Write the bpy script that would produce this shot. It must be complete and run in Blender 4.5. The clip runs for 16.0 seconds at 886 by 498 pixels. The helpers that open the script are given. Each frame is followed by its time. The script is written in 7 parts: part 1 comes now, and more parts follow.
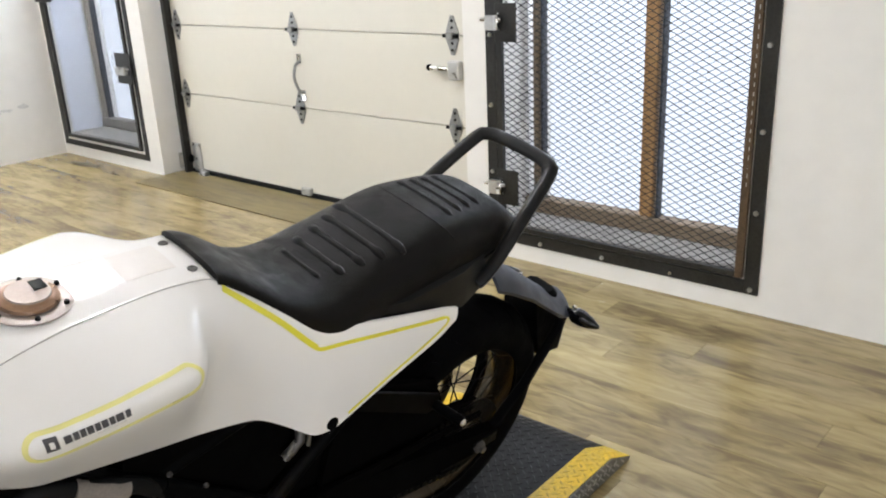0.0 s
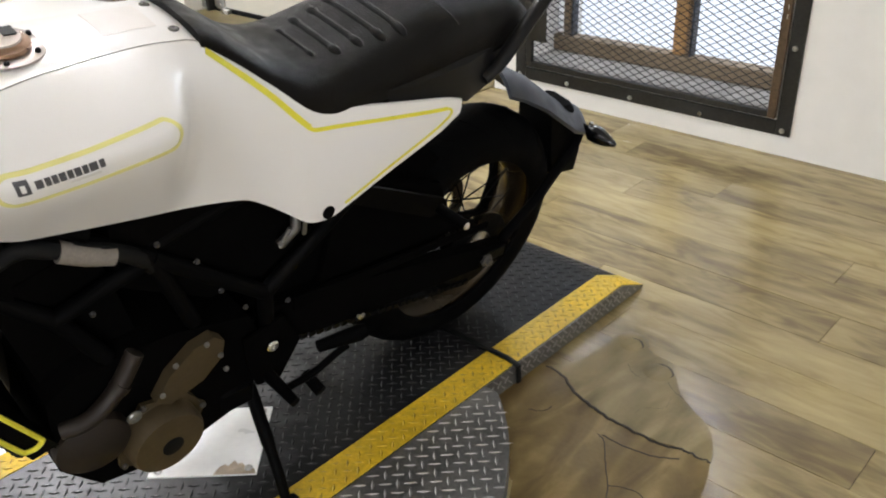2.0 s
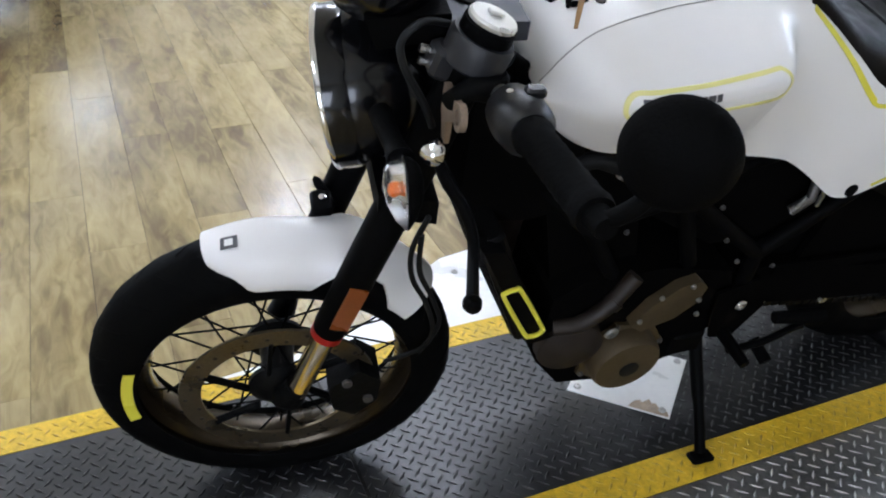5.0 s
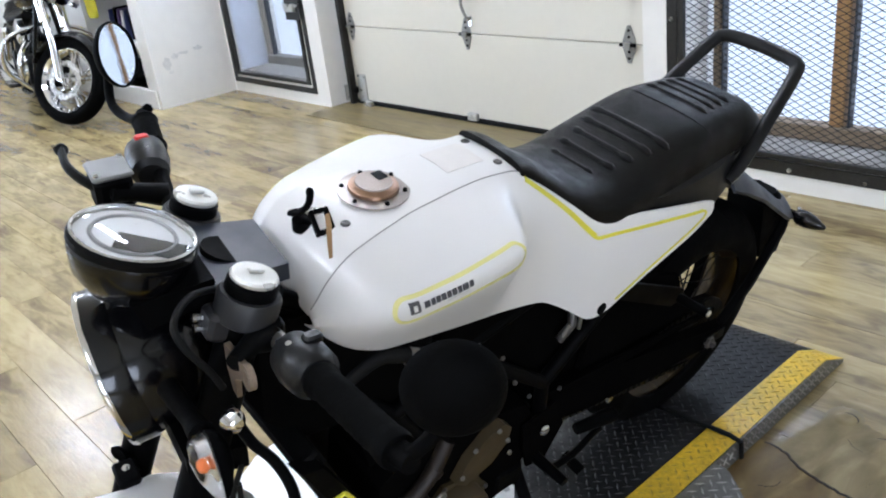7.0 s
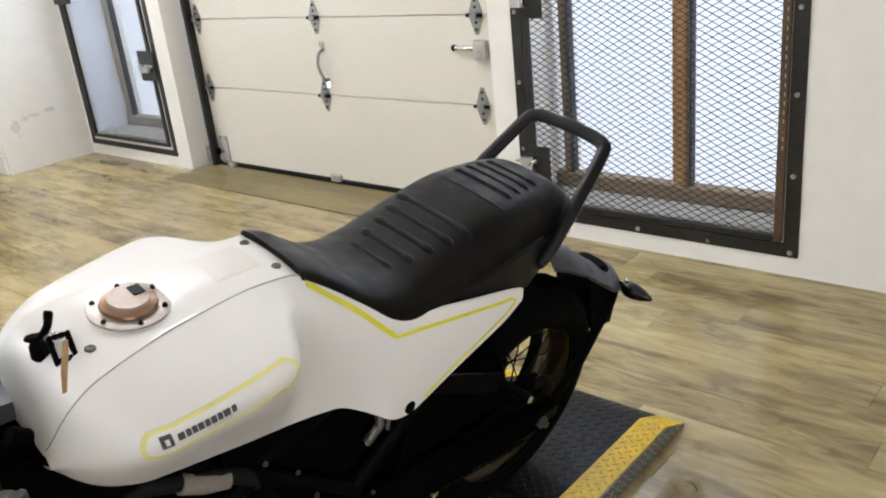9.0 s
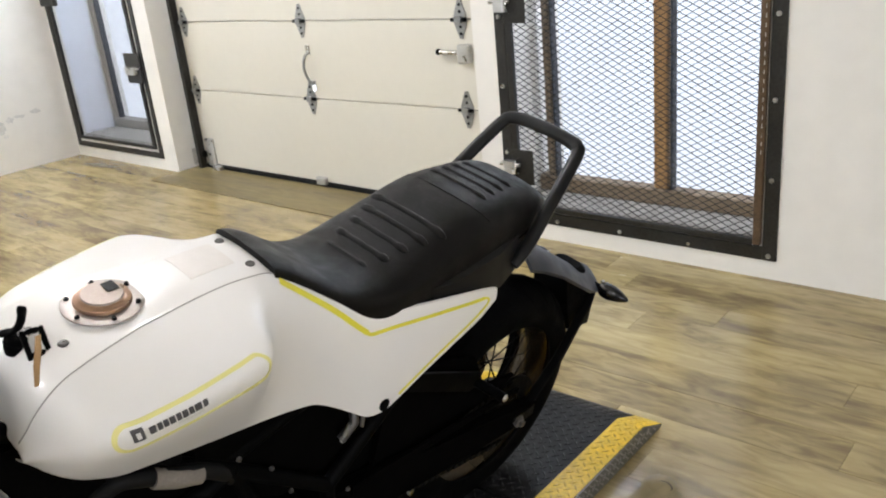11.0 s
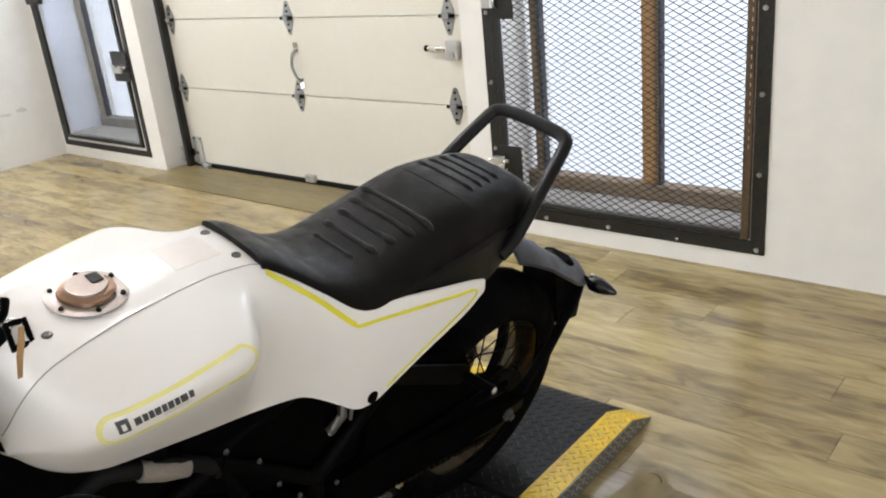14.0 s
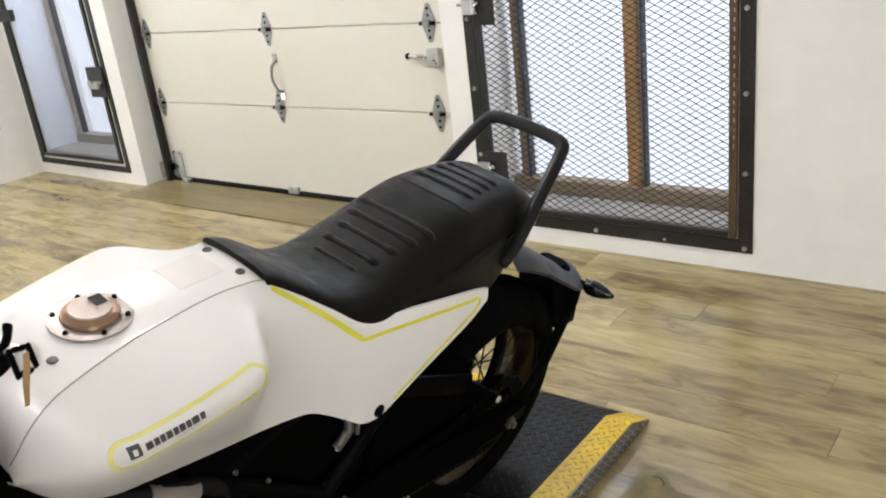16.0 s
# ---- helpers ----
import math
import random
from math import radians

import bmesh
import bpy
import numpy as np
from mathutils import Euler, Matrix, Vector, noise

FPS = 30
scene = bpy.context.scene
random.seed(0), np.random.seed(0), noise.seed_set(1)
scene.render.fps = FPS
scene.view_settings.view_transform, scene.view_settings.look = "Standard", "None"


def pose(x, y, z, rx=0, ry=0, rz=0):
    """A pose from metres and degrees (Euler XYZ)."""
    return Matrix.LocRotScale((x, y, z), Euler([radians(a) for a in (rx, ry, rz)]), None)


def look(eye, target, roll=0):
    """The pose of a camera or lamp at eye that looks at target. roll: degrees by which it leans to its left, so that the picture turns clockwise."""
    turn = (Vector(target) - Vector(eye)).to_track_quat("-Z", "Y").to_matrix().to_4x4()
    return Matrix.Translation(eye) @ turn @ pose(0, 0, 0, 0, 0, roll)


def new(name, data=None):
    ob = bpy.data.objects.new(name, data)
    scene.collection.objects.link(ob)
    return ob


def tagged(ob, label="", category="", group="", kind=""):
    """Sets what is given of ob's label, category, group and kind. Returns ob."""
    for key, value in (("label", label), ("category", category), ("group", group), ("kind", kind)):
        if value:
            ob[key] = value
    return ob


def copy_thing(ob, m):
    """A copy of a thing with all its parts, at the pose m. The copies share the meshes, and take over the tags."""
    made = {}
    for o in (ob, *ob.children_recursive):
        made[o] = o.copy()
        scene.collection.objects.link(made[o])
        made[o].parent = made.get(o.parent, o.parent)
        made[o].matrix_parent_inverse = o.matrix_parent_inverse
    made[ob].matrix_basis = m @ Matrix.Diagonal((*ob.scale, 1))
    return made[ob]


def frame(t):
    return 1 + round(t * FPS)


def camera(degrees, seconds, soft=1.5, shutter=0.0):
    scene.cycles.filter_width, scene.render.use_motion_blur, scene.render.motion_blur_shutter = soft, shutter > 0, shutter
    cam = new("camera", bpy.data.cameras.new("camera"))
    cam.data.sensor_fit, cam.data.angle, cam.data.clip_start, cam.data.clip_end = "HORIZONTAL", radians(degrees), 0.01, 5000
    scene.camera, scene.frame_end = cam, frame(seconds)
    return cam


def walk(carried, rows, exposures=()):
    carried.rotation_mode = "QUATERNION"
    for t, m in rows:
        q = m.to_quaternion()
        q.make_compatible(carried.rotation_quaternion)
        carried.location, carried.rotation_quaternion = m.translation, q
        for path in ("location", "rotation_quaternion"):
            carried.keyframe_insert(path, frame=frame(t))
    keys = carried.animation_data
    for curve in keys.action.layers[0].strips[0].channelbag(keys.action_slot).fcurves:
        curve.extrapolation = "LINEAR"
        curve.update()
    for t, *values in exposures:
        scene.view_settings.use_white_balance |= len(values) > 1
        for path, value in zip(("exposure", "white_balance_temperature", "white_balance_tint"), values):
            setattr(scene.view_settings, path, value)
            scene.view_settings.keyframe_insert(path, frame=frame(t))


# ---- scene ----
cam = camera(55.2, 16.0, soft=2.0)
PATH = [
    (0, (0.141, 0.062, 1.374), (-1.094, 1.484, 0.702), -2.6),
    (0.5, (0.161, 0.108, 1.32), (-1.081, 1.48, 0.561), -2.7),
    (1, (0.173, 0.113, 1.269), (-1.023, 1.457, 0.395), -2.1),
    (1.5, (0.179, 0.116, 1.246), (-1.002, 1.434, 0.313), -2.5),
    (2, (0.175, 0.094, 1.23), (-1.042, 1.365, 0.279), -2.2),
    (2.5, (0.143, 0.047, 1.224), (-1.161, 1.203, 0.243), -2.3),
    (3, (0.094, -0.034, 1.208), (-1.304, 0.962, 0.182), -0.1),
    (3.5, (0.052, -0.107, 1.197), (-1.411, 0.762, 0.146), 2.9),
    (4, (0.024, -0.189, 1.19), (-1.491, 0.54, 0.107), 4.5),
    (6.3, (0.051, -0.213, 1.334), (-1.539, 0.617, 0.45), -4.1),
    (6.5, (0.051, -0.205, 1.345), (-1.48, 0.751, 0.483), -4.8),
    (7, (0.049, -0.204, 1.373), (-1.365, 0.966, 0.579), -7.1),
    (7.5, (0.07, -0.145, 1.388), (-1.282, 1.11, 0.614), -7.3),
    (8, (0.083, -0.056, 1.393), (-1.224, 1.263, 0.649), -6.7),
    (8.5, (0.092, -0.02, 1.401), (-1.188, 1.337, 0.678), -6.1),
    (9, (0.098, -0.01, 1.404), (-1.161, 1.368, 0.685), -6.2),
    (11.5, (0.14, -0.011, 1.399), (-1.101, 1.387, 0.688), -5.7),
    (12, (0.143, -0.009, 1.396), (-1.099, 1.385, 0.679), -5.7),
    (12.5, (0.14, -0.008, 1.394), (-1.091, 1.391, 0.668), -5.2),
    (13, (0.139, -0.007, 1.395), (-1.102, 1.393, 0.688), -5.4),
    (13.5, (0.139, -0.007, 1.39), (-1.087, 1.401, 0.673), -5.3),
    (14, (0.136, -0.01, 1.387), (-1.087, 1.401, 0.672), -5.8),
    (14.5, (0.134, -0.011, 1.386), (-1.095, 1.394, 0.668), -6.1),
    (15, (0.129, -0.006, 1.382), (-1.061, 1.429, 0.657), -5.8),
    (15.5, (0.119, -0.019, 1.382), (-1.06, 1.426, 0.661), -5.6),
    (16, (0.095, -0.023, 1.391), (-1.092, 1.424, 0.685), -7.0),
]
# the film camera's own drift in brightness and white balance: seconds, stops, kelvin, tint
EXPOSURES = [(0.0, -0.03, 6150, 12), (2.0, -0.03, 6280, 12), (3.0, -0.12, 5850, 12), (4.0, -0.2, 5600, 12), (6.5, -0.08, 5480, 12), (7.5, 0.0, 5580, 12), (8.5, -0.14, 6050, 12), (9.0, -0.14, 6220, 12), (11.5, -0.05, 6250, 12), (16.0, -0.03, 6280, 12)]
walk(cam, [(t, look(eye, target, roll)) for t, eye, target, roll in PATH], EXPOSURES)


# ---- light ----
world = bpy.data.worlds.new("world")
scene.world = world
world.use_nodes = True
_wn = world.node_tree.nodes
_sky = _wn.new("ShaderNodeTexSky")
_sky.sky_type, _sky.sun_disc = "NISHITA", False
_sky.sun_elevation, _sky.sun_rotation = radians(35), radians(200)
world.node_tree.links.new(_sky.outputs[0], _wn["Background"].inputs[0])
_wn["Background"].inputs[1].default_value = 0.12
scene.view_settings.exposure = 0.0


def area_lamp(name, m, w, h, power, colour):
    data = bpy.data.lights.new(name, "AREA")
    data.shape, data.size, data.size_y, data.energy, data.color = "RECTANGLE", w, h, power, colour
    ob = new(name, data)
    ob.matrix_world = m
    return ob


# added fill lamps for unseen windows: east lights the bike's side, west the floor
area_lamp("fill_east", look((4.5, -1.6, 1.3), (-1.0, 0.4, 0.8)), 4.0, 1.8, 190, (0.95, 0.97, 1.0))
area_lamp("fill_west", look((-10.9, -2.0, 1.9), (-4.0, -1.0, 0.4)), 5.0, 2.0, 330, (0.84, 0.92, 1.0))
# sky light falling in at the head of the two window openings
area_lamp("daylight_large", look((-1.54, 3.42, 1.98), (-1.54, 2.2, 0.4)), 1.0, 0.3, 26, (0.86, 0.93, 1.0))
area_lamp("daylight_small", look((-5.67, 3.42, 1.98), (-5.67, 2.2, 0.4)), 0.9, 0.3, 26, (0.86, 0.93, 1.0))


# ---- materials ----
def material(name, colour, rough=0.5, metal=0.0, vary=0.12, scale=6.0, bump=0.0, bump_scale=80.0, spread=0.12, coat=0.0, stretch=(1, 1, 1), per_object=0.0, spec=0.5):
    """A principled surface whose colour wanders at two scales, with uneven roughness and fine relief."""
    m = bpy.data.materials.new(name)
    m.use_nodes = True
    nt = m.node_tree
    n, ln = nt.nodes, nt.links
    b = n["Principled BSDF"]
    tc, mp = n.new("ShaderNodeTexCoord"), n.new("ShaderNodeMapping")
    mp.inputs["Scale"].default_value = stretch
    ln.new(tc.outputs["Object"], mp.inputs[0])
    big, small = n.new("ShaderNodeTexNoise"), n.new("ShaderNodeTexNoise")
    big.inputs["Scale"].default_value, small.inputs["Scale"].default_value = scale, scale * 9
    big.inputs["Detail"].default_value, small.inputs["Detail"].default_value = 4, 3
    for t in (big, small):
        ln.new(mp.outputs[0], t.inputs["Vector"])
    mix = n.new("ShaderNodeMath")
    mix.operation = "MULTIPLY_ADD"
    ln.new(small.outputs[0], mix.inputs[0])
    mix.inputs[1].default_value = 0.5
    half = n.new("ShaderNodeMath")
    half.operation = "MULTIPLY"
    half.inputs[1].default_value = 0.5
    ln.new(big.outputs[0], half.inputs[0])
    ln.new(half.outputs[0], mix.inputs[2])
    ramp = n.new("ShaderNodeMapRange")
    ramp.inputs["From Min"].default_value, ramp.inputs["From Max"].default_value = 0.3, 0.7
    ramp.inputs["To Min"].default_value, ramp.inputs["To Max"].default_value = 1 - vary, 1 + vary
    ln.new(mix.outputs[0], ramp.inputs["Value"])
    val = ramp.outputs[0]
    if per_object:
        info, pr = n.new("ShaderNodeObjectInfo"), n.new("ShaderNodeMapRange")
        pr.inputs["To Min"].default_value, pr.inputs["To Max"].default_value = 1 - per_object, 1 + per_object
        ln.new(info.outputs["Random"], pr.inputs["Value"])
        mul = n.new("ShaderNodeMath")
        mul.operation = "MULTIPLY"
        ln.new(val, mul.inputs[0])
        ln.new(pr.outputs[0], mul.inputs[1])
        val = mul.outputs[0]
    sc = n.new("ShaderNodeVectorMath")
    sc.operation = "SCALE"
    sc.inputs[0].default_value = colour
    ln.new(val, sc.inputs["Scale"])
    ln.new(sc.outputs[0], b.inputs["Base Color"])
    rr = n.new("ShaderNodeMapRange")
    rr.inputs["From Min"].default_value, rr.inputs["From Max"].default_value = 0.3, 0.7
    rr.inputs["To Min"].default_value, rr.inputs["To Max"].default_value = max(0.02, rough - spread), min(1, rough + spread)
    ln.new(big.outputs[0], rr.inputs["Value"])
    ln.new(rr.outputs[0], b.inputs["Roughness"])
    b.inputs["Metallic"].default_value = metal
    b.inputs["Specular IOR Level"].default_value = spec
    b.inputs["Coat Weight"].default_value = coat
    b.inputs["Coat Roughness"].default_value = 0.06
    if bump:
        nb, bp = n.new("ShaderNodeTexNoise"), n.new("ShaderNodeBump")
        nb.inputs["Scale"].default_value, nb.inputs["Detail"].default_value = bump_scale, 4
        ln.new(mp.outputs[0], nb.inputs["Vector"])
        ln.new(nb.outputs[0], bp.inputs["Height"])
        bp.inputs["Strength"].default_value, bp.inputs["Distance"].default_value = bump, 0.004
        ln.new(bp.outputs[0], b.inputs["Normal"])
    return m


def glowing(name, colour, strength, paint=0.8):
    m = bpy.data.materials.new(name)
    m.use_nodes = True
    b = m.node_tree.nodes["Principled BSDF"]
    b.inputs["Base Color"].default_value = (*(paint * c for c in colour), 1)
    b.inputs["Emission Color"].default_value = (*colour, 1)
    b.inputs["Emission Strength"].default_value = strength
    return m


def clear(name, colour=(1, 1, 1), rough=0.02, ior=1.45):
    m = bpy.data.materials.new(name)
    m.use_nodes = True
    b = m.node_tree.nodes["Principled BSDF"]
    b.inputs["Base Color"].default_value = (*colour, 1)
    b.inputs["Roughness"].default_value = rough
    b.inputs["Transmission Weight"].default_value = 1
    b.inputs["IOR"].default_value = ior
    return m


def plank_material(name="vinyl_plank", scale=(0.9, 6.0, 1.0), tone=1.0, twist=1.2, gloss=(0.16, 0.42), fade=0.42, spec=0.38):
    """Vinyl plank: long grain along x, cloudy grey-tan tone, each plank a little different."""
    m = bpy.data.materials.new(name)
    m.use_nodes = True
    nt = m.node_tree
    n, ln = nt.nodes, nt.links
    b = n["Principled BSDF"]
    geo, info, isl = n.new("ShaderNodeNewGeometry"), n.new("ShaderNodeObjectInfo"), None
    shift = n.new("ShaderNodeVectorMath")
    shift.operation = "MULTIPLY_ADD"
    comb, sumr = n.new("ShaderNodeCombineXYZ"), n.new("ShaderNodeMath")
    sumr.operation = "ADD"
    ln.new(info.outputs["Random"], sumr.inputs[0])
    ln.new(geo.outputs["Random Per Island"], sumr.inputs[1])
    for k in range(3):
        ln.new(sumr.outputs[0], comb.inputs[k])
    ln.new(comb.outputs[0], shift.inputs[0])
    shift.inputs[1].default_value = (17.0, 31.0, 5.0)
    ln.new(geo.outputs["Position"], shift.inputs[2])
    mp = n.new("ShaderNodeMapping")
    mp.inputs["Scale"].default_value = scale
    ln.new(shift.outputs[0], mp.inputs[0])
    cloud, grain, fine = (n.new("ShaderNodeTexNoise") for _ in range(3))
    cloud.inputs["Scale"].default_value, cloud.inputs["Detail"].default_value, cloud.inputs["Distortion"].default_value = 1.5, 2, 0.3
    grain.inputs["Scale"].default_value, grain.inputs["Detail"].default_value, grain.inputs["Distortion"].default_value = 5.0, 6, twist
    fine.inputs["Scale"].default_value, fine.inputs["Detail"].default_value = 26.0, 3
    for t in (cloud, grain, fine):
        ln.new(mp.outputs[0], t.inputs["Vector"])
    add = n.new("ShaderNodeMath")
    add.operation = "MULTIPLY_ADD"
    ln.new(grain.outputs[0], add.inputs[0])
    add.inputs[1].default_value = 0.46
    hc = n.new("ShaderNodeMath")
    hc.operation = "MULTIPLY_ADD"
    ln.new(cloud.outputs[0], hc.inputs[0])
    hc.inputs[1].default_value = 0.60
    fr = n.new("ShaderNodeMath")
    fr.operation = "MULTIPLY_ADD"
    ln.new(sumr.outputs[0], fr.inputs[0])
    fr.inputs[1].default_value, fr.inputs[2].default_value = 0.15, -0.123
    ln.new(fr.outputs[0], hc.inputs[2])
    ln.new(hc.outputs[0], add.inputs[2])
    ramp = n.new("ShaderNodeValToRGB")
    e = ramp.color_ramp.elements
    e[0].position, e[0].color = 0.26, (0.115, 0.080, 0.040, 1)
    e[1].position, e[1].color = 0.78, (0.62, 0.50, 0.240, 1)
    for p, c in ((0.42, (0.225, 0.163, 0.074, 1)), (0.52, (0.355, 0.270, 0.118, 1)), (0.62, (0.48, 0.378, 0.168, 1))):
        q = e.new(p)
        q.color = c
    for q in e:
        q.color = (*(tone * k for k in q.color[:3]), 1)
    ln.new(add.outputs[0], ramp.inputs[0])
    patch, soft, spots = n.new("ShaderNodeTexNoise"), n.new("ShaderNodeMapRange"), n.new("ShaderNodeTexNoise")
    patch.inputs["Scale"].default_value, patch.inputs["Detail"].default_value = 0.9, 3
    ln.new(mp.outputs[0], patch.inputs["Vector"])
    soft.inputs["From Min"].default_value, soft.inputs["From Max"].default_value, soft.inputs["To Max"].default_value = 0.34, 0.78, fade
    ln.new(patch.outputs[0], soft.inputs["Value"])
    grey = n.new("ShaderNodeMix")
    grey.data_type = "RGBA"
    ln.new(soft.outputs[0], grey.inputs[0])
    ln.new(ramp.outputs[0], grey.inputs[6])
    grey.inputs[7].default_value = (0.31 * tone, 0.255 * tone, 0.175 * tone, 1)
    spots.inputs["Scale"].default_value, spots.inputs["Detail"].default_value = 4.2, 2
    ln.new(mp.outputs[0], spots.inputs["Vector"])
    knot = n.new("ShaderNodeMapRange")
    knot.inputs["From Min"].default_value, knot.inputs["From Max"].default_value, knot.inputs["To Min"].default_value, knot.inputs["To Max"].default_value = 0.50, 0.85, 1.0, 0.90
    ln.new(spots.outputs[0], knot.inputs["Value"])
    dim = n.new("ShaderNodeVectorMath")
    dim.operation = "SCALE"
    ln.new(grey.outputs[2], dim.inputs[0])
    ln.new(knot.outputs[0], dim.inputs["Scale"])
    ln.new(dim.outputs[0], b.inputs["Base Color"])
    b.inputs["Specular IOR Level"].default_value = spec
    rr = n.new("ShaderNodeMapRange")
    rr.inputs["To Min"].default_value, rr.inputs["To Max"].default_value = gloss
    ln.new(cloud.outputs[0], rr.inputs["Value"])
    ln.new(rr.outputs[0], b.inputs["Roughness"])
    bp = n.new("ShaderNodeBump")
    bp.inputs["Strength"].default_value, bp.inputs["Distance"].default_value = 0.25, 0.002
    ln.new(fine.outputs[0], bp.inputs["Height"])
    ln.new(bp.outputs[0], b.inputs["Normal"])
    return m


def worn_shaded_deck():
    """Steel tread plate, its black paint worn through in ragged patches in front; the bike's shadow is painted in too.
    """
    m = material("worn_shaded_deck_steel", (0.088, 0.088, 0.090), 0.34, 0.85, vary=0.2, scale=7, bump=0.08, spread=0.06)
    n, ln = m.node_tree.nodes, m.node_tree.links
    b, tc = n["Principled BSDF"], n.new("ShaderNodeTexCoord")
    xyz, blot, edge, bare = n.new("ShaderNodeSeparateXYZ"), n.new("ShaderNodeTexNoise"), n.new("ShaderNodeMath"), n.new("ShaderNodeMapRange")
    ln.new(tc.outputs["Object"], xyz.inputs[0])
    ln.new(tc.outputs["Object"], blot.inputs["Vector"])
    blot.inputs["Scale"].default_value, blot.inputs["Detail"].default_value = 13.0, 7
    edge.operation, edge.inputs[1].default_value = "MULTIPLY_ADD", 0.7
    ln.new(blot.outputs[0], edge.inputs[0])
    # the slanting edge puts the leaning bike's shadow and reflection into the colour
    slant = n.new("ShaderNodeMath")
    slant.operation, slant.inputs[1].default_value = "MULTIPLY_ADD", 1.9
    ln.new(xyz.outputs["X"], slant.inputs[0])
    ln.new(xyz.outputs["Y"], slant.inputs[2])
    ln.new(slant.outputs[0], edge.inputs[2])
    bare.inputs["From Min"].default_value, bare.inputs["From Max"].default_value = -1.02, -0.72
    ln.new(edge.outputs[0], bare.inputs["Value"])
    mix = n.new("ShaderNodeMix")
    mix.data_type = "RGBA"
    ln.new(bare.outputs[0], mix.inputs[0])
    ln.new(b.inputs["Base Color"].links[0].from_socket, mix.inputs[6])
    mix.inputs[7].default_value = (0.014, 0.014, 0.0145, 1)
    ln.new(mix.outputs[2], b.inputs["Base Color"])
    sheen = n.new("ShaderNodeMapRange")
    sheen.inputs["To Min"].default_value, sheen.inputs["To Max"].default_value = 0.85, 0.0
    ln.new(bare.outputs[0], sheen.inputs["Value"])
    ln.new(sheen.outputs[0], b.inputs["Metallic"])
    b.inputs["Specular IOR Level"].default_value = 0.12
    return m


def cathedral_film(name, dark, mid, pale, spec):
    """Wood-print film worn smooth, its broad grain sweeping in loops."""
    m = material(name, (0.2, 0.2, 0.2), 0.5, vary=0.2, scale=8, bump=0.15, spread=0.08, spec=spec)
    n, ln = m.node_tree.nodes, m.node_tree.links
    b, tc, mp = n["Principled BSDF"], n.new("ShaderNodeTexCoord"), n.new("ShaderNodeMapping")
    mp.inputs["Rotation"].default_value = (0, 0, radians(-37))
    mp.inputs["Scale"].default_value = (1.0, 0.34, 1.0)
    ln.new(tc.outputs["Object"], mp.inputs[0])
    bands, cloud, tint = n.new("ShaderNodeTexWave"), n.new("ShaderNodeTexNoise"), n.new("ShaderNodeValToRGB")
    bands.inputs["Scale"].default_value, bands.inputs["Distortion"].default_value = 4.0, 9.0
    bands.inputs["Detail"].default_value, bands.inputs["Detail Scale"].default_value = 6.0, 1.6
    cloud.inputs["Scale"].default_value, cloud.inputs["Detail"].default_value = 11.0, 8
    cloud.inputs["Distortion"].default_value = 1.3
    both = n.new("ShaderNodeMath")
    both.operation, both.inputs[1].default_value = "MULTIPLY_ADD", 0.14
    lift = n.new("ShaderNodeMath")
    lift.operation, lift.inputs[1].default_value = "MULTIPLY", 0.95
    for t in (bands, cloud):
        ln.new(mp.outputs[0], t.inputs["Vector"])
    ln.new(cloud.outputs[0], lift.inputs[0])
    ln.new(bands.outputs["Fac"], both.inputs[0])
    ln.new(lift.outputs[0], both.inputs[2])
    e = tint.color_ramp.elements
    e[0].position, e[0].color = 0.22, (*dark, 1)
    e[1].position, e[1].color = 0.85, (*pale, 1)
    q = e.new(0.55)
    q.color = (*mid, 1)
    ln.new(both.outputs[0], tint.inputs[0])
    ln.new(tint.outputs[0], b.inputs["Base Color"])
    return m


PLANK = plank_material(scale=(1.35, 5.4, 1.0), tone=0.80, fade=0.32, spec=0.5, gloss=(0.12, 0.32))
WALL = material("wall_paint", (0.80, 0.785, 0.75), 0.55, vary=0.04, scale=1.3, bump=0.15, bump_scale=45)
CEIL = material("ceiling_paint", (0.8, 0.8, 0.78), 0.8, vary=0.03, scale=1.5)
DOORM = material("door_enamel", (0.69, 0.665, 0.585), 0.42, spread=0.03, vary=0.02, scale=2.0, bump=0.05, bump_scale=60)
SEAL = material("rubber_seal", (0.006, 0.006, 0.006), 0.6, bump=0.1, spec=0.15)
DIALWHITE = material("dial_white_reflection", (0.74, 0.74, 0.73), 0.35, vary=0.05)
CLAMPGREY = material("bead_blasted_clamp", (0.018, 0.018, 0.020), 0.5, 0.1, vary=0.15, scale=40)
BRACKET = material("bronze_bracket", (0.27, 0.205, 0.15), 0.5, 0.5, vary=0.2, scale=40)
GALV = material("galvanised_steel", (0.55, 0.55, 0.54), 0.35, 1.0, vary=0.2, scale=25)
HINGEGREY = material("dull_zinc_plate", (0.30, 0.30, 0.29), 0.45, 0.8, vary=0.3, scale=35)
STEEL = material("blackened_steel", (0.024, 0.023, 0.021), 0.42, 0.4, vary=0.5, scale=9, bump=0.1)
RUSTY = material("bare_brown_steel", (0.10, 0.065, 0.036), 0.5, 0.3, vary=0.5, scale=14, bump=0.2)
TIMBER = material("oak_window_timber", (0.42, 0.24, 0.10), 0.5, vary=0.3, scale=8, stretch=(6, 6, 0.7))
STONE = material("sill_mortar", (0.32, 0.305, 0.285), 0.85, vary=0.25, scale=14, bump=0.6, bump_scale=30)
BLUEGREY = material("daylight_tinted_reveal", (0.80, 0.84, 0.95), 0.6, vary=0.06)
GLASS = clear("window_glass")
OUTSIDE = glowing("overcast_daylight", (0.86, 0.92, 1.0), 1.3, 0.02)
DECK = worn_shaded_deck()
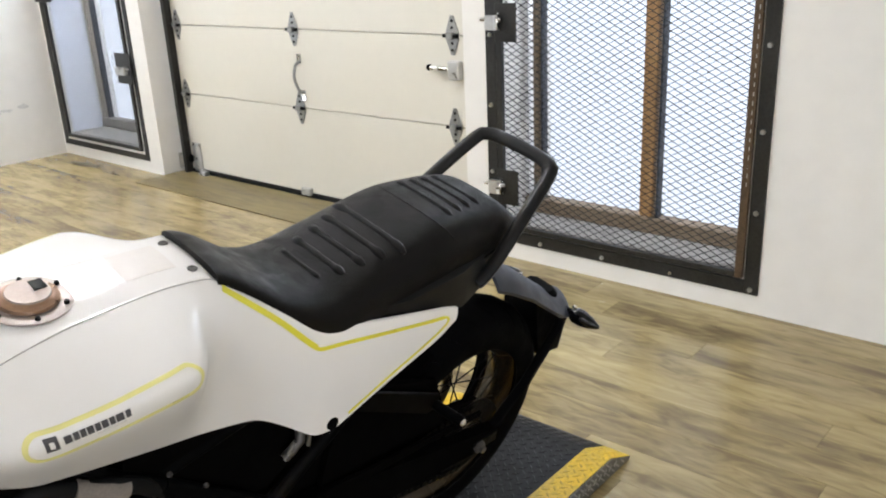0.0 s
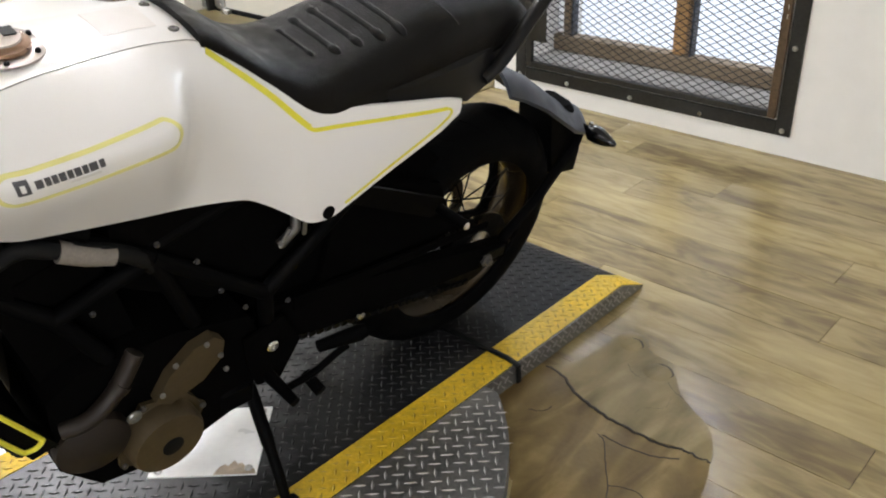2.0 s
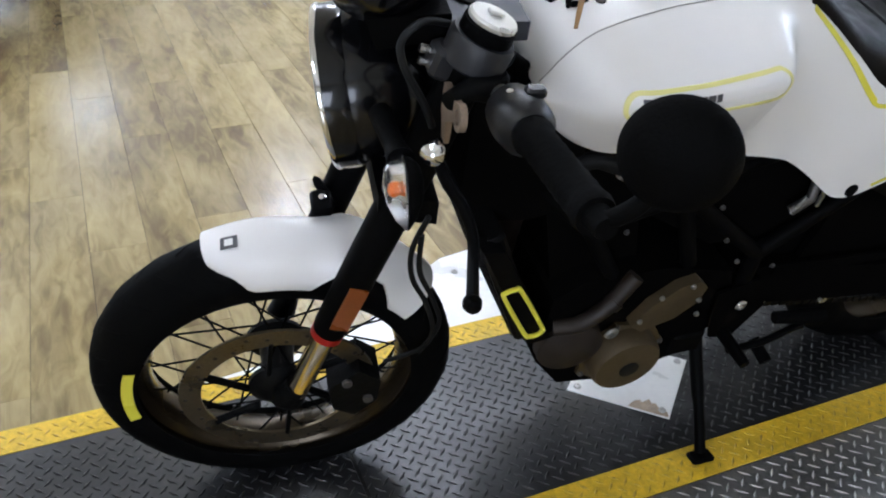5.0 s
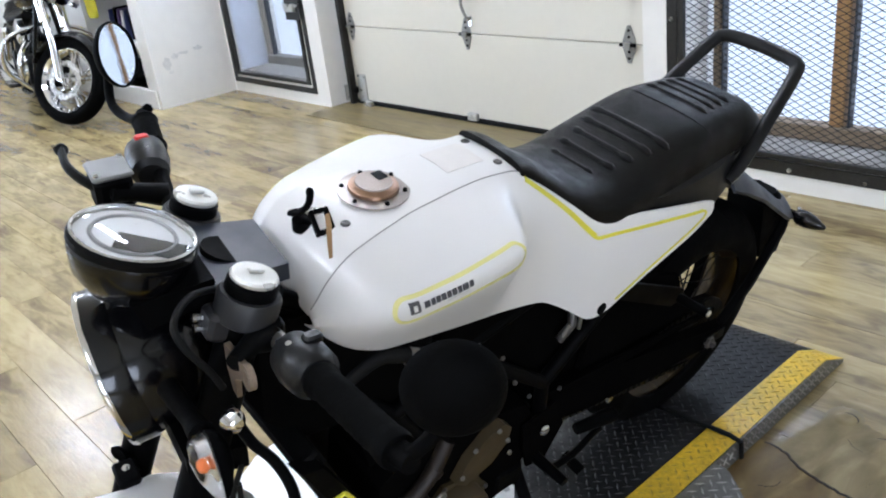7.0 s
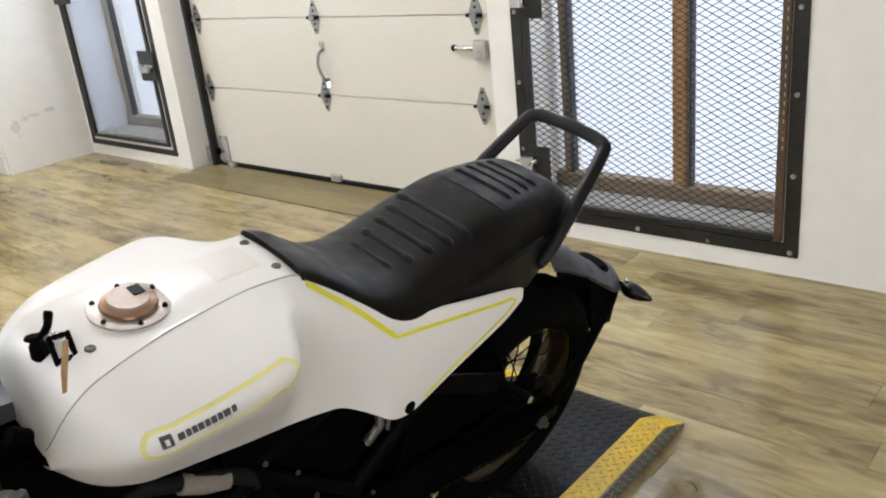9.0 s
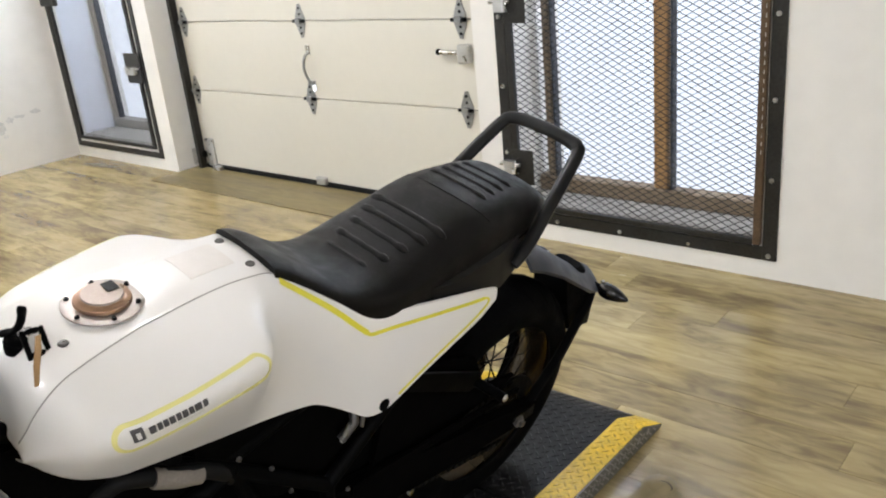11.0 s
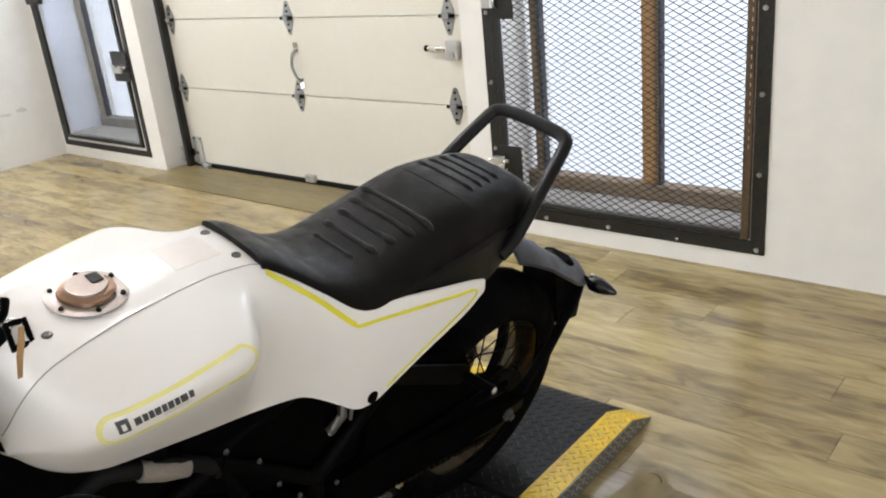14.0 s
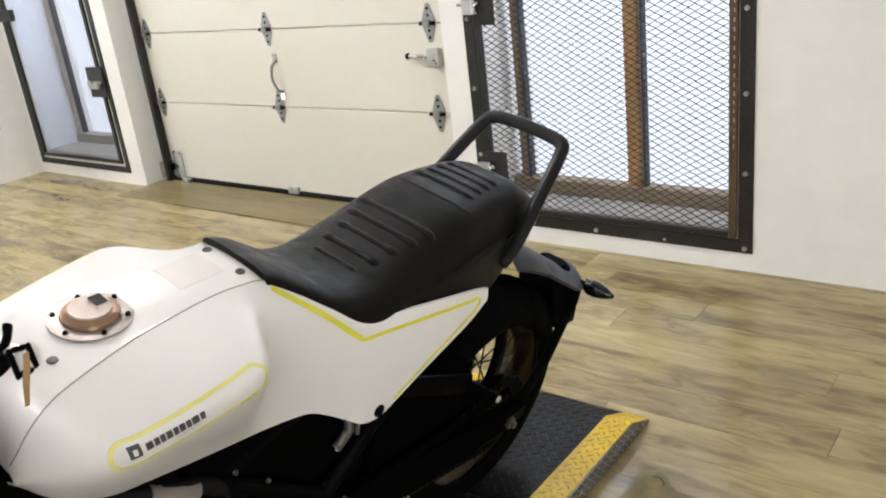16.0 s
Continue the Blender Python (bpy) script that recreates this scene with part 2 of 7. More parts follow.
RAMPBLK = material("worn_black_ramp_paint", (0.011, 0.011, 0.0115), 0.40, 0.0, vary=0.4, spec=0.14, scale=6, bump=0.12)
DECKTREAD = material("worn_black_tread", (0.017, 0.017, 0.018), 0.42, 0.0, vary=0.4, scale=7, spec=0.3)
TREADTOP = material("polished_tread_tops", (0.40, 0.39, 0.375), 0.42, 0.8, vary=0.2, scale=30)
TREAD = material("bare_tread_plate", (0.20, 0.195, 0.185), 0.46, 0.7, vary=0.25, scale=12, bump=0.1)
YELLOW = material("worn_yellow_floor_paint", (0.66, 0.435, 0.012), 0.45, vary=0.34, scale=11, bump=0.25)
YELLOWLOW = material("scuffed_yellow_tread", (0.46, 0.295, 0.010), 0.5, vary=0.5, scale=20, bump=0.2)
PLATE = material("brushed_aluminium_plate", (0.88, 0.88, 0.87), 0.35, 0.1, vary=0.05, scale=7)
WHITE = material("white_bodywork_paint", (0.86, 0.845, 0.83), 0.34, vary=0.012, scale=2, coat=0.3, spread=0.04)
LIME = material("lime_yellow_film", (0.78, 0.72, 0.06), 0.35, vary=0.05)
PALELIME = material("pale_lime_film", (0.80, 0.76, 0.30), 0.35, vary=0.05)
INK = material("charcoal_print", (0.07, 0.07, 0.075), 0.5)
VINYL = material("black_seat_vinyl", (0.0034, 0.0029, 0.0028), 0.45, vary=0.2, scale=30, bump=0.35, bump_scale=420, spec=0.17)
PLASTIC = material("black_moulded_plastic", (0.0017, 0.0017, 0.0018), 0.66, vary=0.2, scale=20, bump=0.2, bump_scale=300, spec=0.045)
SOOT = material("matt_black_shell", (0.0030, 0.0028, 0.0026), 0.9, vary=0.3, scale=18, bump=0.2, spec=0.0)
GLOSSBLACK = material("gloss_black_paint", (0.003, 0.003, 0.0035), 0.2, vary=0.1, coat=0.35, spec=0.3)
SLATE = material("slate_grey_plastic", (0.022, 0.026, 0.037), 0.5, vary=0.12, scale=20)
RUBBER = material("tyre_rubber", (0.0018, 0.0018, 0.0018), 0.78, vary=0.25, scale=15, bump=0.25, bump_scale=120, spec=0.045)
FRAMEBLK = material("satin_black_frame", (0.0017, 0.0017, 0.0018), 0.6, 0.0, vary=0.2, scale=12, spec=0.045)
BRONZE = material("bronze_engine_cover", (0.060, 0.042, 0.018), 0.6, 0.15, vary=0.18, scale=18, bump=0.1)
DARKCAST = material("dark_cast_alloy", (0.003, 0.003, 0.003), 0.5, 0.0, vary=0.25, scale=20, bump=0.25, spec=0.08)
ALLOY = material("machined_alloy", (0.68, 0.67, 0.65), 0.25, 1.0, vary=0.1, scale=30)
CHROME = material("chrome", (0.82, 0.82, 0.82), 0.08, 1.0, vary=0.05, spread=0.03)
FORKGOLD = material("fork_stanchion", (0.62, 0.55, 0.42), 0.2, 1.0, vary=0.08)
DISCM = material("dark_brake_steel", (0.13, 0.105, 0.065), 0.34, 0.85, vary=0.2, scale=22)
COPPER = material("copper_anodised_cap", (0.42, 0.275, 0.20), 0.34, 1.0, vary=0.12, scale=30)
HEAT = material("heat_tinted_pipe", (0.016, 0.0105, 0.007), 0.55, 0.2, vary=0.3, scale=12)
AMBER = material("amber_lens", (0.62, 0.13, 0.008), 0.3, vary=0.1, coat=0.5)
DIMAMBER = material("amber_reflector", (0.19, 0.050, 0.006), 0.25, vary=0.15, coat=0.4)
RED = material("red_anodised", (0.45, 0.02, 0.015), 0.3, 0.5)
LENS = clear("clear_lens")
MIRROR = material("mirror_glass", (0.9, 0.92, 0.95), 0.03, 1.0, vary=0.01, spread=0.02)
LABELFILM = material("label_with_warm_reflection", (0.79, 0.755, 0.725), 0.42, vary=0.04)
GREYFILM = material("faded_label_film", (0.72, 0.70, 0.67), 0.4, vary=0.06)
GREYCAP = material("bare_alloy_top", (0.80, 0.80, 0.78), 0.35, 0.7, vary=0.08, scale=30)
LIFTFILM = cathedral_film("lifted_grey_film", (0.130, 0.096, 0.042), (0.245, 0.190, 0.090), (0.40, 0.325, 0.170), 0.18)
OLDFLOOR = cathedral_film("brown_worn_film", (0.080, 0.050, 0.016), (0.190, 0.130, 0.046), (0.360, 0.260, 0.104), 0.18)
SEAMM = material("panel_gap", (0.34, 0.33, 0.32), 0.6)
GREYWOOD = material("weathered_grey_timber", (0.24, 0.18, 0.12), 0.6, vary=0.3, scale=8, stretch=(6, 6, 0.7))
PALEPOST = material("weathered_pale_timber", (0.42, 0.38, 0.33), 0.65, vary=0.3, scale=9, stretch=(5, 5, 0.8), bump=0.3)
CAPGREY = material("grey_reservoir_lid", (0.20, 0.20, 0.20), 0.4, vary=0.1)
PURPLE = material("purple_cover", (0.05, 0.02, 0.09), 0.5, vary=0.15)
PAPER = material("white_paper_cover", (0.6, 0.6, 0.58), 0.6, vary=0.08)
NAVY = material("navy_cover", (0.02, 0.03, 0.10), 0.5, vary=0.15)
RAILBLK = material("satin_rail_paint", (0.007, 0.007, 0.0075), 0.42, vary=0.15, scale=14, spec=0.25)
SWITCHBLK = material("worn_switch_plastic", (0.007, 0.007, 0.0075), 0.4, vary=0.2, scale=25, bump=0.15, bump_scale=200, spec=0.4)
RIMBLK = material("dark_anodised_rim", (0.036, 0.026, 0.014), 0.28, 0.7, vary=0.15)
SCUFF = material("grey_wall_scuff", (0.66, 0.655, 0.64), 0.6, vary=0.25, scale=20)
RINGGREY = material("pale_filler_ring", (0.40, 0.36, 0.33), 0.42, 0.6, vary=0.08, scale=30)
SCREWGREY = material("dull_screw_steel", (0.10, 0.095, 0.09), 0.45, 0.5, vary=0.2, scale=60)
STAIN = material("brown_grease_film", (0.46, 0.37, 0.27), 0.55, vary=0.45, scale=45)
LIDBROWN = material("brown_grey_cap_lid", (0.42, 0.36, 0.32), 0.55, 0.6, vary=0.1, scale=30)
SLEEVE = material("dull_heat_sleeve", (0.19, 0.168, 0.145), 0.65, vary=0.2, scale=30)
STRAP = material("tan_leather_strap", (0.32, 0.19, 0.08), 0.6, vary=0.2, scale=40)
GAPSHADE = material("dark_gap_and_shade", (0.035, 0.027, 0.018), 0.8, vary=0.3)
MATM = plank_material("olive_brown_floor_strip", (0.8, 5.0, 1.0), 0.42, 1.6, (0.3, 0.5), 0.15, 0.3)
YELLOWCLOTH = material("yellow_fabric", (0.75, 0.68, 0.05), 0.8, vary=0.15)
LAMPM = glowing("lamp_diffuser", (1.0, 0.985, 0.97), 66.0)


# ---- shapes ----
def V(p):
    return np.array(p, float)


class Shape:
    """Gathers the vertices and faces of one mesh."""

    def __init__(self):
        self.v, self.f = [], []

    def add(self, verts, faces):
        o = len(self.v)
        self.v += [tuple(float(c) for c in p) for p in verts]
        self.f += [tuple(o + i for i in q) for q in faces]
        return self

    def loft(self, rings, close=True, caps=True):
        n, k = len(rings[0]), len(rings)
        verts = [p for r in rings for p in r]
        faces = [(i * n + j, i * n + (j + 1) % n, (i + 1) * n + (j + 1) % n, (i + 1) * n + j) for i in range(k - 1) for j in range(n if close else n - 1)]
        if close and caps:
            faces += [tuple(range(n))[::-1], tuple((k - 1) * n + j for j in range(n))]
        return self.add(verts, faces)

    def tube(self, pts, r, n=10, closed=False, flat=1.0):
        pts = [V(p) for p in pts]
        k = len(pts)
        rs = [r] * k if np.isscalar(r) else list(r)
        rings, side = [], None
        for i in range(k):
            a = pts[(i - 1) % k] if closed or i else pts[0]
            b = pts[(i + 1) % k] if closed or i < k - 1 else pts[-1]
            d = (b - a) / np.linalg.norm(b - a)
            if side is None:
                side = np.cross(d, (0, 0, 1.0) if abs(d[2]) < 0.9 else (1.0, 0, 0))
            side = side - d * (side @ d)
            side = side / np.linalg.norm(side)
            up = np.cross(side, d)
            rings.append([pts[i] + rs[i] * (math.cos(t) * side + flat * math.sin(t) * up) for t in np.linspace(0, 2 * math.pi, n, endpoint=False)])
        if closed:
            return self.loft(rings + [rings[0]], caps=False)
        return self.loft(rings)

    def lathe(self, profile, centre, axis, n=28, closed=False):
        """profile: (radius, distance along the axis)."""
        axis = V(axis) / np.linalg.norm(axis)
        a = np.cross(axis, (0, 0, 1.0) if abs(axis[2]) < 0.9 else (1.0, 0, 0))
        a = a / np.linalg.norm(a)
        b = np.cross(axis, a)
        ang = np.linspace(0, 2 * math.pi, n, endpoint=False)
        rings = [[V(centre) + h * axis + max(r, 1e-4) * (math.cos(t) * a + math.sin(t) * b) for t in ang] for r, h in profile]
        if closed:
            rings.append(rings[0])
        return self.loft(rings, caps=not closed)

    def box(self, lo, hi, m=None, bevel=0.0):
        lo, hi = V(lo), V(hi)
        b = min(bevel, 0.45 * float(min(hi - lo)))
        if b <= 0:
            p = [(x, y, z) for z in (lo[2], hi[2]) for x, y in ((lo[0], lo[1]), (hi[0], lo[1]), (hi[0], hi[1]), (lo[0], hi[1]))]
            q = [(3, 2, 1, 0), (4, 5, 6, 7), (0, 1, 5, 4), (1, 2, 6, 5), (2, 3, 7, 6), (3, 0, 4, 7)]
        else:
            def ring(d, z):
                x0, y0, x1, y1 = lo[0] + d, lo[1] + d, hi[0] - d, hi[1] - d
                c = b - d * 0.0
                return [(x0 + c, y0, z), (x1 - c, y0, z), (x1, y0 + c, z), (x1, y1 - c, z), (x1 - c, y1, z), (x0 + c, y1, z), (x0, y1 - c, z), (x0, y0 + c, z)]
            s = Shape().loft([ring(b * 0.8, lo[2]), ring(0, lo[2] + b), ring(0, hi[2] - b), ring(b * 0.8, hi[2])]) if min(hi[0] - lo[0], hi[1] - lo[1]) > 4 * b else Shape().loft([ring(0, lo[2]), ring(0, hi[2])])
            p, q = s.v, s.f
        if m is not None:
            p = [m @ Vector(c) for c in p]
        return self.add(p, q)

    def plate(self, outline, axis_a, axis_b, origin, depth):
        """A flat plate: outline in (a, b), thickened along their cross."""
        a, b, o = V(axis_a), V(axis_b), V(origin)
        d = np.cross(a, b)
        d = d / np.linalg.norm(d) * depth
        r = [o + u * a + w * b for u, w in outline]
        return self.loft([r, [p + d for p in r]])

    def moved(self, fn):
        self.v = [tuple(fn(V(p))) for p in self.v]
        return self

    def mirrored(self):
        s = Shape()
        s.v = [(x, -y, z) for x, y, z in self.v]
        s.f = [q[::-1] for q in self.f]
        return s


def as_mesh(name, shape, mat, sharp=38, flip=False):
    me = bpy.data.meshes.new(name)
    me.from_pydata(shape.v, [], shape.f)
    bm = bmesh.new()
    bm.from_mesh(me)
    bmesh.ops.recalc_face_normals(bm, faces=bm.faces)
    bm.to_mesh(me)
    bm.free()
    me.materials.append(mat)
    me.shade_smooth()
    me.set_sharp_from_angle(angle=radians(sharp))
    return me


def part(name, shape, mat, parent=None, label="", sharp=38):
    ob = new(name, as_mesh(name, shape, mat, sharp))
    if parent:
        ob.parent = parent
    if label:
        ob["label"] = label
    return ob


def thing(name, label, category, m=None, group="", kind=""):
    ob = new(name)
    ob.empty_display_size = 0.1
    if m is not None:
        ob.matrix_world = m
    return tagged(ob, label, category, group, kind)


def setting(name, shape, mat, label, category, sharp=30):
    return tagged(part(name, shape, mat, None, "", sharp), label, category, "", "structure")


def crom(pts, n=8, closed=False):
    """A smooth line through the points."""
    p = [V(q) for q in pts]
    k, out = len(p), []
    for i in range(k if closed else k - 1):
        a, b, c, d = (p[(i - 1) % k] if closed or i else p[0]), p[i], p[(i + 1) % k], (p[(i + 2) % k] if closed or i < k - 2 else p[-1])
        for t in np.linspace(0, 1, n, endpoint=False):
            out.append(0.5 * (2 * b + (c - a) * t + (2 * a - 5 * b + 4 * c - d) * t * t + (3 * b - a - 3 * c + d) * t ** 3))
    return out if closed else out + [p[-1]]


def bolt(parent, at, axis, r=0.007, mat=None, name="bolt", h=0.005):
    s = Shape().lathe([(r, 0), (r, h * 0.5), (r * 0.75, h), (r * 0.35, h), (r * 0.35, h * 0.6)], at, axis, 10)
    return part(name, s, mat or GALV, parent)


# ---- the room ----
WY, DY, LX = 3.06, 3.23, -6.26          # front of the window wall, the door's inner face, the return wall
TOP = 3.3


def wall_holes(lo, hi, y0, y1, holes):
    """A wall along x from lo to hi between y0 and y1, with upright holes (x0, x1, z0, z1) that go through it."""
    s, x = Shape(), lo
    for x0, x1, z0, z1 in sorted(holes):
        if x0 > x:
            s.box((x, y0, 0), (x0, y1, TOP))
        if z0 > 0:
            s.box((x0, y0, 0), (x1, y1, z0))
        s.box((x0, y0, z1), (x1, y1, TOP))
        x = x1
    return s.box((x, y0, 0), (hi, y1, TOP))


BW = (-2.16, -0.897, 0.078, 2.2)          # large window gate, outer edges
SW = (-6.228, -5.066, 0.080, 2.2)        # small window gate
DOOR = (-4.915, -2.29, 0.0, 2.3)
setting("wall_north", wall_holes(-6.26, 4.6, WY, WY + 0.42, [(BW[0] + 0.06, BW[1] - 0.06, BW[2] + 0.06, BW[3] - 0.06), (SW[0] + 0.078, SW[1] - 0.078, SW[2] + 0.078, SW[3] - 0.06), DOOR]), WALL, "white painted wall with two caged windows and a door opening", "wall")
setting("wall_return", Shape().box((-6.42, 2.41, 0), (-6.26, 3.48, TOP)), WALL, "white painted short wall with faint scuffs", "wall")
wob2 = random.Random(8)
for cy, cz, ry, rz in ((2.53, 0.33, 0.045, 0.05), (2.60, 0.37, 0.035, 0.022), (2.68, 0.385, 0.05, 0.014), (2.80, 0.40, 0.04, 0.02), (2.55, 0.26, 0.02, 0.012)):
    mk = thing("wall_scuff", "faint grey scuff mark on the white wall", "scuff", None, "scuffs on the short wall")
    part("mark", Shape().plate([(cy + ry * math.cos(t) * wob2.uniform(0.6, 1.2), cz + rz * math.sin(t) * wob2.uniform(0.5, 1.3)) for t in np.linspace(0, 2 * math.pi, 20, endpoint=False)], (0, 1, 0), (0, 0, 1), (-6.2600, 0, 0), 0.0006), SCUFF, mk)
setting("wall_niche", wall_holes(-11.0, -6.42, 2.41, 2.55, [(-7.4, -6.44, 0.15, 1.4)]), WALL, "white painted wall around dark open shelving", "wall")
setting("wall_west", Shape().box((-11.2, -7.0, 0), (-11.0, 2.55, TOP)), WALL, "plain white painted wall", "wall")
setting("wall_south", Shape().box((-11.2, -7.2, 0), (4.8, -7.0, TOP)), WALL, "plain white painted wall", "wall")
setting("wall_east", Shape().box((4.6, -7.0, 0), (4.8, 3.48, TOP)), WALL, "plain white painted wall", "wall")
setting("ceiling", Shape().box((-11.2, -7.2, TOP), (4.8, 3.5, TOP + 0.1)), CEIL, "plain white ceiling", "ceiling")
setting("base_slab", Shape().box((-11.2, -7.2, -0.12), (4.8, 3.48, -0.004)), GAPSHADE, "dark slab under the floor planks", "floor")

# white plinth under the shelving, and the dark shelving in the niche
setting("baseboard", Shape().box((-9.0, 2.395, 0.0), (-6.3, 2.409, 0.14), bevel=0.003), WALL, "white baseboard", "baseboard")
shelf = thing("shelving", "white open shelving set into the wall, holding odds and ends", "shelves")
part("back_panel", Shape().box((-7.4, 2.80, 0.1), (-6.44, 2.82, 1.44)), WALL, shelf)
for zz in (0.15, 0.495, 0.86, 1.22):
    part("shelf", Shape().box((-7.396, 2.405, zz - 0.035), (-6.444, 2.80, zz), bevel=0.003), WALL, shelf)
for xx in (-7.42, -6.438):
    part("side_panel", Shape().box((xx, 2.552, 0.1), (xx + 0.018, 2.80, 1.44)), WALL, shelf)

duffel = thing("duffel_bag", "black rounded bag with a strap on the lowest shelf", "bag")
rings = []
for x, k in ((-6.94, 0.55), (-6.92, 0.85), (-6.85, 1.0), (-6.62, 1.0), (-6.53, 0.88), (-6.50, 0.6)):
    rings.append([(x, 2.55 + 0.125 * k * math.cos(t), 0.151 + 0.095 * k * (1 + math.sin(t)) + 0.012 * math.sin(x * 31 + 2 * t)) for t in np.linspace(0, 2 * math.pi, 18, endpoint=False)])
for r in rings:
    for q in range(len(r)):
        r[q] = (r[q][0], r[q][1], max(0.151, r[q][2]))
part("bag_body", Shape().loft(rings), PLASTIC, duffel, "", 60)
part("strap", Shape().tube(crom([(-6.84, 2.47, 0.30), (-6.80, 2.44, 0.37), (-6.70, 2.44, 0.385), (-6.63, 2.47, 0.30)], 6), 0.011, 8), SEAL, duffel)
for x, wd, ht, lean, mt, wd2, lab in ((-7.02, 0.03, 0.24, 10, NAVY, 0.15, "navy book leaning on the middle shelf"), (-6.93, 0.022, 0.26, 12, GLOSSBLACK, 0.16, "black book leaning on the middle shelf"), (-6.87, 0.03, 0.25, 14, PURPLE, 0.15, "purple book leaning on the middle shelf"), (-6.80, 0.018, 0.24, 15, PAPER, 0.15, "white booklet leaning on the middle shelf"), (-6.745, 0.026, 0.25, 16, NAVY, 0.15, "navy book leaning on the middle shelf")):
    bk = thing("book", lab, "book", pose(x, 2.46, 0.4965, 0, lean, 0), "books on the shelf")
    part("cover", Shape().box((0, 0, 0), (wd, wd2, ht), bevel=0.003), mt, bk)
    part("pages", Shape().box((0.003, 0.004, 0.003), (wd - 0.003, wd2 + 0.002, ht - 0.003)), PAPER, bk)
cs = thing("storage_box", "black storage case at the end of the middle shelf", "box")
part("body", Shape().box((-6.64, 2.47, 0.496), (-6.46, 2.72, 0.70), bevel=0.012), PLASTIC, cs)
part("lid", Shape().box((-6.644, 2.466, 0.70), (-6.456, 2.724, 0.725), bevel=0.008), DARKCAST, cs)
helm = thing("helmet", "dark purple helmet on the upper shelf", "helmet")
part("shell", Shape().lathe([(0.085, 0.0), (0.105, 0.03), (0.115, 0.09), (0.105, 0.15), (0.07, 0.20), (0.03, 0.222), (0, 0.226)], (-6.66, 2.62, 0.861), (0, 0, 1), 28), PURPLE, helm, "", 60)
part("visor", Shape().tube([(-6.66 + 0.118 * math.cos(t), 2.62 + 0.118 * math.sin(t), 0.96) for t in np.linspace(-2.6, -0.5, 12)], 0.03, 8, flat=0.25), GLOSSBLACK, helm)

# the sectional door
door = tagged(thing("door_1", "closed cream sectional garage door with steel hinges", "garage door"), kind="structure")
X0, X1 = DOOR[0] + 0.05, DOOR[1] - 0.12
for z0, z1 in ((0.03, 0.535), (0.539, 0.973), (0.977, 1.411), (1.415, 1.849), (1.853, 2.27)):
    part("panel", Shape().box((X0, DY, z0), (X1 + 0.2, DY + 0.045, z1), bevel=0.004), DOORM, door)
part("bottom_seal", Shape().box((X0 + 0.05, DY - 0.012, 0.0), (X1 + 0.2, DY + 0.04, 0.034), bevel=0.006), SEAL, door, "black rubber seal")


def hinge(x, z, wide=1.0):
    h = part("hinge", Shape().plate([(-0.009, -0.092), (0.009, -0.092), (0.038 * wide, -0.018), (0.038 * wide, 0.018), (0.009, 0.092), (-0.009, 0.092), (-0.038, 0.018), (-0.038, -0.018)], (1, 0, 0), (0, 0, 1), (x, DY - 0.001, z), 0.004), HINGEGREY, door, "galvanised steel hinge")
    part("barrel", Shape().tube([(x - 0.044, DY - 0.018, z), (x + 0.044, DY - 0.018, z)], 0.009, 10), DARKCAST, h)
    for dz in (-0.068, -0.036, 0.036, 0.068):
        bolt(h, (x, DY - 0.005, z + dz), (0, -1, 0), 0.007, DARKCAST)
    part("knuckle", Shape().box((x - 0.020, DY - 0.032, z - 0.016), (x + 0.020, DY - 0.006, z + 0.016), bevel=0.004), HINGEGREY, h)


for zz in (0.537, 0.975, 1.413):
    for xx in (-4.775, -3.640, -2.489):
        hinge(xx, zz)
grip = part("pull_handle", Shape().tube(crom([(-3.615, DY - 0.003, 0.80), (-3.615, DY - 0.035, 0.775), (-3.62, DY - 0.045, 0.71), (-3.60, DY - 0.035, 0.645), (-3.60, DY - 0.003, 0.625)], 6), 0.0085, 10), HINGEGREY, door, "steel pull handle")
part("mount", Shape().box((-3.632, DY - 0.006, 0.79), (-3.598, DY - 0.001, 0.84), bevel=0.002), CHROME, grip)
part("mount", Shape().box((-3.617, DY - 0.006, 0.58), (-3.583, DY - 0.001, 0.64), bevel=0.002), CHROME, grip)
lock = part("slide_lock", Shape().box((-2.50, DY - 0.04, 0.77), (-2.43, DY - 0.001, 0.86), bevel=0.006), GALV, door, "steel slide lock")
part("lock_bar", Shape().tube([(-2.61, DY - 0.03, 0.822), (-2.50, DY - 0.025, 0.82)], 0.012, 10), ALLOY, lock)
part("knob", Shape().lathe([(0.0, -0.012), (0.014, -0.008), (0.016, 0), (0.014, 0.008), (0, 0.012)], (-2.62, DY - 0.03, 0.823), (1, 0, 0), 12), PLASTIC, lock)
br = part("bottom_bracket", Shape().box((-3.68, DY - 0.03, 0.02), (-3.60, DY - 0.001, 0.065), bevel=0.004), GALV, door)
bolt(br, (-3.66, DY - 0.03, 0.05), (0, -1, 0), 0.008), bolt(br, (-3.62, DY - 0.03, 0.05), (0, -1, 0), 0.008)
cb = part("corner_bracket", Shape().box((-4.79, DY - 0.012, 0.02), (-4.70, DY - 0.001, 0.21), bevel=0.003), GALV, door, "galvanised corner bracket with roller")
for zz in (0.05, 0.10, 0.17):
    bolt(cb, (-4.745, DY - 0.012, zz), (0, -1, 0), 0.008)
part("roller", Shape().lathe([(0.022, -0.008), (0.026, 0), (0.022, 0.008)], (-4.80, DY - 0.02, 0.10), (1, 0, 0), 14), DARKCAST, cb)
part("foot_block", Shape().box((-4.70, DY - 0.05, 0.0), (-4.62, DY - 0.014, 0.035), bevel=0.005), GALV, cb)
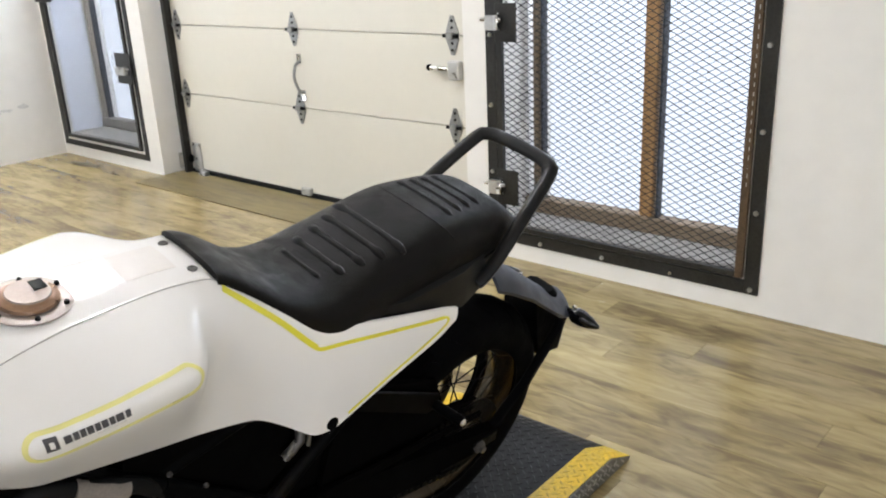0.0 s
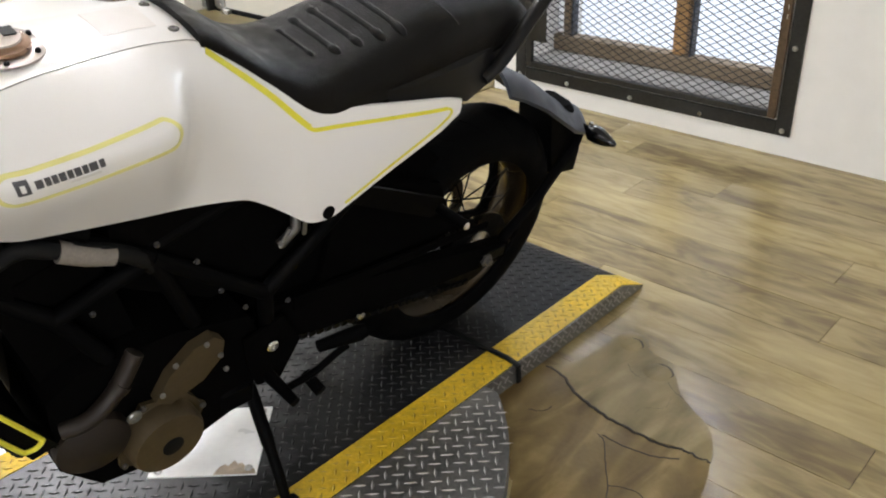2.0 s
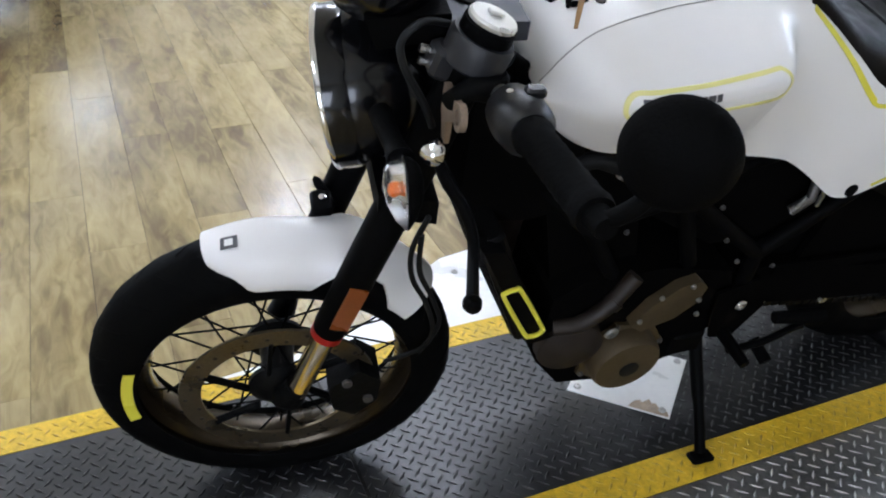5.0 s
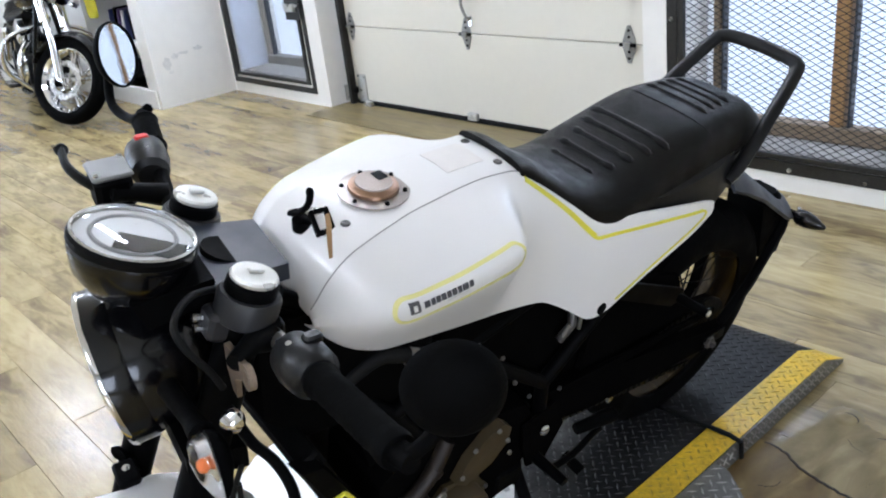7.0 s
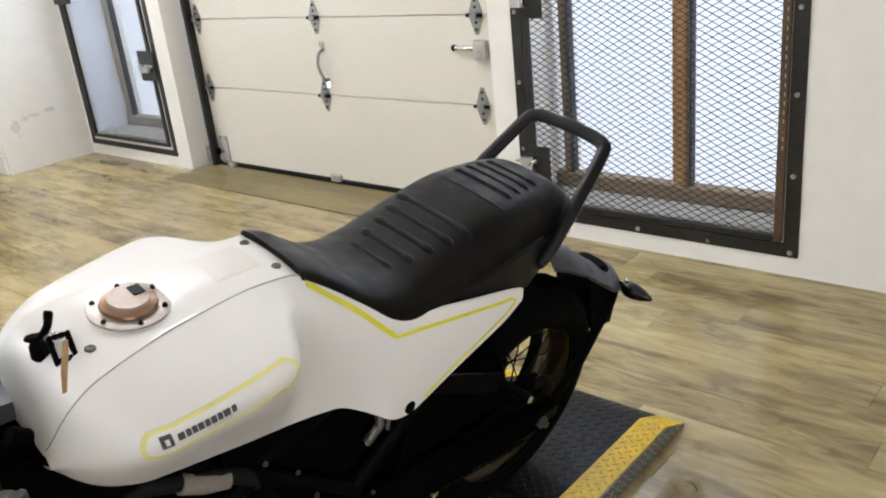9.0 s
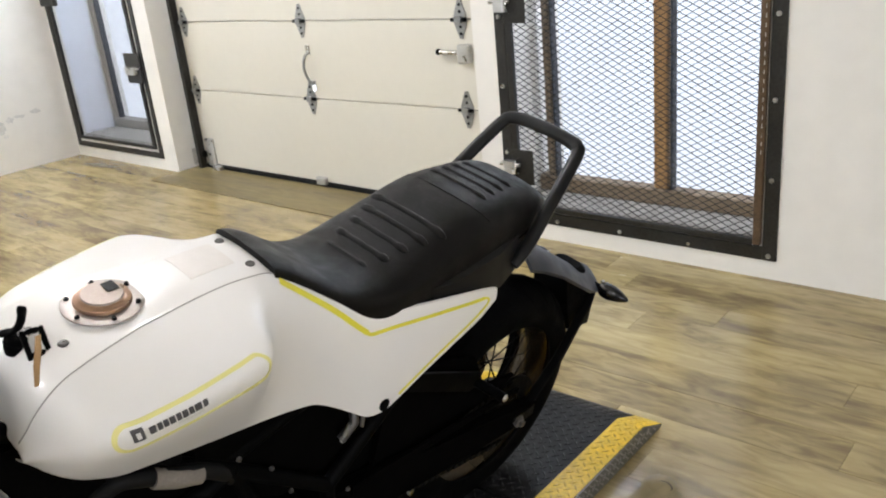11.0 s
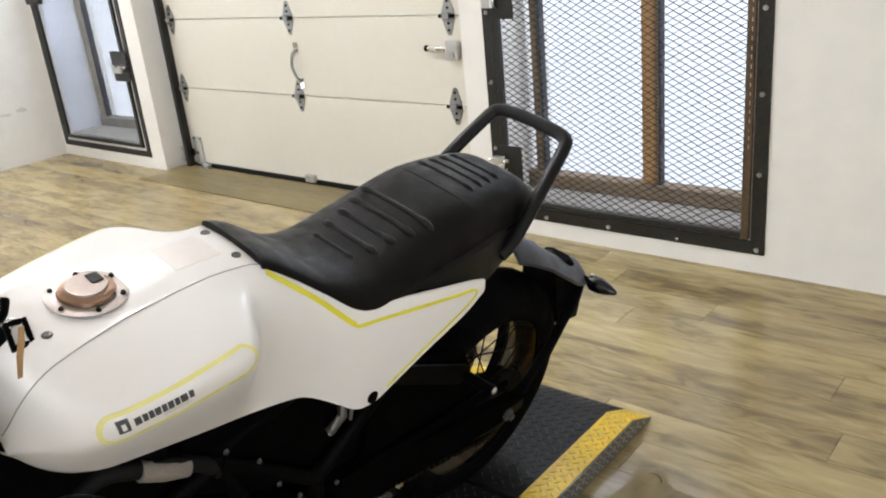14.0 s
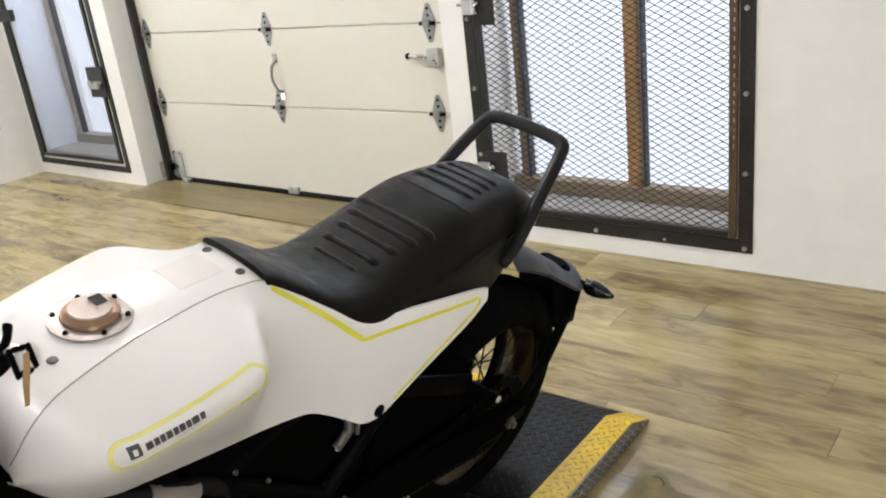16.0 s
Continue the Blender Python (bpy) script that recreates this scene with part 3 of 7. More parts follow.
for sx in (-4.835,):
    tr = part("door_track", Shape().box((sx - 0.02, DY - 0.05, 0.0), (sx + 0.012, DY - 0.046, 2.3)).box((sx + 0.008, DY - 0.046, 0.0), (sx + 0.012, DY - 0.002, 2.3)).box((sx - 0.02, DY - 0.046, 0), (sx - 0.016, DY, 2.3)), STEEL, door, "dark steel door track")
    part("track_bracket", Shape().box((sx - 0.055, DY - 0.06, 0.03), (sx - 0.02, DY - 0.05, 0.14), bevel=0.003), GALV, tr)
setting("trim", Shape().box((X1 + 0.06, WY + 0.10, 0), (DOOR[1], DY - 0.03, 2.3), bevel=0.004), WALL, "white painted door stop beside the garage door", "trim")
setting("threshold", Shape().box((DOOR[0] + 0.004, 2.84, 0.001), (-2.3, 3.30, 0.006)), MATM, "worn olive-brown floor strip before the door", "threshold")
setting("outer_slab", Shape().box((-4.9, 3.28, -0.1), (-2.25, 3.9, 0.0)), STONE, "concrete sill outside the door", "ground")


# ---- the caged windows ----
def zigzag(s, x0, x1, z0, z1, y, cell_w, cell_h, t):
    """Expanded metal: strands that meet in diamonds, each a flat strip set on edge."""
    cols, rows = int((x1 - x0) / (cell_w / 2)), int((z1 - z0) / cell_h)
    verts, faces = [], []
    for r in range(rows):
        for sign in (1, -1):
            zc, o = z0 + (r + 0.5) * cell_h, len(verts)
            for c in range(cols + 1):
                zz = zc + sign * (cell_h * 0.5 - t * 0.5) * (1 if c % 2 else 0.06)
                x = x0 + c * cell_w / 2
                verts += [(x, y - 0.0012, zz - t), (x, y + 0.0012, zz - t), (x, y + 0.0012, zz + t), (x, y - 0.0012, zz + t)]
            for c in range(cols):
                a, b = o + 4 * c, o + 4 * c + 4
                faces += [(a + k, b + k, b + (k + 1) % 4, a + (k + 1) % 4) for k in range(4)]
    return s.add(verts, faces)


def caged_window(name, box, label, left_hinged, cell, t, fw=0.055, gap=0.006):
    x0, x1, z0, z1 = box
    w = tagged(thing(name, label, "window"), kind="structure")
    for nm, lo, hi in (("frame", (x0, z0), (x0 + fw, z1)), ("frame", (x1 - fw, z0), (x1, z1)), ("frame", (x0 + fw, z0), (x1 - fw, z0 + fw)), ("frame", (x0 + fw, z1 - fw), (x1 - fw, z1))):
        f = part(nm, Shape().box((lo[0], WY - 0.008, lo[1]), (hi[0], WY + 0.012, hi[1]), bevel=0.002), STEEL, w, "black steel angle frame")
        long_z = hi[1] - lo[1] > hi[0] - lo[0]
        span = (hi[1] - lo[1]) if long_z else (hi[0] - lo[0])
        k = max(1, round(span / 0.31)) if not left_hinged else 0
        for i in range(k + (1 if long_z and k else 0)):
            q = (0.020 + i * 0.303) if long_z else (0.2275 + 0.3135 * i)
            if q < span:
                bolt(f, ((lo[0] + hi[0]) / 2 - 0.002, WY - 0.008, lo[1] + q) if long_z else (lo[0] + q, WY - 0.008, (lo[1] + hi[1]) / 2 - 0.008), (0, -1, 0), 0.010, GALV, h=0.008)
    gate = part("gate", Shape().box((x0 + fw + gap, WY - 0.016, z0 + fw + gap), (x0 + fw + gap + 0.03, WY + 0.006, z1 - fw), bevel=0.002)
                .box((x0 + fw + gap + 0.03, WY - 0.016, z0 + fw + gap), (x1 - fw - gap - 0.03, WY + 0.006, z0 + fw + gap + 0.024), bevel=0.002), STEEL, w, "hinged steel gate frame")
    part("gate_rail", Shape().box((x1 - fw - gap - 0.03, WY - 0.016, z0 + fw + gap), (x1 - fw - gap, WY + 0.006, z1 - fw), bevel=0.002), STEEL if left_hinged else RUSTY, gate, "brown steel gate rail")
    s = zigzag(Shape(), x0 + fw + gap + 0.014, x1 - fw - gap - 0.014, z0 + fw + gap + 0.006, z1 - fw - gap - 0.014, WY + 0.012, cell[0], cell[1], t)
    tagged(part("expanded_mesh", s, STEEL, gate, "black expanded metal mesh", 20), kind="stuff")
    return w, gate


win, gate = caged_window("window_1", BW, "tall window behind a black expanded-metal security gate", False, (0.052, 0.0285), 0.0017)
# latches on the large gate
for zc in (0.34, 1.06):
    lp = part("latch_plate", Shape().box((-2.10, WY - 0.021, zc - 0.08), (-1.985, WY - 0.0165, zc + 0.08), bevel=0.002), STEEL, gate, "black steel latch plate")
    part("latch", Shape().box((-2.135, WY - 0.05, zc - 0.03), (-2.075, WY - 0.021, zc + 0.03), bevel=0.008), GALV, lp, "galvanised latch body")
    part("latch_bar", Shape().tube([(-2.16, WY - 0.035, zc + 0.012), (-2.05, WY - 0.035, zc + 0.012)], 0.008, 10), ALLOY, lp)
    part("keeper", Shape().tube(crom([(-2.07, WY - 0.022, zc - 0.03), (-2.055, WY - 0.06, zc - 0.02), (-2.055, WY - 0.06, zc + 0.03), (-2.07, WY - 0.022, zc + 0.04)], 5), 0.004, 8), ALLOY, lp)
# rust slots on the right gate rail
for i in range(26):
    part("slot", Shape().box((-0.9695, WY - 0.0175, 0.50 + i * 0.033), (-0.9665, WY - 0.0158, 0.515 + i * 0.033)), GALV, gate)


def window_inside(w, x0, x1, z0, z1, posts, rail_mat, sill_top, glass_y):
    """Reveal, timber frame with posts, glass and sill behind a gate."""
    part("sill", Shape().box((x0 - 0.01, WY + 0.025, z0 - 0.03), (x1 + 0.01, WY + 0.41, sill_top - 0.02), bevel=0.01), STONE, w, "rough mortar sill")
    part("bottom_rail", Shape().box((x0, glass_y - 0.03, sill_top - 0.02), (x1, glass_y + 0.05, sill_top + 0.05), bevel=0.006), rail_mat, w, "worn timber rail")
    for px, pw, mt in posts:
        part("post", Shape().box((px, glass_y - 0.02, sill_top + 0.05), (px + pw, glass_y + 0.03, z1), bevel=0.006), mt, w, "oak timber post")
    g = part("pane", Shape().box((x0, glass_y + 0.005, sill_top + 0.05), (x1, glass_y + 0.011, z1)), GLASS, w, "clear glass pane")
    g.visible_shadow = False


window_inside(win, BW[0] + 0.06, BW[1] - 0.06, BW[2] + 0.06, BW[3] - 0.06, [(-1.508, 0.062, TIMBER), (-1.432, 0.010, SLATE), (-2.055, 0.035, GREYWOOD), (-2.012, 0.008, SLATE)], GREYWOOD, 0.19, WY + 0.22)
win2, gate2 = caged_window("window_2", SW, "tall window behind a black fine-mesh security gate", True, (0.04, 0.02), 0.0007, 0.040, 0.022)
lp = part("latch_plate", Shape().box((-5.275, WY - 0.021, 0.60), (-5.09, WY - 0.0165, 0.80), bevel=0.002), STEEL, gate2, "black steel latch plate")
part("latch", Shape().box((-5.25, WY - 0.05, 0.66), (-5.13, WY - 0.021, 0.71), bevel=0.008), GALV, lp, "galvanised latch body")
part("latch_bar", Shape().tube([(-5.27, WY - 0.035, 0.70), (-5.10, WY - 0.035, 0.70)], 0.008, 10), ALLOY, lp)
part("stop", Shape().box((-6.2, WY - 0.05, 1.12), (-6.0, WY - 0.017, 1.2), bevel=0.006), STEEL, gate2)
window_inside(win2, SW[0] + 0.078, SW[1] - 0.078, SW[2] + 0.078, SW[3] - 0.06, [(-6.145, 0.080, PALEPOST), (-6.065, 0.012, SLATE)], STONE, 0.19, WY + 0.30)
# white reveal; the blue cast of daylight is put into the lining's colour
part("reveal_lining", Shape().box((-6.150, WY + 0.03, 0.17), (-6.145, WY + 0.27, 2.1)), BLUEGREY, win2, "pale reveal lining coloured with bluish daylight")
setting("backdrop", Shape().box((-14.0, 4.6, -1.0), (1.6, 4.62, 4.0)), OUTSIDE, "bright overcast daylight outside the windows", "backdrop")

# lamps on the ceiling
lamp = thing("ceiling_light", "long white ceiling light with a frosted diffuser", "ceiling light", pose(-2.6, 1.5, TOP), "ceiling lights")
part("housing", Shape().box((-0.65, -0.10, -0.06), (0.65, 0.10, -0.001), bevel=0.01), GALV, lamp)
part("diffuser", Shape().box((-0.62, -0.085, -0.085), (0.62, 0.085, -0.06), bevel=0.008), LAMPM, lamp, "glowing frosted diffuser")
for px, py in ((-5.2, 1.5), (-7.8, 1.5), (-2.6, -2.4), (0.7, -2.2), (-5.2, -2.4), (-7.8, -2.4)):
    copy_thing(lamp, pose(px, py, TOP))


# ---- the lift table ----
DZ = 0.055
LX0, LX1, LY0, LYJ, LYB, LYT = -1.43, -0.82, -1.25, 1.36, 1.818, 1.928
lift = thing("lift_table", "low steel motorcycle lift with tread plate deck and yellow edges", "lift table")
part("deck", Shape().box((LX0, LY0, 0.0), (LX1, LYJ - 0.004, DZ), bevel=0.003), DECK, lift, "worn grey steel tread plate deck with the bike's shadow painted in")
ramp = part("ramp_flap", Shape().loft([[(x, LYJ + 0.004, 0.0), (x, LYJ + 0.004, DZ), (x, LYB, DZ), (x, LYT, 0.006), (x, LYT, 0.0)] for x in (LX0, LX1)]), RAMPBLK, lift, "black-painted ramp flap")


def treads(regions, pitch, length, width, h, skip=None):
    """Raised lozenges on a slanting lattice, crosswise in turn. regions: x0, x1, y0, y1, surface height at (x, y)."""
    s = Shape()
    verts, faces = [], []
    for x0, x1, y0, y1, top in regions:
        k = pitch * math.sqrt(0.5)
        n = int((x1 - x0 + y1 - y0) / k) + 2
        for i in range(n):
            for j in range(-n, n):
                cx, cy = x0 + (i + j) * k, y0 + (i - j) * k
                if not (x0 + length * 0.7 < cx < x1 - length * 0.7 and y0 + length * 0.7 < cy < y1 - length * 0.7) or (skip and skip(cx, cy)):
                    continue
                a = radians(45 if (i + j) % 2 else -45)
                c, d = math.cos(a), math.sin(a)
                o = len(verts)
                for u, w, q in ((-length, 0, 0), (0, -width, 0), (length, 0, 0), (0, width, 0), (-length * 0.55, 0, h), (length * 0.55, 0, h)):
                    x, y = cx + u * c - w * d, cy + u * d + w * c
                    verts.append((x, y, top(x, y) + q))
                faces += [(o, o + 1, o + 4), (o + 1, o + 5, o + 4), (o + 1, o + 2, o + 5), (o + 2, o + 3, o + 5), (o + 3, o + 4, o + 5), (o + 3, o, o + 4)]
    return s.add(verts, faces)


def deck_top(x, y):
    return DZ if y < LYB else DZ + (0.006 - DZ) * min(1, (y - LYB) / (LYT - LYB))


def under_plate(x, y):
    return abs((x + 1.128) * 0.72 + (y - 0.742) * 0.69) < 0.115 and abs((x + 1.128) * -0.69 + (y - 0.742) * 0.72) < 0.115


tagged(part("deck_treads", treads([(LX0 + 0.08, LX1 - 0.08, -0.55, LYJ - 0.005, deck_top), (LX0 + 0.08, LX1 - 0.08, LYJ + 0.01, LYT - 0.02, deck_top)], 0.0225, 0.0132, 0.0036, 0.0019, under_plate), DECKTREAD, lift, "raised tread lozenges"), kind="stuff")


def stripe(x0, x1, y0, y1, th=0.0012):
    k = [y for y in (y0, LYB, y1) if y0 <= y <= y1]
    return Shape().loft([[(x0, y, deck_top(x0, y)), (x1, y, deck_top(x1, y)), (x1, y, deck_top(x1, y) + th), (x0, y, deck_top(x0, y) + th)] for y in k])


for x0, x1 in ((LX1 - 0.08, LX1), (LX0, LX0 + 0.07)):
    part("edge_stripe", stripe(x0, x1, LY0, LYJ - 0.005), YELLOW, lift, "worn yellow painted edge stripe")
    part("edge_stripe", stripe(x0, x1, LYJ + 0.005, LYT - 0.003), YELLOW, ramp, "worn yellow painted edge stripe")
tagged(part("stripe_treads", treads([(LX1 - 0.078, LX1 - 0.004, -0.55, LYT - 0.02, lambda x, y: deck_top(x, y) + 0.001), (LX0 + 0.004, LX0 + 0.068, -0.55, LYT - 0.02, lambda x, y: deck_top(x, y) + 0.001)], 0.0225, 0.0128, 0.0034, 0.0014), YELLOWLOW, lift, "yellow painted tread lozenges"), kind="stuff")
skirt = part("side_skirt", Shape().loft([[(LX1 + 0.0005, y, 0.002), (LX1 + 0.004, y, 0.002), (LX1 + 0.004, y, deck_top(0, y) - 0.001), (LX1 + 0.0005, y, deck_top(0, y) - 0.001)] for y in (1.255, LYB, LYT - 0.01)]), TREAD, lift, "bare tread plate skirt")
sk = Shape()
for i in range(60):
    for j in range(-30, 31):
        yy, zz = 1.27 + (i + j) * 0.0135, 0.004 + (i - j) * 0.0135
        if yy < LYT - 0.02 and 0.010 < zz < deck_top(0, yy) - 0.009 and abs(yy - LYJ) > 0.012 and yy > 1.262:
            a = radians(45 if (i + j) % 2 else -45)
            sk.box((-0.0095, -0.0022, -0.0020), (0.0095, 0.0004, 0.0020), Matrix.Translation((LX1 + 0.004, yy, zz)) @ Matrix.Rotation(radians(90), 4, "Z") @ Matrix.Rotation(a, 4, "Y"))
tagged(part("skirt_treads", sk, TREADTOP, skirt), kind="stuff")


WING = [(0.350, 0.45), (0.345, 0.65), (0.325, 0.80), (0.279, 0.952), (0.224, 1.048), (0.167, 1.130), (0.111, 1.190), (0.052, 1.240), (0.030, 1.252)]


def wing_limit(y):
    return float(np.interp(y, [p[1] for p in WING], [p[0] for p in WING]))


wing = part("side_wing", Shape().plate([(0.0, -1.2), (0.350, -1.2)] + [p[:2] for p in crom([(u, y, 0) for u, y in WING], 4)] + [(0.0, 1.252)], (1, 0, 0), (0, 1, 0), (LX1 + 0.0010, 0, 0.002), 0.0518), TREAD, lift, "bare tread plate side extension with a rounded corner")


def off_wing(x, y):
    u = x - LX1 - 0.006
    return u < 0.008 or u > wing_limit(y) - 0.010 or y > 1.24


tagged(part("wing_treads", treads([(LX1, LX1 + 0.37, -0.2, 1.25, lambda x, y: 0.0538)], 0.0245, 0.0140, 0.0030, 0.0018, off_wing), TREADTOP, wing, "bright raised tread lozenges"), kind="stuff")
fwing = part("side_wing", Shape().plate([(0, -0.2), (0.05, 0.2), (0.13, 0.33), (0.22, 0.42), (0.30, 0.55), (0.33, 0.72), (0.33, 1.2), (0, 1.2)], (-1, 0, 0), (0, 1, 0), (LX0 - 0.006, 0, 0.046), 0.042), PLATE, lift, "smooth bright alloy side extension")
for px, py in ((-1.66, 0.56), (-1.49, 0.53), (-1.70, 0.9), (-1.49, 0.9)):
    bolt(fwing, (px, py, 0.046), (0, 0, 1), 0.009)
strap = part("hold_down_strap", Shape().tube([(-1.02, LYJ, DZ + 0.005), (LX1 - 0.02, LYJ, DZ + 0.005), (LX1 + 0.010, LYJ, DZ - 0.002), (LX1 + 0.012, LYJ, 0.008)], 0.009, 8, flat=0.4), SEAL, lift, "black rubber strip across the ramp joint")

part("deck_joint", Shape().box((LX0 + 0.08, 0.106, DZ + 0.0002), (LX1 - 0.08, 0.113, DZ + 0.0022), bevel=0.0006), STEEL, lift, "dark joint strip across the deck")

cover = thing("access_cover", "bright square alloy cover plate with stains on the lift deck", "cover plate", pose(-1.128, 0.742, DZ, 0, 0, 44))
part("sheet", Shape().box((-0.108, -0.104, 0.0), (0.108, 0.104, 0.0045), bevel=0.001), PLATE, cover)
for px, py in ((-0.09, -0.088), (0.09, -0.088), (-0.09, 0.088), (0.09, 0.088)):
    bolt(cover, (px, py, 0.0045), (0, 0, 1), 0.008)
part("stain", Shape().plate([(0.022, -0.1035), (0.030, -0.082), (0.041, -0.074), (0.047, -0.080), (0.058, -0.064), (0.066, -0.074), (0.074, -0.072), (0.084, -0.084), (0.092, -0.082), (0.103, -0.092), (0.106, -0.1035)], (1, 0, 0), (0, 1, 0), (0, 0, 0.0046), 0.0004), STAIN, cover, "brown grease stain")


# ---- the white motorcycle ----
def bike_pose(x, y, z, heading, lean):
    h, a = radians(heading), radians(lean)
    f, l, u = Vector((-math.sin(h), -math.cos(h), 0)), Vector((math.cos(h), -math.sin(h), 0)), Vector((0, 0, 1))
    left, up = math.cos(a) * l - math.sin(a) * u, math.cos(a) * u + math.sin(a) * l
    m = Matrix((f, left, up)).transposed().to_4x4()
    return Matrix.Translation((x, y, z)) @ m


# local axes: x ahead from the front wheel's contact, y to the rider's left, z up along the leaning bike
bike = thing("motorcycle", "white and black roadster motorcycle leaning on its side stand", "motorcycle", bike_pose(-1.19, -0.007, DZ + 0.0015, 3.5, 16))

S_ = V([0.322, 0.345, 0.38, 0.43, 0.50, 0.585, 0.622, 0.645, 0.665, 0.71, 0.76, 0.80, 0.857, 0.90, 1.0, 1.1, 1.13, 1.145])
# rows from the seam down: height and half-width at each station
SIDE = [
    ([0.864, 0.900, 0.938, 0.951, 0.955, 0.957, 0.958, 0.958, 0.957, 0.955, 0.915, 0.882, 0.836, 0.822, 0.812, 0.803, 0.799, 0.791], [0.088, 0.085, 0.089, 0.085, 0.071, 0.063, 0.0615, 0.0615, 0.0625, 0.068, 0.085, 0.097, 0.114, 0.121, 0.142, 0.161, 0.165, 0.166]),
    ([0.859, 0.883, 0.903, 0.916, 0.924, 0.933, 0.936, 0.934, 0.928, 0.918, 0.888, 0.855, 0.812, 0.795, 0.795, 0.791, 0.788, 0.784], [0.094, 0.110, 0.140, 0.160, 0.168, 0.172, 0.169, 0.140, 0.114, 0.102, 0.106, 0.112, 0.123, 0.130, 0.147, 0.163, 0.166, 0.167]),
    ([0.853, 0.858, 0.863, 0.868, 0.877, 0.886, 0.889, 0.880, 0.868, 0.850, 0.820, 0.790, 0.745, 0.730, 0.750, 0.774, 0.777, 0.780], [0.096, 0.120, 0.156, 0.177, 0.187, 0.192, 0.189, 0.156, 0.132, 0.120, 0.119, 0.124, 0.137, 0.141, 0.153, 0.165, 0.167, 0.168]),
    ([0.846, 0.815, 0.785, 0.760, 0.750, 0.738, 0.733, 0.730, 0.727, 0.717, 0.704, 0.678, 0.632, 0.627, 0.682, 0.737, 0.756, 0.771], [0.076, 0.094, 0.104, 0.108, 0.112, 0.116, 0.117, 0.1175, 0.118, 0.118, 0.119, 0.130, 0.146, 0.147, 0.155, 0.166, 0.167, 0.167]),
]


def smooth_at(xs, ys, x):
    """A gentle curve through the stations."""
    w = V([-0.012, 0, 0.012])
    return float(np.mean([np.interp(x + d, xs, ys) for d in w]))


def side_section(s, n=17):
    """The left panel's section at s behind the front contact: rows of (y, z) from the seam down."""
    k = [(smooth_at(S_, y, s), smooth_at(S_, z, s)) for z, y in SIDE]
    return crom([(0, *p) for p in k], (n - 1) // 3)


def side_y(s, z):
    q = side_section(s, 31)
    zs, ys = [p[2] for p in q][::-1], [p[1] for p in q][::-1]
    return float(np.interp(z, zs, ys))


STATIONS = np.linspace(0.322, 1.145, 110)
skin = [[V((-s, p[1], p[2])) for p in side_section(s)] for s in STATIONS]


def panel_shape():
    inner = [[p * 1.0 - V((0, 0.006, 0.0)) for p in r] for r in skin]
    rings = [list(a) + list(b)[::-1] for a, b in zip(skin, inner)]
    return Shape().loft(rings)


def ribbon(path, width, lift=0.0016, n=6):
    """A film strip on the left panel along a path of (s, z)."""
    p = crom([(a, b, 0) for a, b in path], n)
    s = Shape()
    rings = []
    for i, q in enumerate(p):
        d = p[min(i + 1, len(p) - 1)] - p[max(i - 1, 0)]
        d = d / (np.linalg.norm(d) + 1e-9)
        nrm = V((-d[1], d[0], 0))
        ring = []
        tilt = (side_y(q[0], q[1] + 0.003) - side_y(q[0], q[1] - 0.003)) / 0.006
        even = 1 / math.sqrt(1 + (tilt * nrm[1]) ** 2)
        for u in (-0.5, 0.0, 0.5):
            a = q + nrm * width * even * u
            ring.append((-a[0], side_y(a[0], a[1]) + lift, a[1]))
        ring += [(x, y - 0.0012, z) for x, y, z in ring[::-1]]
        rings.append(ring)
    return s.loft(rings)


pill_a, pill_b, pill_r = V((0.423, 0.884, 0)), V((0.596, 0.9095, 0)), 0.0195
_d = (pill_b - pill_a) / np.linalg.norm(pill_b - pill_a)
_n = V((-_d[1], _d[0], 0))


def pill_point(u, w):
    q = pill_a + _d * u + _n * w
    return q[0], q[1]


pill_len = float(np.linalg.norm(pill_b - pill_a))
pill = [pill_point(u, pill_r) for u in np.linspace(0, pill_len, 9)]
pill += [pill_point(pill_len + pill_r * math.sin(t), pill_r * math.cos(t)) for t in np.linspace(0.3, math.pi - 0.3, 8)]
pill += [pill_point(u, -pill_r) for u in np.linspace(pill_len, 0, 9)]
pill += [pill_point(-pill_r * math.sin(t), -pill_r * math.cos(t)) for t in np.linspace(0.3, math.pi - 0.3, 8)] + [pill_point(0, pill_r)]

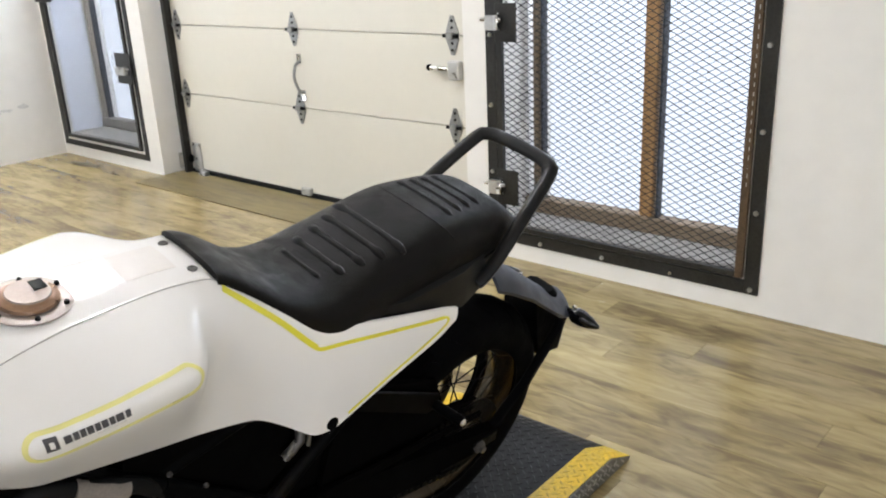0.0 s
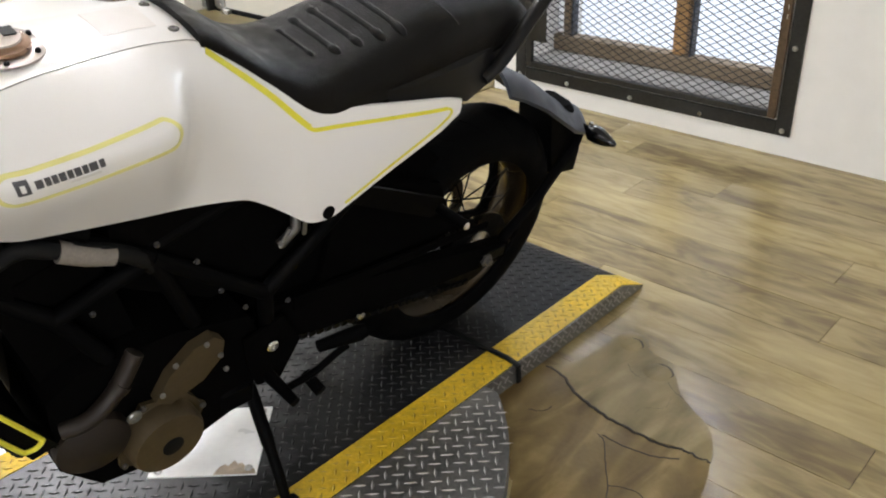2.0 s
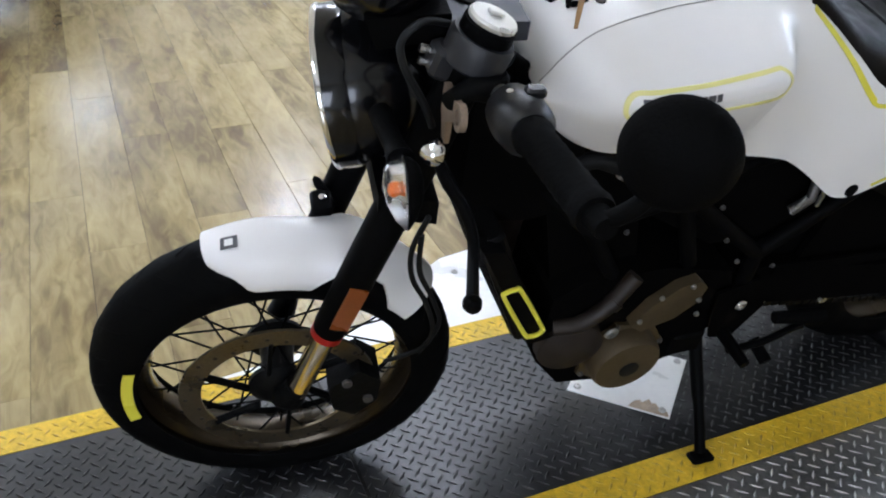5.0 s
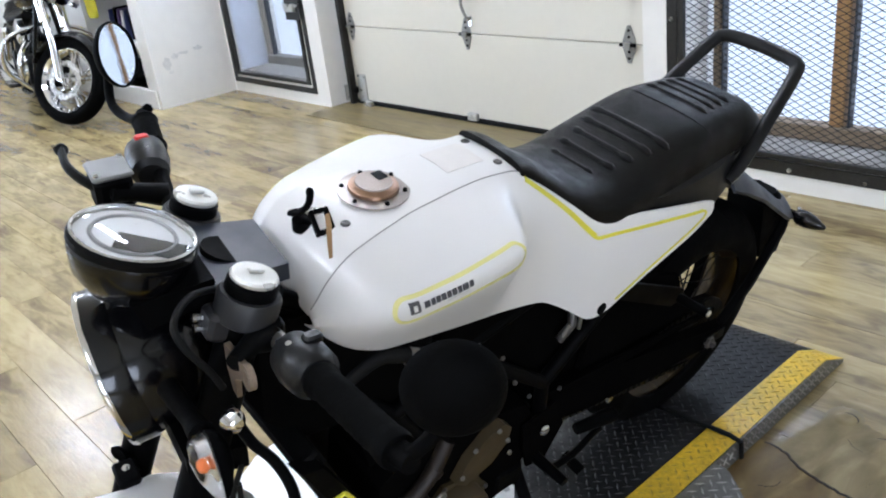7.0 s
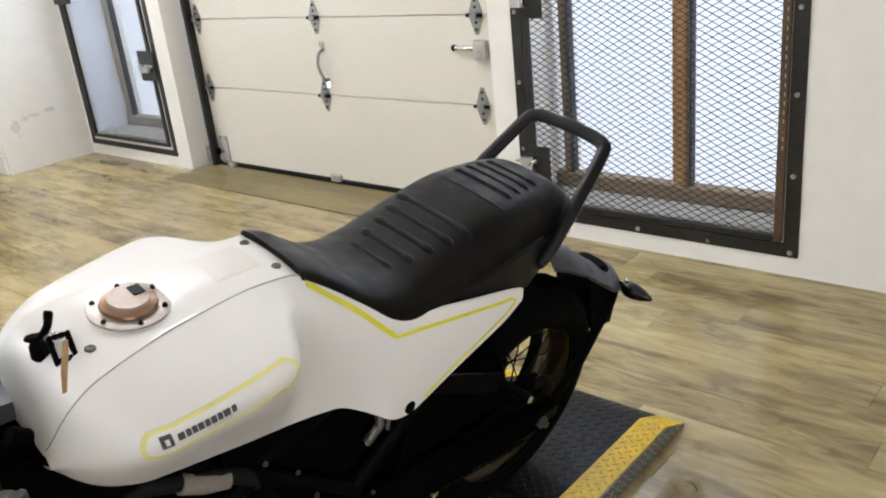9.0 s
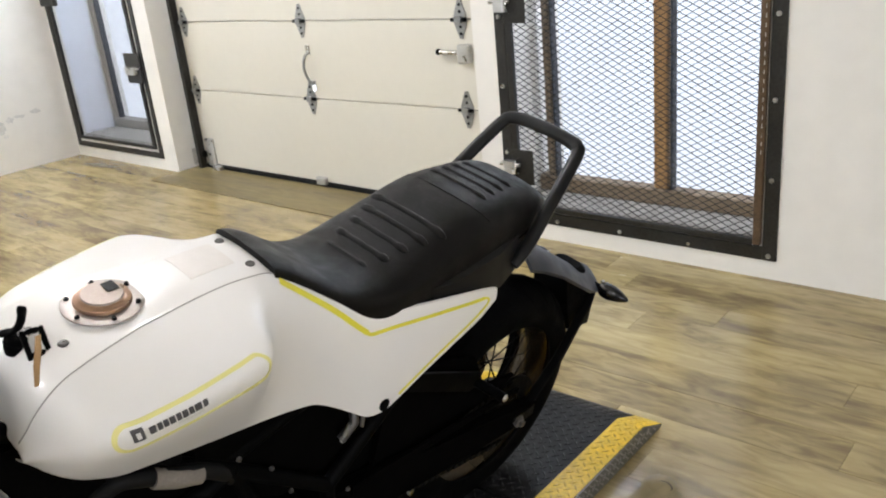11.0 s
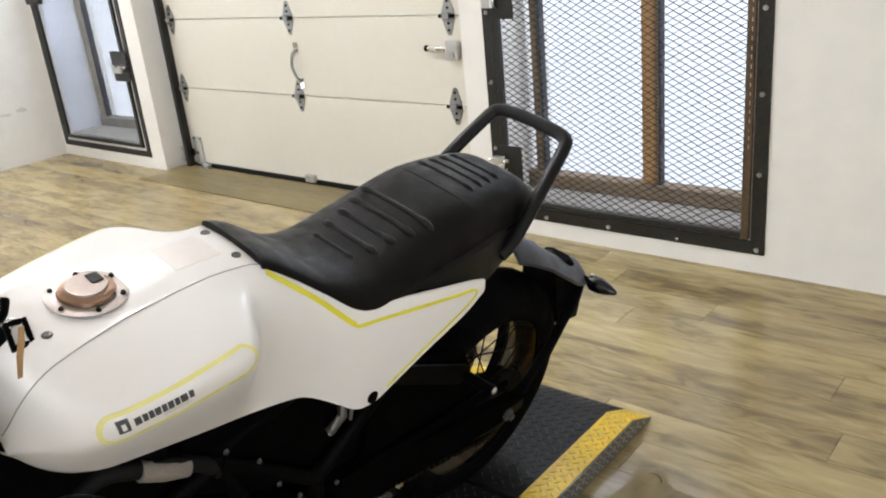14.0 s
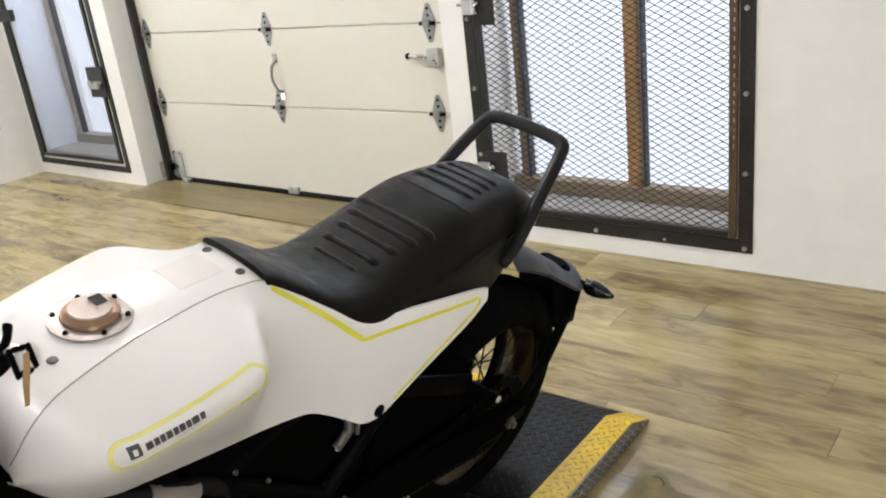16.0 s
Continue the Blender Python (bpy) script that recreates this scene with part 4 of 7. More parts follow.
for left in (True, False):
    def side(shape):
        return shape if left else shape.mirrored()
    pn = part("side_panel", side(panel_shape()), WHITE, bike, "gloss white bodywork panel with lime lines", 50)
    part("accent_line", side(ribbon([(0.716, 0.942), (0.76, 0.9035), (0.80, 0.8665), (0.84, 0.824), (0.860, 0.804)], 0.0095)), LIME, pn, "lime yellow accent line")
    part("accent_line", side(ribbon([(0.857, 0.806), (0.866, 0.799), (0.885, 0.796), (0.94, 0.793), (1.02, 0.789), (1.08, 0.786), (1.112, 0.785)], 0.0062)), LIME, pn)
    part("accent_line", side(ribbon([(1.111, 0.785), (1.122, 0.780), (1.118, 0.767), (1.08, 0.741), (1.02, 0.706), (0.96, 0.671), (0.925, 0.651)], 0.0042)), LIME, pn)
    part("badge_outline", side(ribbon(pill, 0.0055, n=2)), PALELIME, pn, "pale lime badge outline")
    emb = part("emblem", side(ribbon([pill_point(0.007, -0.005), pill_point(0.007, 0.013)], 0.014)), INK, pn, "charcoal emblem plate")
    part("emblem_core", side(ribbon([pill_point(0.007, -0.001), pill_point(0.007, 0.008)], 0.005, 0.0022)), WHITE, emb)
    u = 0.020
    for w in (0.008, 0.006, 0.006, 0.007, 0.006, 0.007, 0.006, 0.009, 0.006):
        part("badge_bar", side(ribbon([pill_point(u, 0.004), pill_point(u + w * 1.0, 0.004)], 0.0100)), INK, pn)
        u += w * 1.28
    part("badge_bar", side(ribbon([pill_point(0.055, -0.006), pill_point(0.09, -0.006)], 0.003)), GREYFILM, pn)
    hy = side_y(0.894, 0.642)
    part("rubber_plug", side(Shape().lathe([(0.0, 0.0022), (0.009, 0.0020), (0.0120, 0.0010), (0.0120, -0.004)], (-0.894, hy, 0.642), (0, 1, 0.1), 20)), PLASTIC, pn, "black rubber plug")

# tank top between the two seams
top_s = np.linspace(0.322, 0.715, 40)
rings = []
for s in top_s:
    y0, z0 = smooth_at(S_, SIDE[0][1], s) - 0.0016, smooth_at(S_, SIDE[0][0], s) - 0.001
    upper = [(-s, y, z0 + 0.0065 * (1 - (y / y0) ** 2)) for y in np.linspace(y0, -y0, 13)]
    rings.append(upper + [(x, y * 0.98, z - 0.006) for x, y, z in upper[::-1]])
tank = part("tank_cover", Shape().loft(rings), WHITE, bike, "gloss white tank top", 50)
part("seam", Shape().tube([(-s, (smooth_at(S_, SIDE[0][1], s) - 0.0004), smooth_at(S_, SIDE[0][0], s) + 0.0002) for s in np.linspace(0.325, 0.715, 40)], 0.0010, 5), SEAMM, tank, "dark seam line")
core = []
for s in np.linspace(0.335, 1.10, 30):
    zt, zb = smooth_at(S_, SIDE[0][0], s) - 0.02, smooth_at(S_, SIDE[3][0], s) + 0.004
    yt, yb = smooth_at(S_, SIDE[0][1], s) - 0.012, smooth_at(S_, SIDE[3][1], s) - 0.014
    core.append([(-s, yt, zt), (-s, yb, zb), (-s, -yb, zb), (-s, -yt, zt)])
part("inner_cover", Shape().loft(core), PLASTIC, bike)
# added black block that fills the dark gap under the tank's front
part("dark_filler", Shape().loft([[(x, w, zt), (x, w, zb), (x, -w, zb), (x, -w, zt)] for x, w, zt, zb in ((-0.265, 0.045, 0.86, 0.66), (-0.31, 0.072, 0.855, 0.62), (-0.36, 0.082, 0.87, 0.62), (-0.42, 0.09, 0.86, 0.64))]), SOOT, bike, "added black filler around the steering head")


def tank_z(s, y):
    y0, z0 = smooth_at(S_, SIDE[0][1], s), smooth_at(S_, SIDE[0][0], s) - 0.001
    return z0 + 0.0065 * (1 - (y / y0) ** 2)


cz = tank_z(0.487, 0) - 0.001
ring = part("filler_ring", Shape().lathe([(0.053, 0), (0.053, 0.0025), (0.048, 0.0035), (0.034, 0.0035), (0.034, 0)], (-0.487, 0, cz), (-0.02, 0, 1), 36), RINGGREY, tank, "pale metal filler ring")
part("fuel_cap", Shape().lathe([(0.035, 0.003), (0.0375, 0.006), (0.0365, 0.010), (0.031, 0.0115), (0.0295, 0.013), (0.028, 0.014), (0.0, 0.0145)], (-0.487, 0, cz), (-0.02, 0, 1), 36), COPPER, tank, "copper-brown fuel cap")
part("cap_lid", Shape().lathe([(0.0275, 0.0138), (0.0265, 0.0165), (0.0, 0.017)], (-0.487, 0, cz), (-0.02, 0, 1), 30), LIDBROWN, tank, "brown-grey cap lid")
part("lock_cover", Shape().box((-0.511, -0.018, cz + 0.0165), (-0.494, 0.004, cz + 0.0182), bevel=0.0015), DARKCAST, tank, "dark lock notch")
for k in range(6):
    a = radians(20 + 60 * k)
    bolt(tank, (-0.487 + 0.0455 * math.cos(a), 0.0455 * math.sin(a), cz + 0.0025), (0, 0, 1), 0.0036, DARKCAST)
for px, py in ((-0.694, 0.038), (-0.694, -0.039), (-0.414, 0.038)):
    bolt(tank, (px, py, tank_z(-px, py) - 0.001), (0, 0, 1), 0.0075, SCREWGREY, "screw", 0.003)
# clear label; the warm reflection that reveals it is painted as an opaque tint
lab = []
for s0 in np.linspace(0.604, 0.676, 9):
    up = [(-s0, y, tank_z(s0, y) + 0.0006) for y in np.linspace(0.026, -0.042, 9)]
    lab.append(up + [(x, y, z - 0.0012) for x, y, z in up[::-1]])
part("label_film", Shape().loft(lab), LABELFILM, tank, "clear label, its warm reflection given as a tint")
lockz = tank_z(0.378, 0)
part("ignition_lock", Shape().lathe([(0.015, -0.01), (0.015, 0.006), (0.011, 0.009), (0, 0.009)], (-0.376, -0.012, lockz), (0, 0, 1), 20), PLASTIC, tank, "black ignition lock")

# the key hangs in the lock
key = thing("ignition_key", "black ignition key with a folded fob in the tank lock", "key", bike.matrix_world.copy())
part("key_head", Shape().tube(crom([(-0.366, -0.030, lockz + 0.010), (-0.376, -0.014, lockz + 0.018), (-0.384, -0.006, lockz + 0.034), (-0.392, -0.016, lockz + 0.048)], 5), [0.006, 0.007, 0.008, 0.008, 0.008, 0.008, 0.008, 0.008, 0.008, 0.008, 0.008, 0.008, 0.008, 0.009, 0.009, 0.007][:16], 10, flat=0.6), PLASTIC, key)
fobm = Matrix.Translation((-0.388, 0.021, lockz + 0.012)) @ Matrix.Rotation(radians(-8), 4, "Z") @ Matrix.Rotation(radians(-38), 4, "X")
fob = Shape()
for lo, hi in (((-0.014, -0.022, -0.004), (-0.008, 0.016, 0.004)), ((0.008, -0.022, -0.004), (0.014, 0.016, 0.004)), ((-0.008, -0.022, -0.004), (0.008, -0.016, 0.004)), ((-0.008, 0.008, -0.004), (0.008, 0.016, 0.004))):
    fob.box(lo, hi, fobm, 0.0015)
part("fob", fob, PLASTIC, key, "black open key fob")
part("blade", Shape().box((-0.004, 0.016, -0.0012), (0.004, 0.062, 0.0012), fobm, 0.0006), FORKGOLD, key, "brass key blade")
part("strap", Shape().loft([[(x - 0.004 * w, y, z), (x + 0.004 * w, y, z), (x + 0.004 * w, y, z + 0.002), (x - 0.004 * w, y, z + 0.002)] for x, y, z, w in ((-0.387, 0.034, 0.973, 0.9), (-0.378, 0.052, 0.968, 1.1), (-0.366, 0.072, 0.961, 1.0), (-0.356, 0.090, 0.948, 0.7))]), STRAP, key, "tan leather key strap")
part("ring", Shape().tube([(-0.386 + 0.009 * math.cos(t), 0.0 + 0.009 * math.sin(t), lockz + 0.021) for t in np.linspace(0, 2 * math.pi, 16, endpoint=False)], 0.0012, 6, closed=True), ALLOY, key)

# seat
SS = V([0.712, 0.74, 0.78, 0.82, 0.87, 0.92, 0.96, 1.0, 1.06, 1.12, 1.155, 1.2, 1.28, 1.33, 1.362, 1.38])
ZT = V([0.968, 0.958, 0.928, 0.897, 0.877, 0.870, 0.877, 0.887, 0.903, 0.919, 0.925, 0.925, 0.920, 0.911, 0.895, 0.872])
HW = V([0.074, 0.080, 0.091, 0.104, 0.120, 0.128, 0.130, 0.130, 0.129, 0.127, 0.125, 0.121, 0.113, 0.105, 0.095, 0.082])
ZB = V([0.948, 0.925, 0.885, 0.845, 0.806, 0.802, 0.802, 0.804, 0.807, 0.811, 0.814, 0.819, 0.827, 0.833, 0.840, 0.850])
FLAT = 0.56


def seat_z(s, y):
    zt, hw, zb = (smooth_at(SS, q, s) for q in (ZT, HW, ZB))
    return zb + (zt - zb) * max(0.0, 1 - abs(y / hw) ** (2 / FLAT)) ** (FLAT / 2)


rings = []
for s in np.linspace(0.712, 1.38, 60):
    zt, hw, zb = (smooth_at(SS, q, s) for q in (ZT, HW, ZB))
    r = []
    for a in np.linspace(0, math.pi, 37):
        c, d = math.cos(a), math.sin(a)
        r.append((-s, hw * math.copysign(abs(c) ** FLAT, c), zb + (zt - zb) * d ** FLAT))
    rings.append(r + [(-s, -hw * 0.8, zb - 0.012), (-s, hw * 0.8, zb - 0.012)])
seat = part("seat", Shape().loft(rings), VINYL, bike, "black ribbed vinyl seat", 60)


def rib(s, half, r):
    """A raised welt across the seat, thicker at its rounded ends."""
    ys = np.linspace(-half, half, 23)
    return Shape().tube([(-s, y, seat_z(s, y) - r * 0.25) for y in ys], [r * (0.5 if i in (0, 22) else 1.0 if i in (1, 21) else 1.12 if i in (2, 3, 19, 20) else 0.82) for i in range(23)], 10)


for k, s in enumerate((0.955, 0.993, 1.029, 1.064)):
    part("rib", rib(s, (0.066, 0.073, 0.084, 0.094)[k], 0.0078), VINYL, seat)
part("rib", rib(0.918, 0.050, 0.0052), VINYL, seat)
for k, s in enumerate((1.195, 1.224, 1.252, 1.279)):
    part("rib", rib(s, 0.072 - 0.003 * k, 0.0060), VINYL, seat)
part("piping", Shape().tube([(-1.150 - 0.10 * (y / 0.11) ** 4 * 0.2, y, seat_z(1.150, y) - 0.0012) for y in np.linspace(-0.108, 0.108, 19)], 0.0024, 6), VINYL, seat)
part("edge_welt", Shape().tube(crom([(-s, smooth_at(SS, HW, s) * 0.985, smooth_at(SS, ZB, s) + 0.006) for s in np.linspace(0.80, 1.36, 18)], 3), 0.0032, 6), PLASTIC, seat)

# tail
for sg in (1, -1):
    tl = Shape().loft([[(-1.0, 0.122, 0.830), (-1.0, 0.128, 0.829), (-1.0, 0.128, 0.812), (-1.0, 0.122, 0.81)], [(-1.05, 0.128, 0.832), (-1.05, 0.138, 0.828), (-1.05, 0.140, 0.80), (-1.05, 0.13, 0.795)], [(-1.18, 0.12, 0.842), (-1.18, 0.136, 0.838), (-1.18, 0.148, 0.77), (-1.18, 0.135, 0.765)], [(-1.25, 0.10, 0.845), (-1.25, 0.118, 0.84), (-1.25, 0.128, 0.775), (-1.25, 0.11, 0.77)], [(-1.33, 0.08, 0.855), (-1.33, 0.095, 0.85), (-1.33, 0.098, 0.80), (-1.33, 0.085, 0.795)]])
    part("tail_panel", tl if sg > 0 else tl.mirrored(), RAILBLK, bike, "black tail panel under the seat")
part("tail_tray", Shape().loft([[(-x, 0.10, 0.83), (-x, -0.10, 0.83), (-x, -0.09, zz), (-x, 0.09, zz)] for x, zz in ((1.0, 0.74), (1.2, 0.745), (1.34, 0.80))]), PLASTIC, bike)
rail = crom([(-1.235, 0.128, 0.79), (-1.27, 0.13, 0.815), (-1.36, 0.115, 0.89), (-1.438, 0.098, 0.950), (-1.454, 0.086, 0.963), (-1.461, 0.060, 0.967), (-1.462, 0.0, 0.969), (-1.461, -0.060, 0.967), (-1.454, -0.086, 0.963), (-1.438, -0.098, 0.952), (-1.36, -0.115, 0.89), (-1.27, -0.13, 0.815), (-1.235, -0.128, 0.79)], 6)
part("grab_rail", Shape().tube(rail, 0.0145, 12, flat=0.75), RAILBLK, bike, "satin black grab rail")
part("tail_light", Shape().box((-1.39, -0.045, 0.82), (-1.34, 0.045, 0.85), bevel=0.012), GLOSSBLACK, bike, "smoked tail light")

# rear mudguard on its struts
arc = [(-1.420, 0.682, 0.062), (-1.46, 0.668, 0.074), (-1.53, 0.630, 0.084), (-1.60, 0.580, 0.090), (-1.66, 0.538, 0.092), (-1.715, 0.514, 0.084), (-1.755, 0.494, 0.056)]
rings = []
for x, zz, w in arc:
    up = [(x, y, zz - 0.016 + 0.040 * (1 - (y / w) ** 2)) for y in np.linspace(w, -w, 11)]
    rings.append(up + [(x + 0.004, y * 0.96, z - 0.006) for x, y, z in up[::-1]])
part("rear_mudguard", Shape().loft(rings), SLATE, bike, "slate grey rear mudguard")
plate = part("plate_bracket", Shape().loft([[(-1.60, 0.05, 0.555), (-1.735, 0.05, 0.495), (-1.735, -0.05, 0.495), (-1.60, -0.05, 0.555)], [(-1.63, 0.055, 0.45), (-1.745, 0.055, 0.42), (-1.745, -0.055, 0.42), (-1.63, -0.055, 0.45)], [(-1.665, 0.052, 0.375), (-1.752, 0.052, 0.36), (-1.752, -0.052, 0.36), (-1.665, -0.052, 0.375)]]), PLASTIC, bike)
part("reflector", Shape().box((-1.7535, -0.03, 0.43), (-1.7465, 0.03, 0.455), bevel=0.002), DIMAMBER, plate)
for sg in (1, -1):
    part("mudguard_strut", Shape().tube([(-1.725, 0.055 * sg, 0.495), (-1.70, 0.065 * sg, 0.455), (-1.55, 0.10 * sg, 0.375), (-1.40, 0.122 * sg, 0.31)], 0.0125, 8, flat=0.6), FRAMEBLK, bike)
    ind = part("indicator", Shape().tube([(-1.708, 0.045 * sg, 0.505), (-1.712, 0.085 * sg, 0.506)], 0.010, 10), PLASTIC, bike, "black rear indicator")
    part("lens", Shape().lathe([(0.012, 0), (0.020, 0.012), (0.021, 0.03), (0.015, 0.055), (0.006, 0.076), (0.0, 0.08)], (-1.712, 0.082 * sg, 0.506), (-0.12, sg, -0.02), 18), GLOSSBLACK, ind, "smoked lens")
    bolt(ind, (-1.712, 0.086 * sg, 0.524), (0, 0.3 * sg, 1), 0.005, ALLOY)
part("tail_lamp_pod", Shape().box((-1.70, -0.045, 0.525), (-1.63, 0.045, 0.56), bevel=0.012), PLASTIC, bike)


# wheels
def wheel(name, cx, cz, R, w, rim_r, turn=None, disc_side=1, disc_r=0.16, label=""):
    mv = turn or (lambda p: p)
    o = new(name)
    o.parent = bike
    o["label"] = label
    prof = []
    for t in np.linspace(-118, 118, 21):
        a = radians(t)
        prof.append((R - w * 0.44 + w * 0.44 * math.cos(a), w * 0.5 * math.sin(a)))
    prof += [(rim_r + 0.006, w * 0.30), (rim_r + 0.006, -w * 0.30)]
    ty = part("tyre", Shape().lathe(prof, (cx, 0, cz), (0, 1, 0), 64, closed=True).moved(mv), RUBBER, o, "black road tyre", 50)
    # tread grooves
    for k in range(26):
        a = 2 * math.pi * k / 26
        for sg in (1, -1):
            pts = []
            for q in np.linspace(8, 62, 5):
                b, aa = radians(q), a + (q - 8) * 0.0032 + (0.12 if sg < 0 else 0)
                rr = R - w * 0.44 + w * 0.442 * math.cos(b)
                pts.append((cx + rr * math.cos(aa), sg * w * 0.5 * math.sin(b), cz + rr * math.sin(aa)))
            part("tread_groove", Shape().tube(pts, 0.0012, 4).moved(mv), RUBBER, ty)
    rp = [(rim_r + 0.010, -w * 0.33), (rim_r + 0.010, -w * 0.30), (rim_r - 0.004, -w * 0.28), (rim_r - 0.012, -w * 0.12), (rim_r - 0.016, 0), (rim_r - 0.012, w * 0.12), (rim_r - 0.004, w * 0.28), (rim_r + 0.010, w * 0.30), (rim_r + 0.010, w * 0.33), (rim_r + 0.002, w * 0.34), (rim_r - 0.006, w * 0.31), (rim_r - 0.018, w * 0.14), (rim_r - 0.023, 0), (rim_r - 0.018, -w * 0.14), (rim_r - 0.006, -w * 0.31), (rim_r + 0.002, -w * 0.34)]
    part("rim", Shape().lathe(rp, (cx, 0, cz), (0, 1, 0), 56, closed=True).moved(mv), RIMBLK, o, "gloss black spoked rim")
    part("hub", Shape().lathe([(0.0, -0.065), (0.028, -0.064), (0.05, -0.05), (0.05, -0.042), (0.03, -0.034), (0.027, 0), (0.03, 0.034), (0.05, 0.042), (0.05, 0.05), (0.028, 0.064), (0.0, 0.065)], (cx, 0, cz), (0, 1, 0), 26).moved(mv), DARKCAST, o)
    for k in range(32):
        a, sg = 2 * math.pi * k / 32, 1 if k % 2 else -1
        lean = 0.62 * (1 if (k // 2) % 2 else -1)
        p0 = (cx + 0.047 * math.cos(a + lean), sg * 0.046, cz + 0.047 * math.sin(a + lean))
        p1 = (cx + (rim_r - 0.018) * math.cos(a), sg * w * 0.08, cz + (rim_r - 0.018) * math.sin(a))
        part("spoke", Shape().tube([p0, p1], 0.0019, 5).moved(mv), FRAMEBLK, o)
    d = disc_side
    disc = part("brake_disc", Shape().lathe([(disc_r, d * 0.058), (disc_r, d * 0.063), (disc_r - 0.034, d * 0.063), (disc_r - 0.034, d * 0.058)], (cx, 0, cz), (0, 1, 0), 48, closed=True).moved(mv), DISCM, o, "drilled steel brake disc")
    for k in range(30):
        a, rr = 2 * math.pi * k / 30, disc_r - (0.01 if k % 3 == 0 else 0.018 if k % 3 == 1 else 0.026)
        part("drill_hole", Shape().lathe([(0.0035, 0.0572 * d), (0.0035, 0.0638 * d)], (cx + rr * math.cos(a), 0, cz + rr * math.sin(a)), (0, 1, 0), 8).moved(mv), GAPSHADE, disc)
    for k in range(6):
        a = 2 * math.pi * k / 6 + 0.2
        part("carrier", Shape().tube([(cx + 0.05 * math.cos(a), d * 0.058, cz + 0.05 * math.sin(a)), (cx + (disc_r - 0.03) * math.cos(a + 0.25), d * 0.060, cz + (disc_r - 0.03) * math.sin(a + 0.25))], 0.008, 6, flat=0.5).moved(mv), FRAMEBLK, disc)
    return o


AX = V((-0.217, 0, 0.64))
AX = AX / np.linalg.norm(AX)
AP, AA = V((-0.262, 0, 0.97)), radians(-7.6)


def steer(p):
    q = V(p) - AP
    return AP + q * math.cos(AA) + np.cross(AX, q) * math.sin(AA) + AX * (AX @ q) * (1 - math.cos(AA))


CAMB = radians(2.6)


def roll_steer(p):
    """Steering, with the wheel's own tilt at that lock."""
    x, y, z = p
    return steer((x, y * math.cos(CAMB) + z * math.sin(CAMB), z * math.cos(CAMB) - y * math.sin(CAMB)))


fw = wheel("front_wheel", 0.0, 0.293, 0.293, 0.115, 0.222, roll_steer, 1, 0.158, "black wire-spoked front wheel")
wheel("rear_wheel", -1.366, 0.306, 0.306, 0.15, 0.222, None, -1, 0.115, "black wire-spoked rear wheel")


def unsteer(p):
    q = V(p) - AP
    return AP + q * math.cos(AA) - np.cross(AX, q) * math.sin(AA) + AX * (AX @ q) * (1 - math.cos(AA))


def fpart(name, shape, mat, label="", parent=None, sharp=38):
    return part(name, shape.moved(steer), mat, parent or bike, label, sharp)


# a lime mark on the front tyre
mk = Shape()
rings = []
for t in np.linspace(radians(-12), radians(18), 11):
    rings.append([(r * math.cos(t), y, 0.293 + r * math.sin(t)) for r, y in ((0.226, 0.0562), (0.243, 0.0590), (0.243, 0.0565), (0.226, 0.0537))])
part("paint_mark", mk.loft(rings).moved(roll_steer), LIME, fw, "lime paint mark on the tyre")

# fork, clamps
for sg in (1, -1):
    def leg(t, y0=0.1, y1=0.106):
        return (-0.026 - 0.224 * t, sg * (y0 + (y1 - y0) * t), 0.322 + 0.643 * t)
    fpart("fork_slider", Shape().tube([leg(0), leg(0.21)], 0.0185, 16), FORKGOLD, "bright fork slider")
    fpart("dust_seal", Shape().tube([leg(0.205), leg(0.222)], 0.025, 16), RED, "red fork ring")
    fpart("fork_tube", Shape().tube([leg(0.22), leg(0.24), leg(0.45), leg(0.97)], [0.024, 0.026, 0.027, 0.027], 18), FRAMEBLK, "satin black fork tube")
    fpart("fork_foot", Shape().tube([(-0.028, sg * 0.1, 0.335), (-0.016, sg * 0.095, 0.300), (0.0, sg * 0.085, 0.290)], [0.02, 0.024, 0.02], 12), DARKCAST)
    fpart("reflector", Shape().plate([(-0.014, 0.0), (0.014, 0.0), (0.014, 0.085), (-0.014, 0.085)], (0.95, 0, 0.31), (-0.33, 0, 0.94), V(leg(0.27)) + V((0, sg * 0.0275, 0)) - (V((0, 0.003, 0)) if sg < 0 else 0), -0.003), DIMAMBER, "amber fork reflector")
    cap = V(leg(1.0))
    fpart("fork_clamp", Shape().lathe([(0.034, -0.050), (0.039, -0.046), (0.040, -0.016), (0.037, -0.011), (0, -0.011)], cap, AX, 26), CLAMPGREY, "grey alloy clamp around the fork top")
    fpart("clamp_ring", Shape().lathe([(0.031, -0.012), (0.0325, -0.009), (0.0320, 0.004), (0.029, 0.007), (0, 0.007)], cap, AX, 24), PLASTIC, "black ring under the cap")
    fpart("fork_cap", Shape().lathe([(0.0290, 0.006), (0.0298, 0.011), (0.0275, 0.0145), (0.0, 0.0155)], cap, AX, 28), GREYCAP, "pale alloy fork cap")
    fpart("cap_adjuster", Shape().box((-0.010, -0.005, 0), (0.010, 0.005, 0.005), Matrix.Translation(cap + AX * 0.016) @ Matrix.Rotation(radians(-18), 4, "Y"), 0.0015), GREYCAP)
fpart("upper_clamp", Shape().loft([[(-0.215, y, 0.955), (-0.315, y * 0.8, 0.945), (-0.315, y * 0.8, 0.920), (-0.215, y, 0.925)] for y in (0.075, 0.03, -0.03, -0.075)]), SLATE, "slate upper fork clamp")
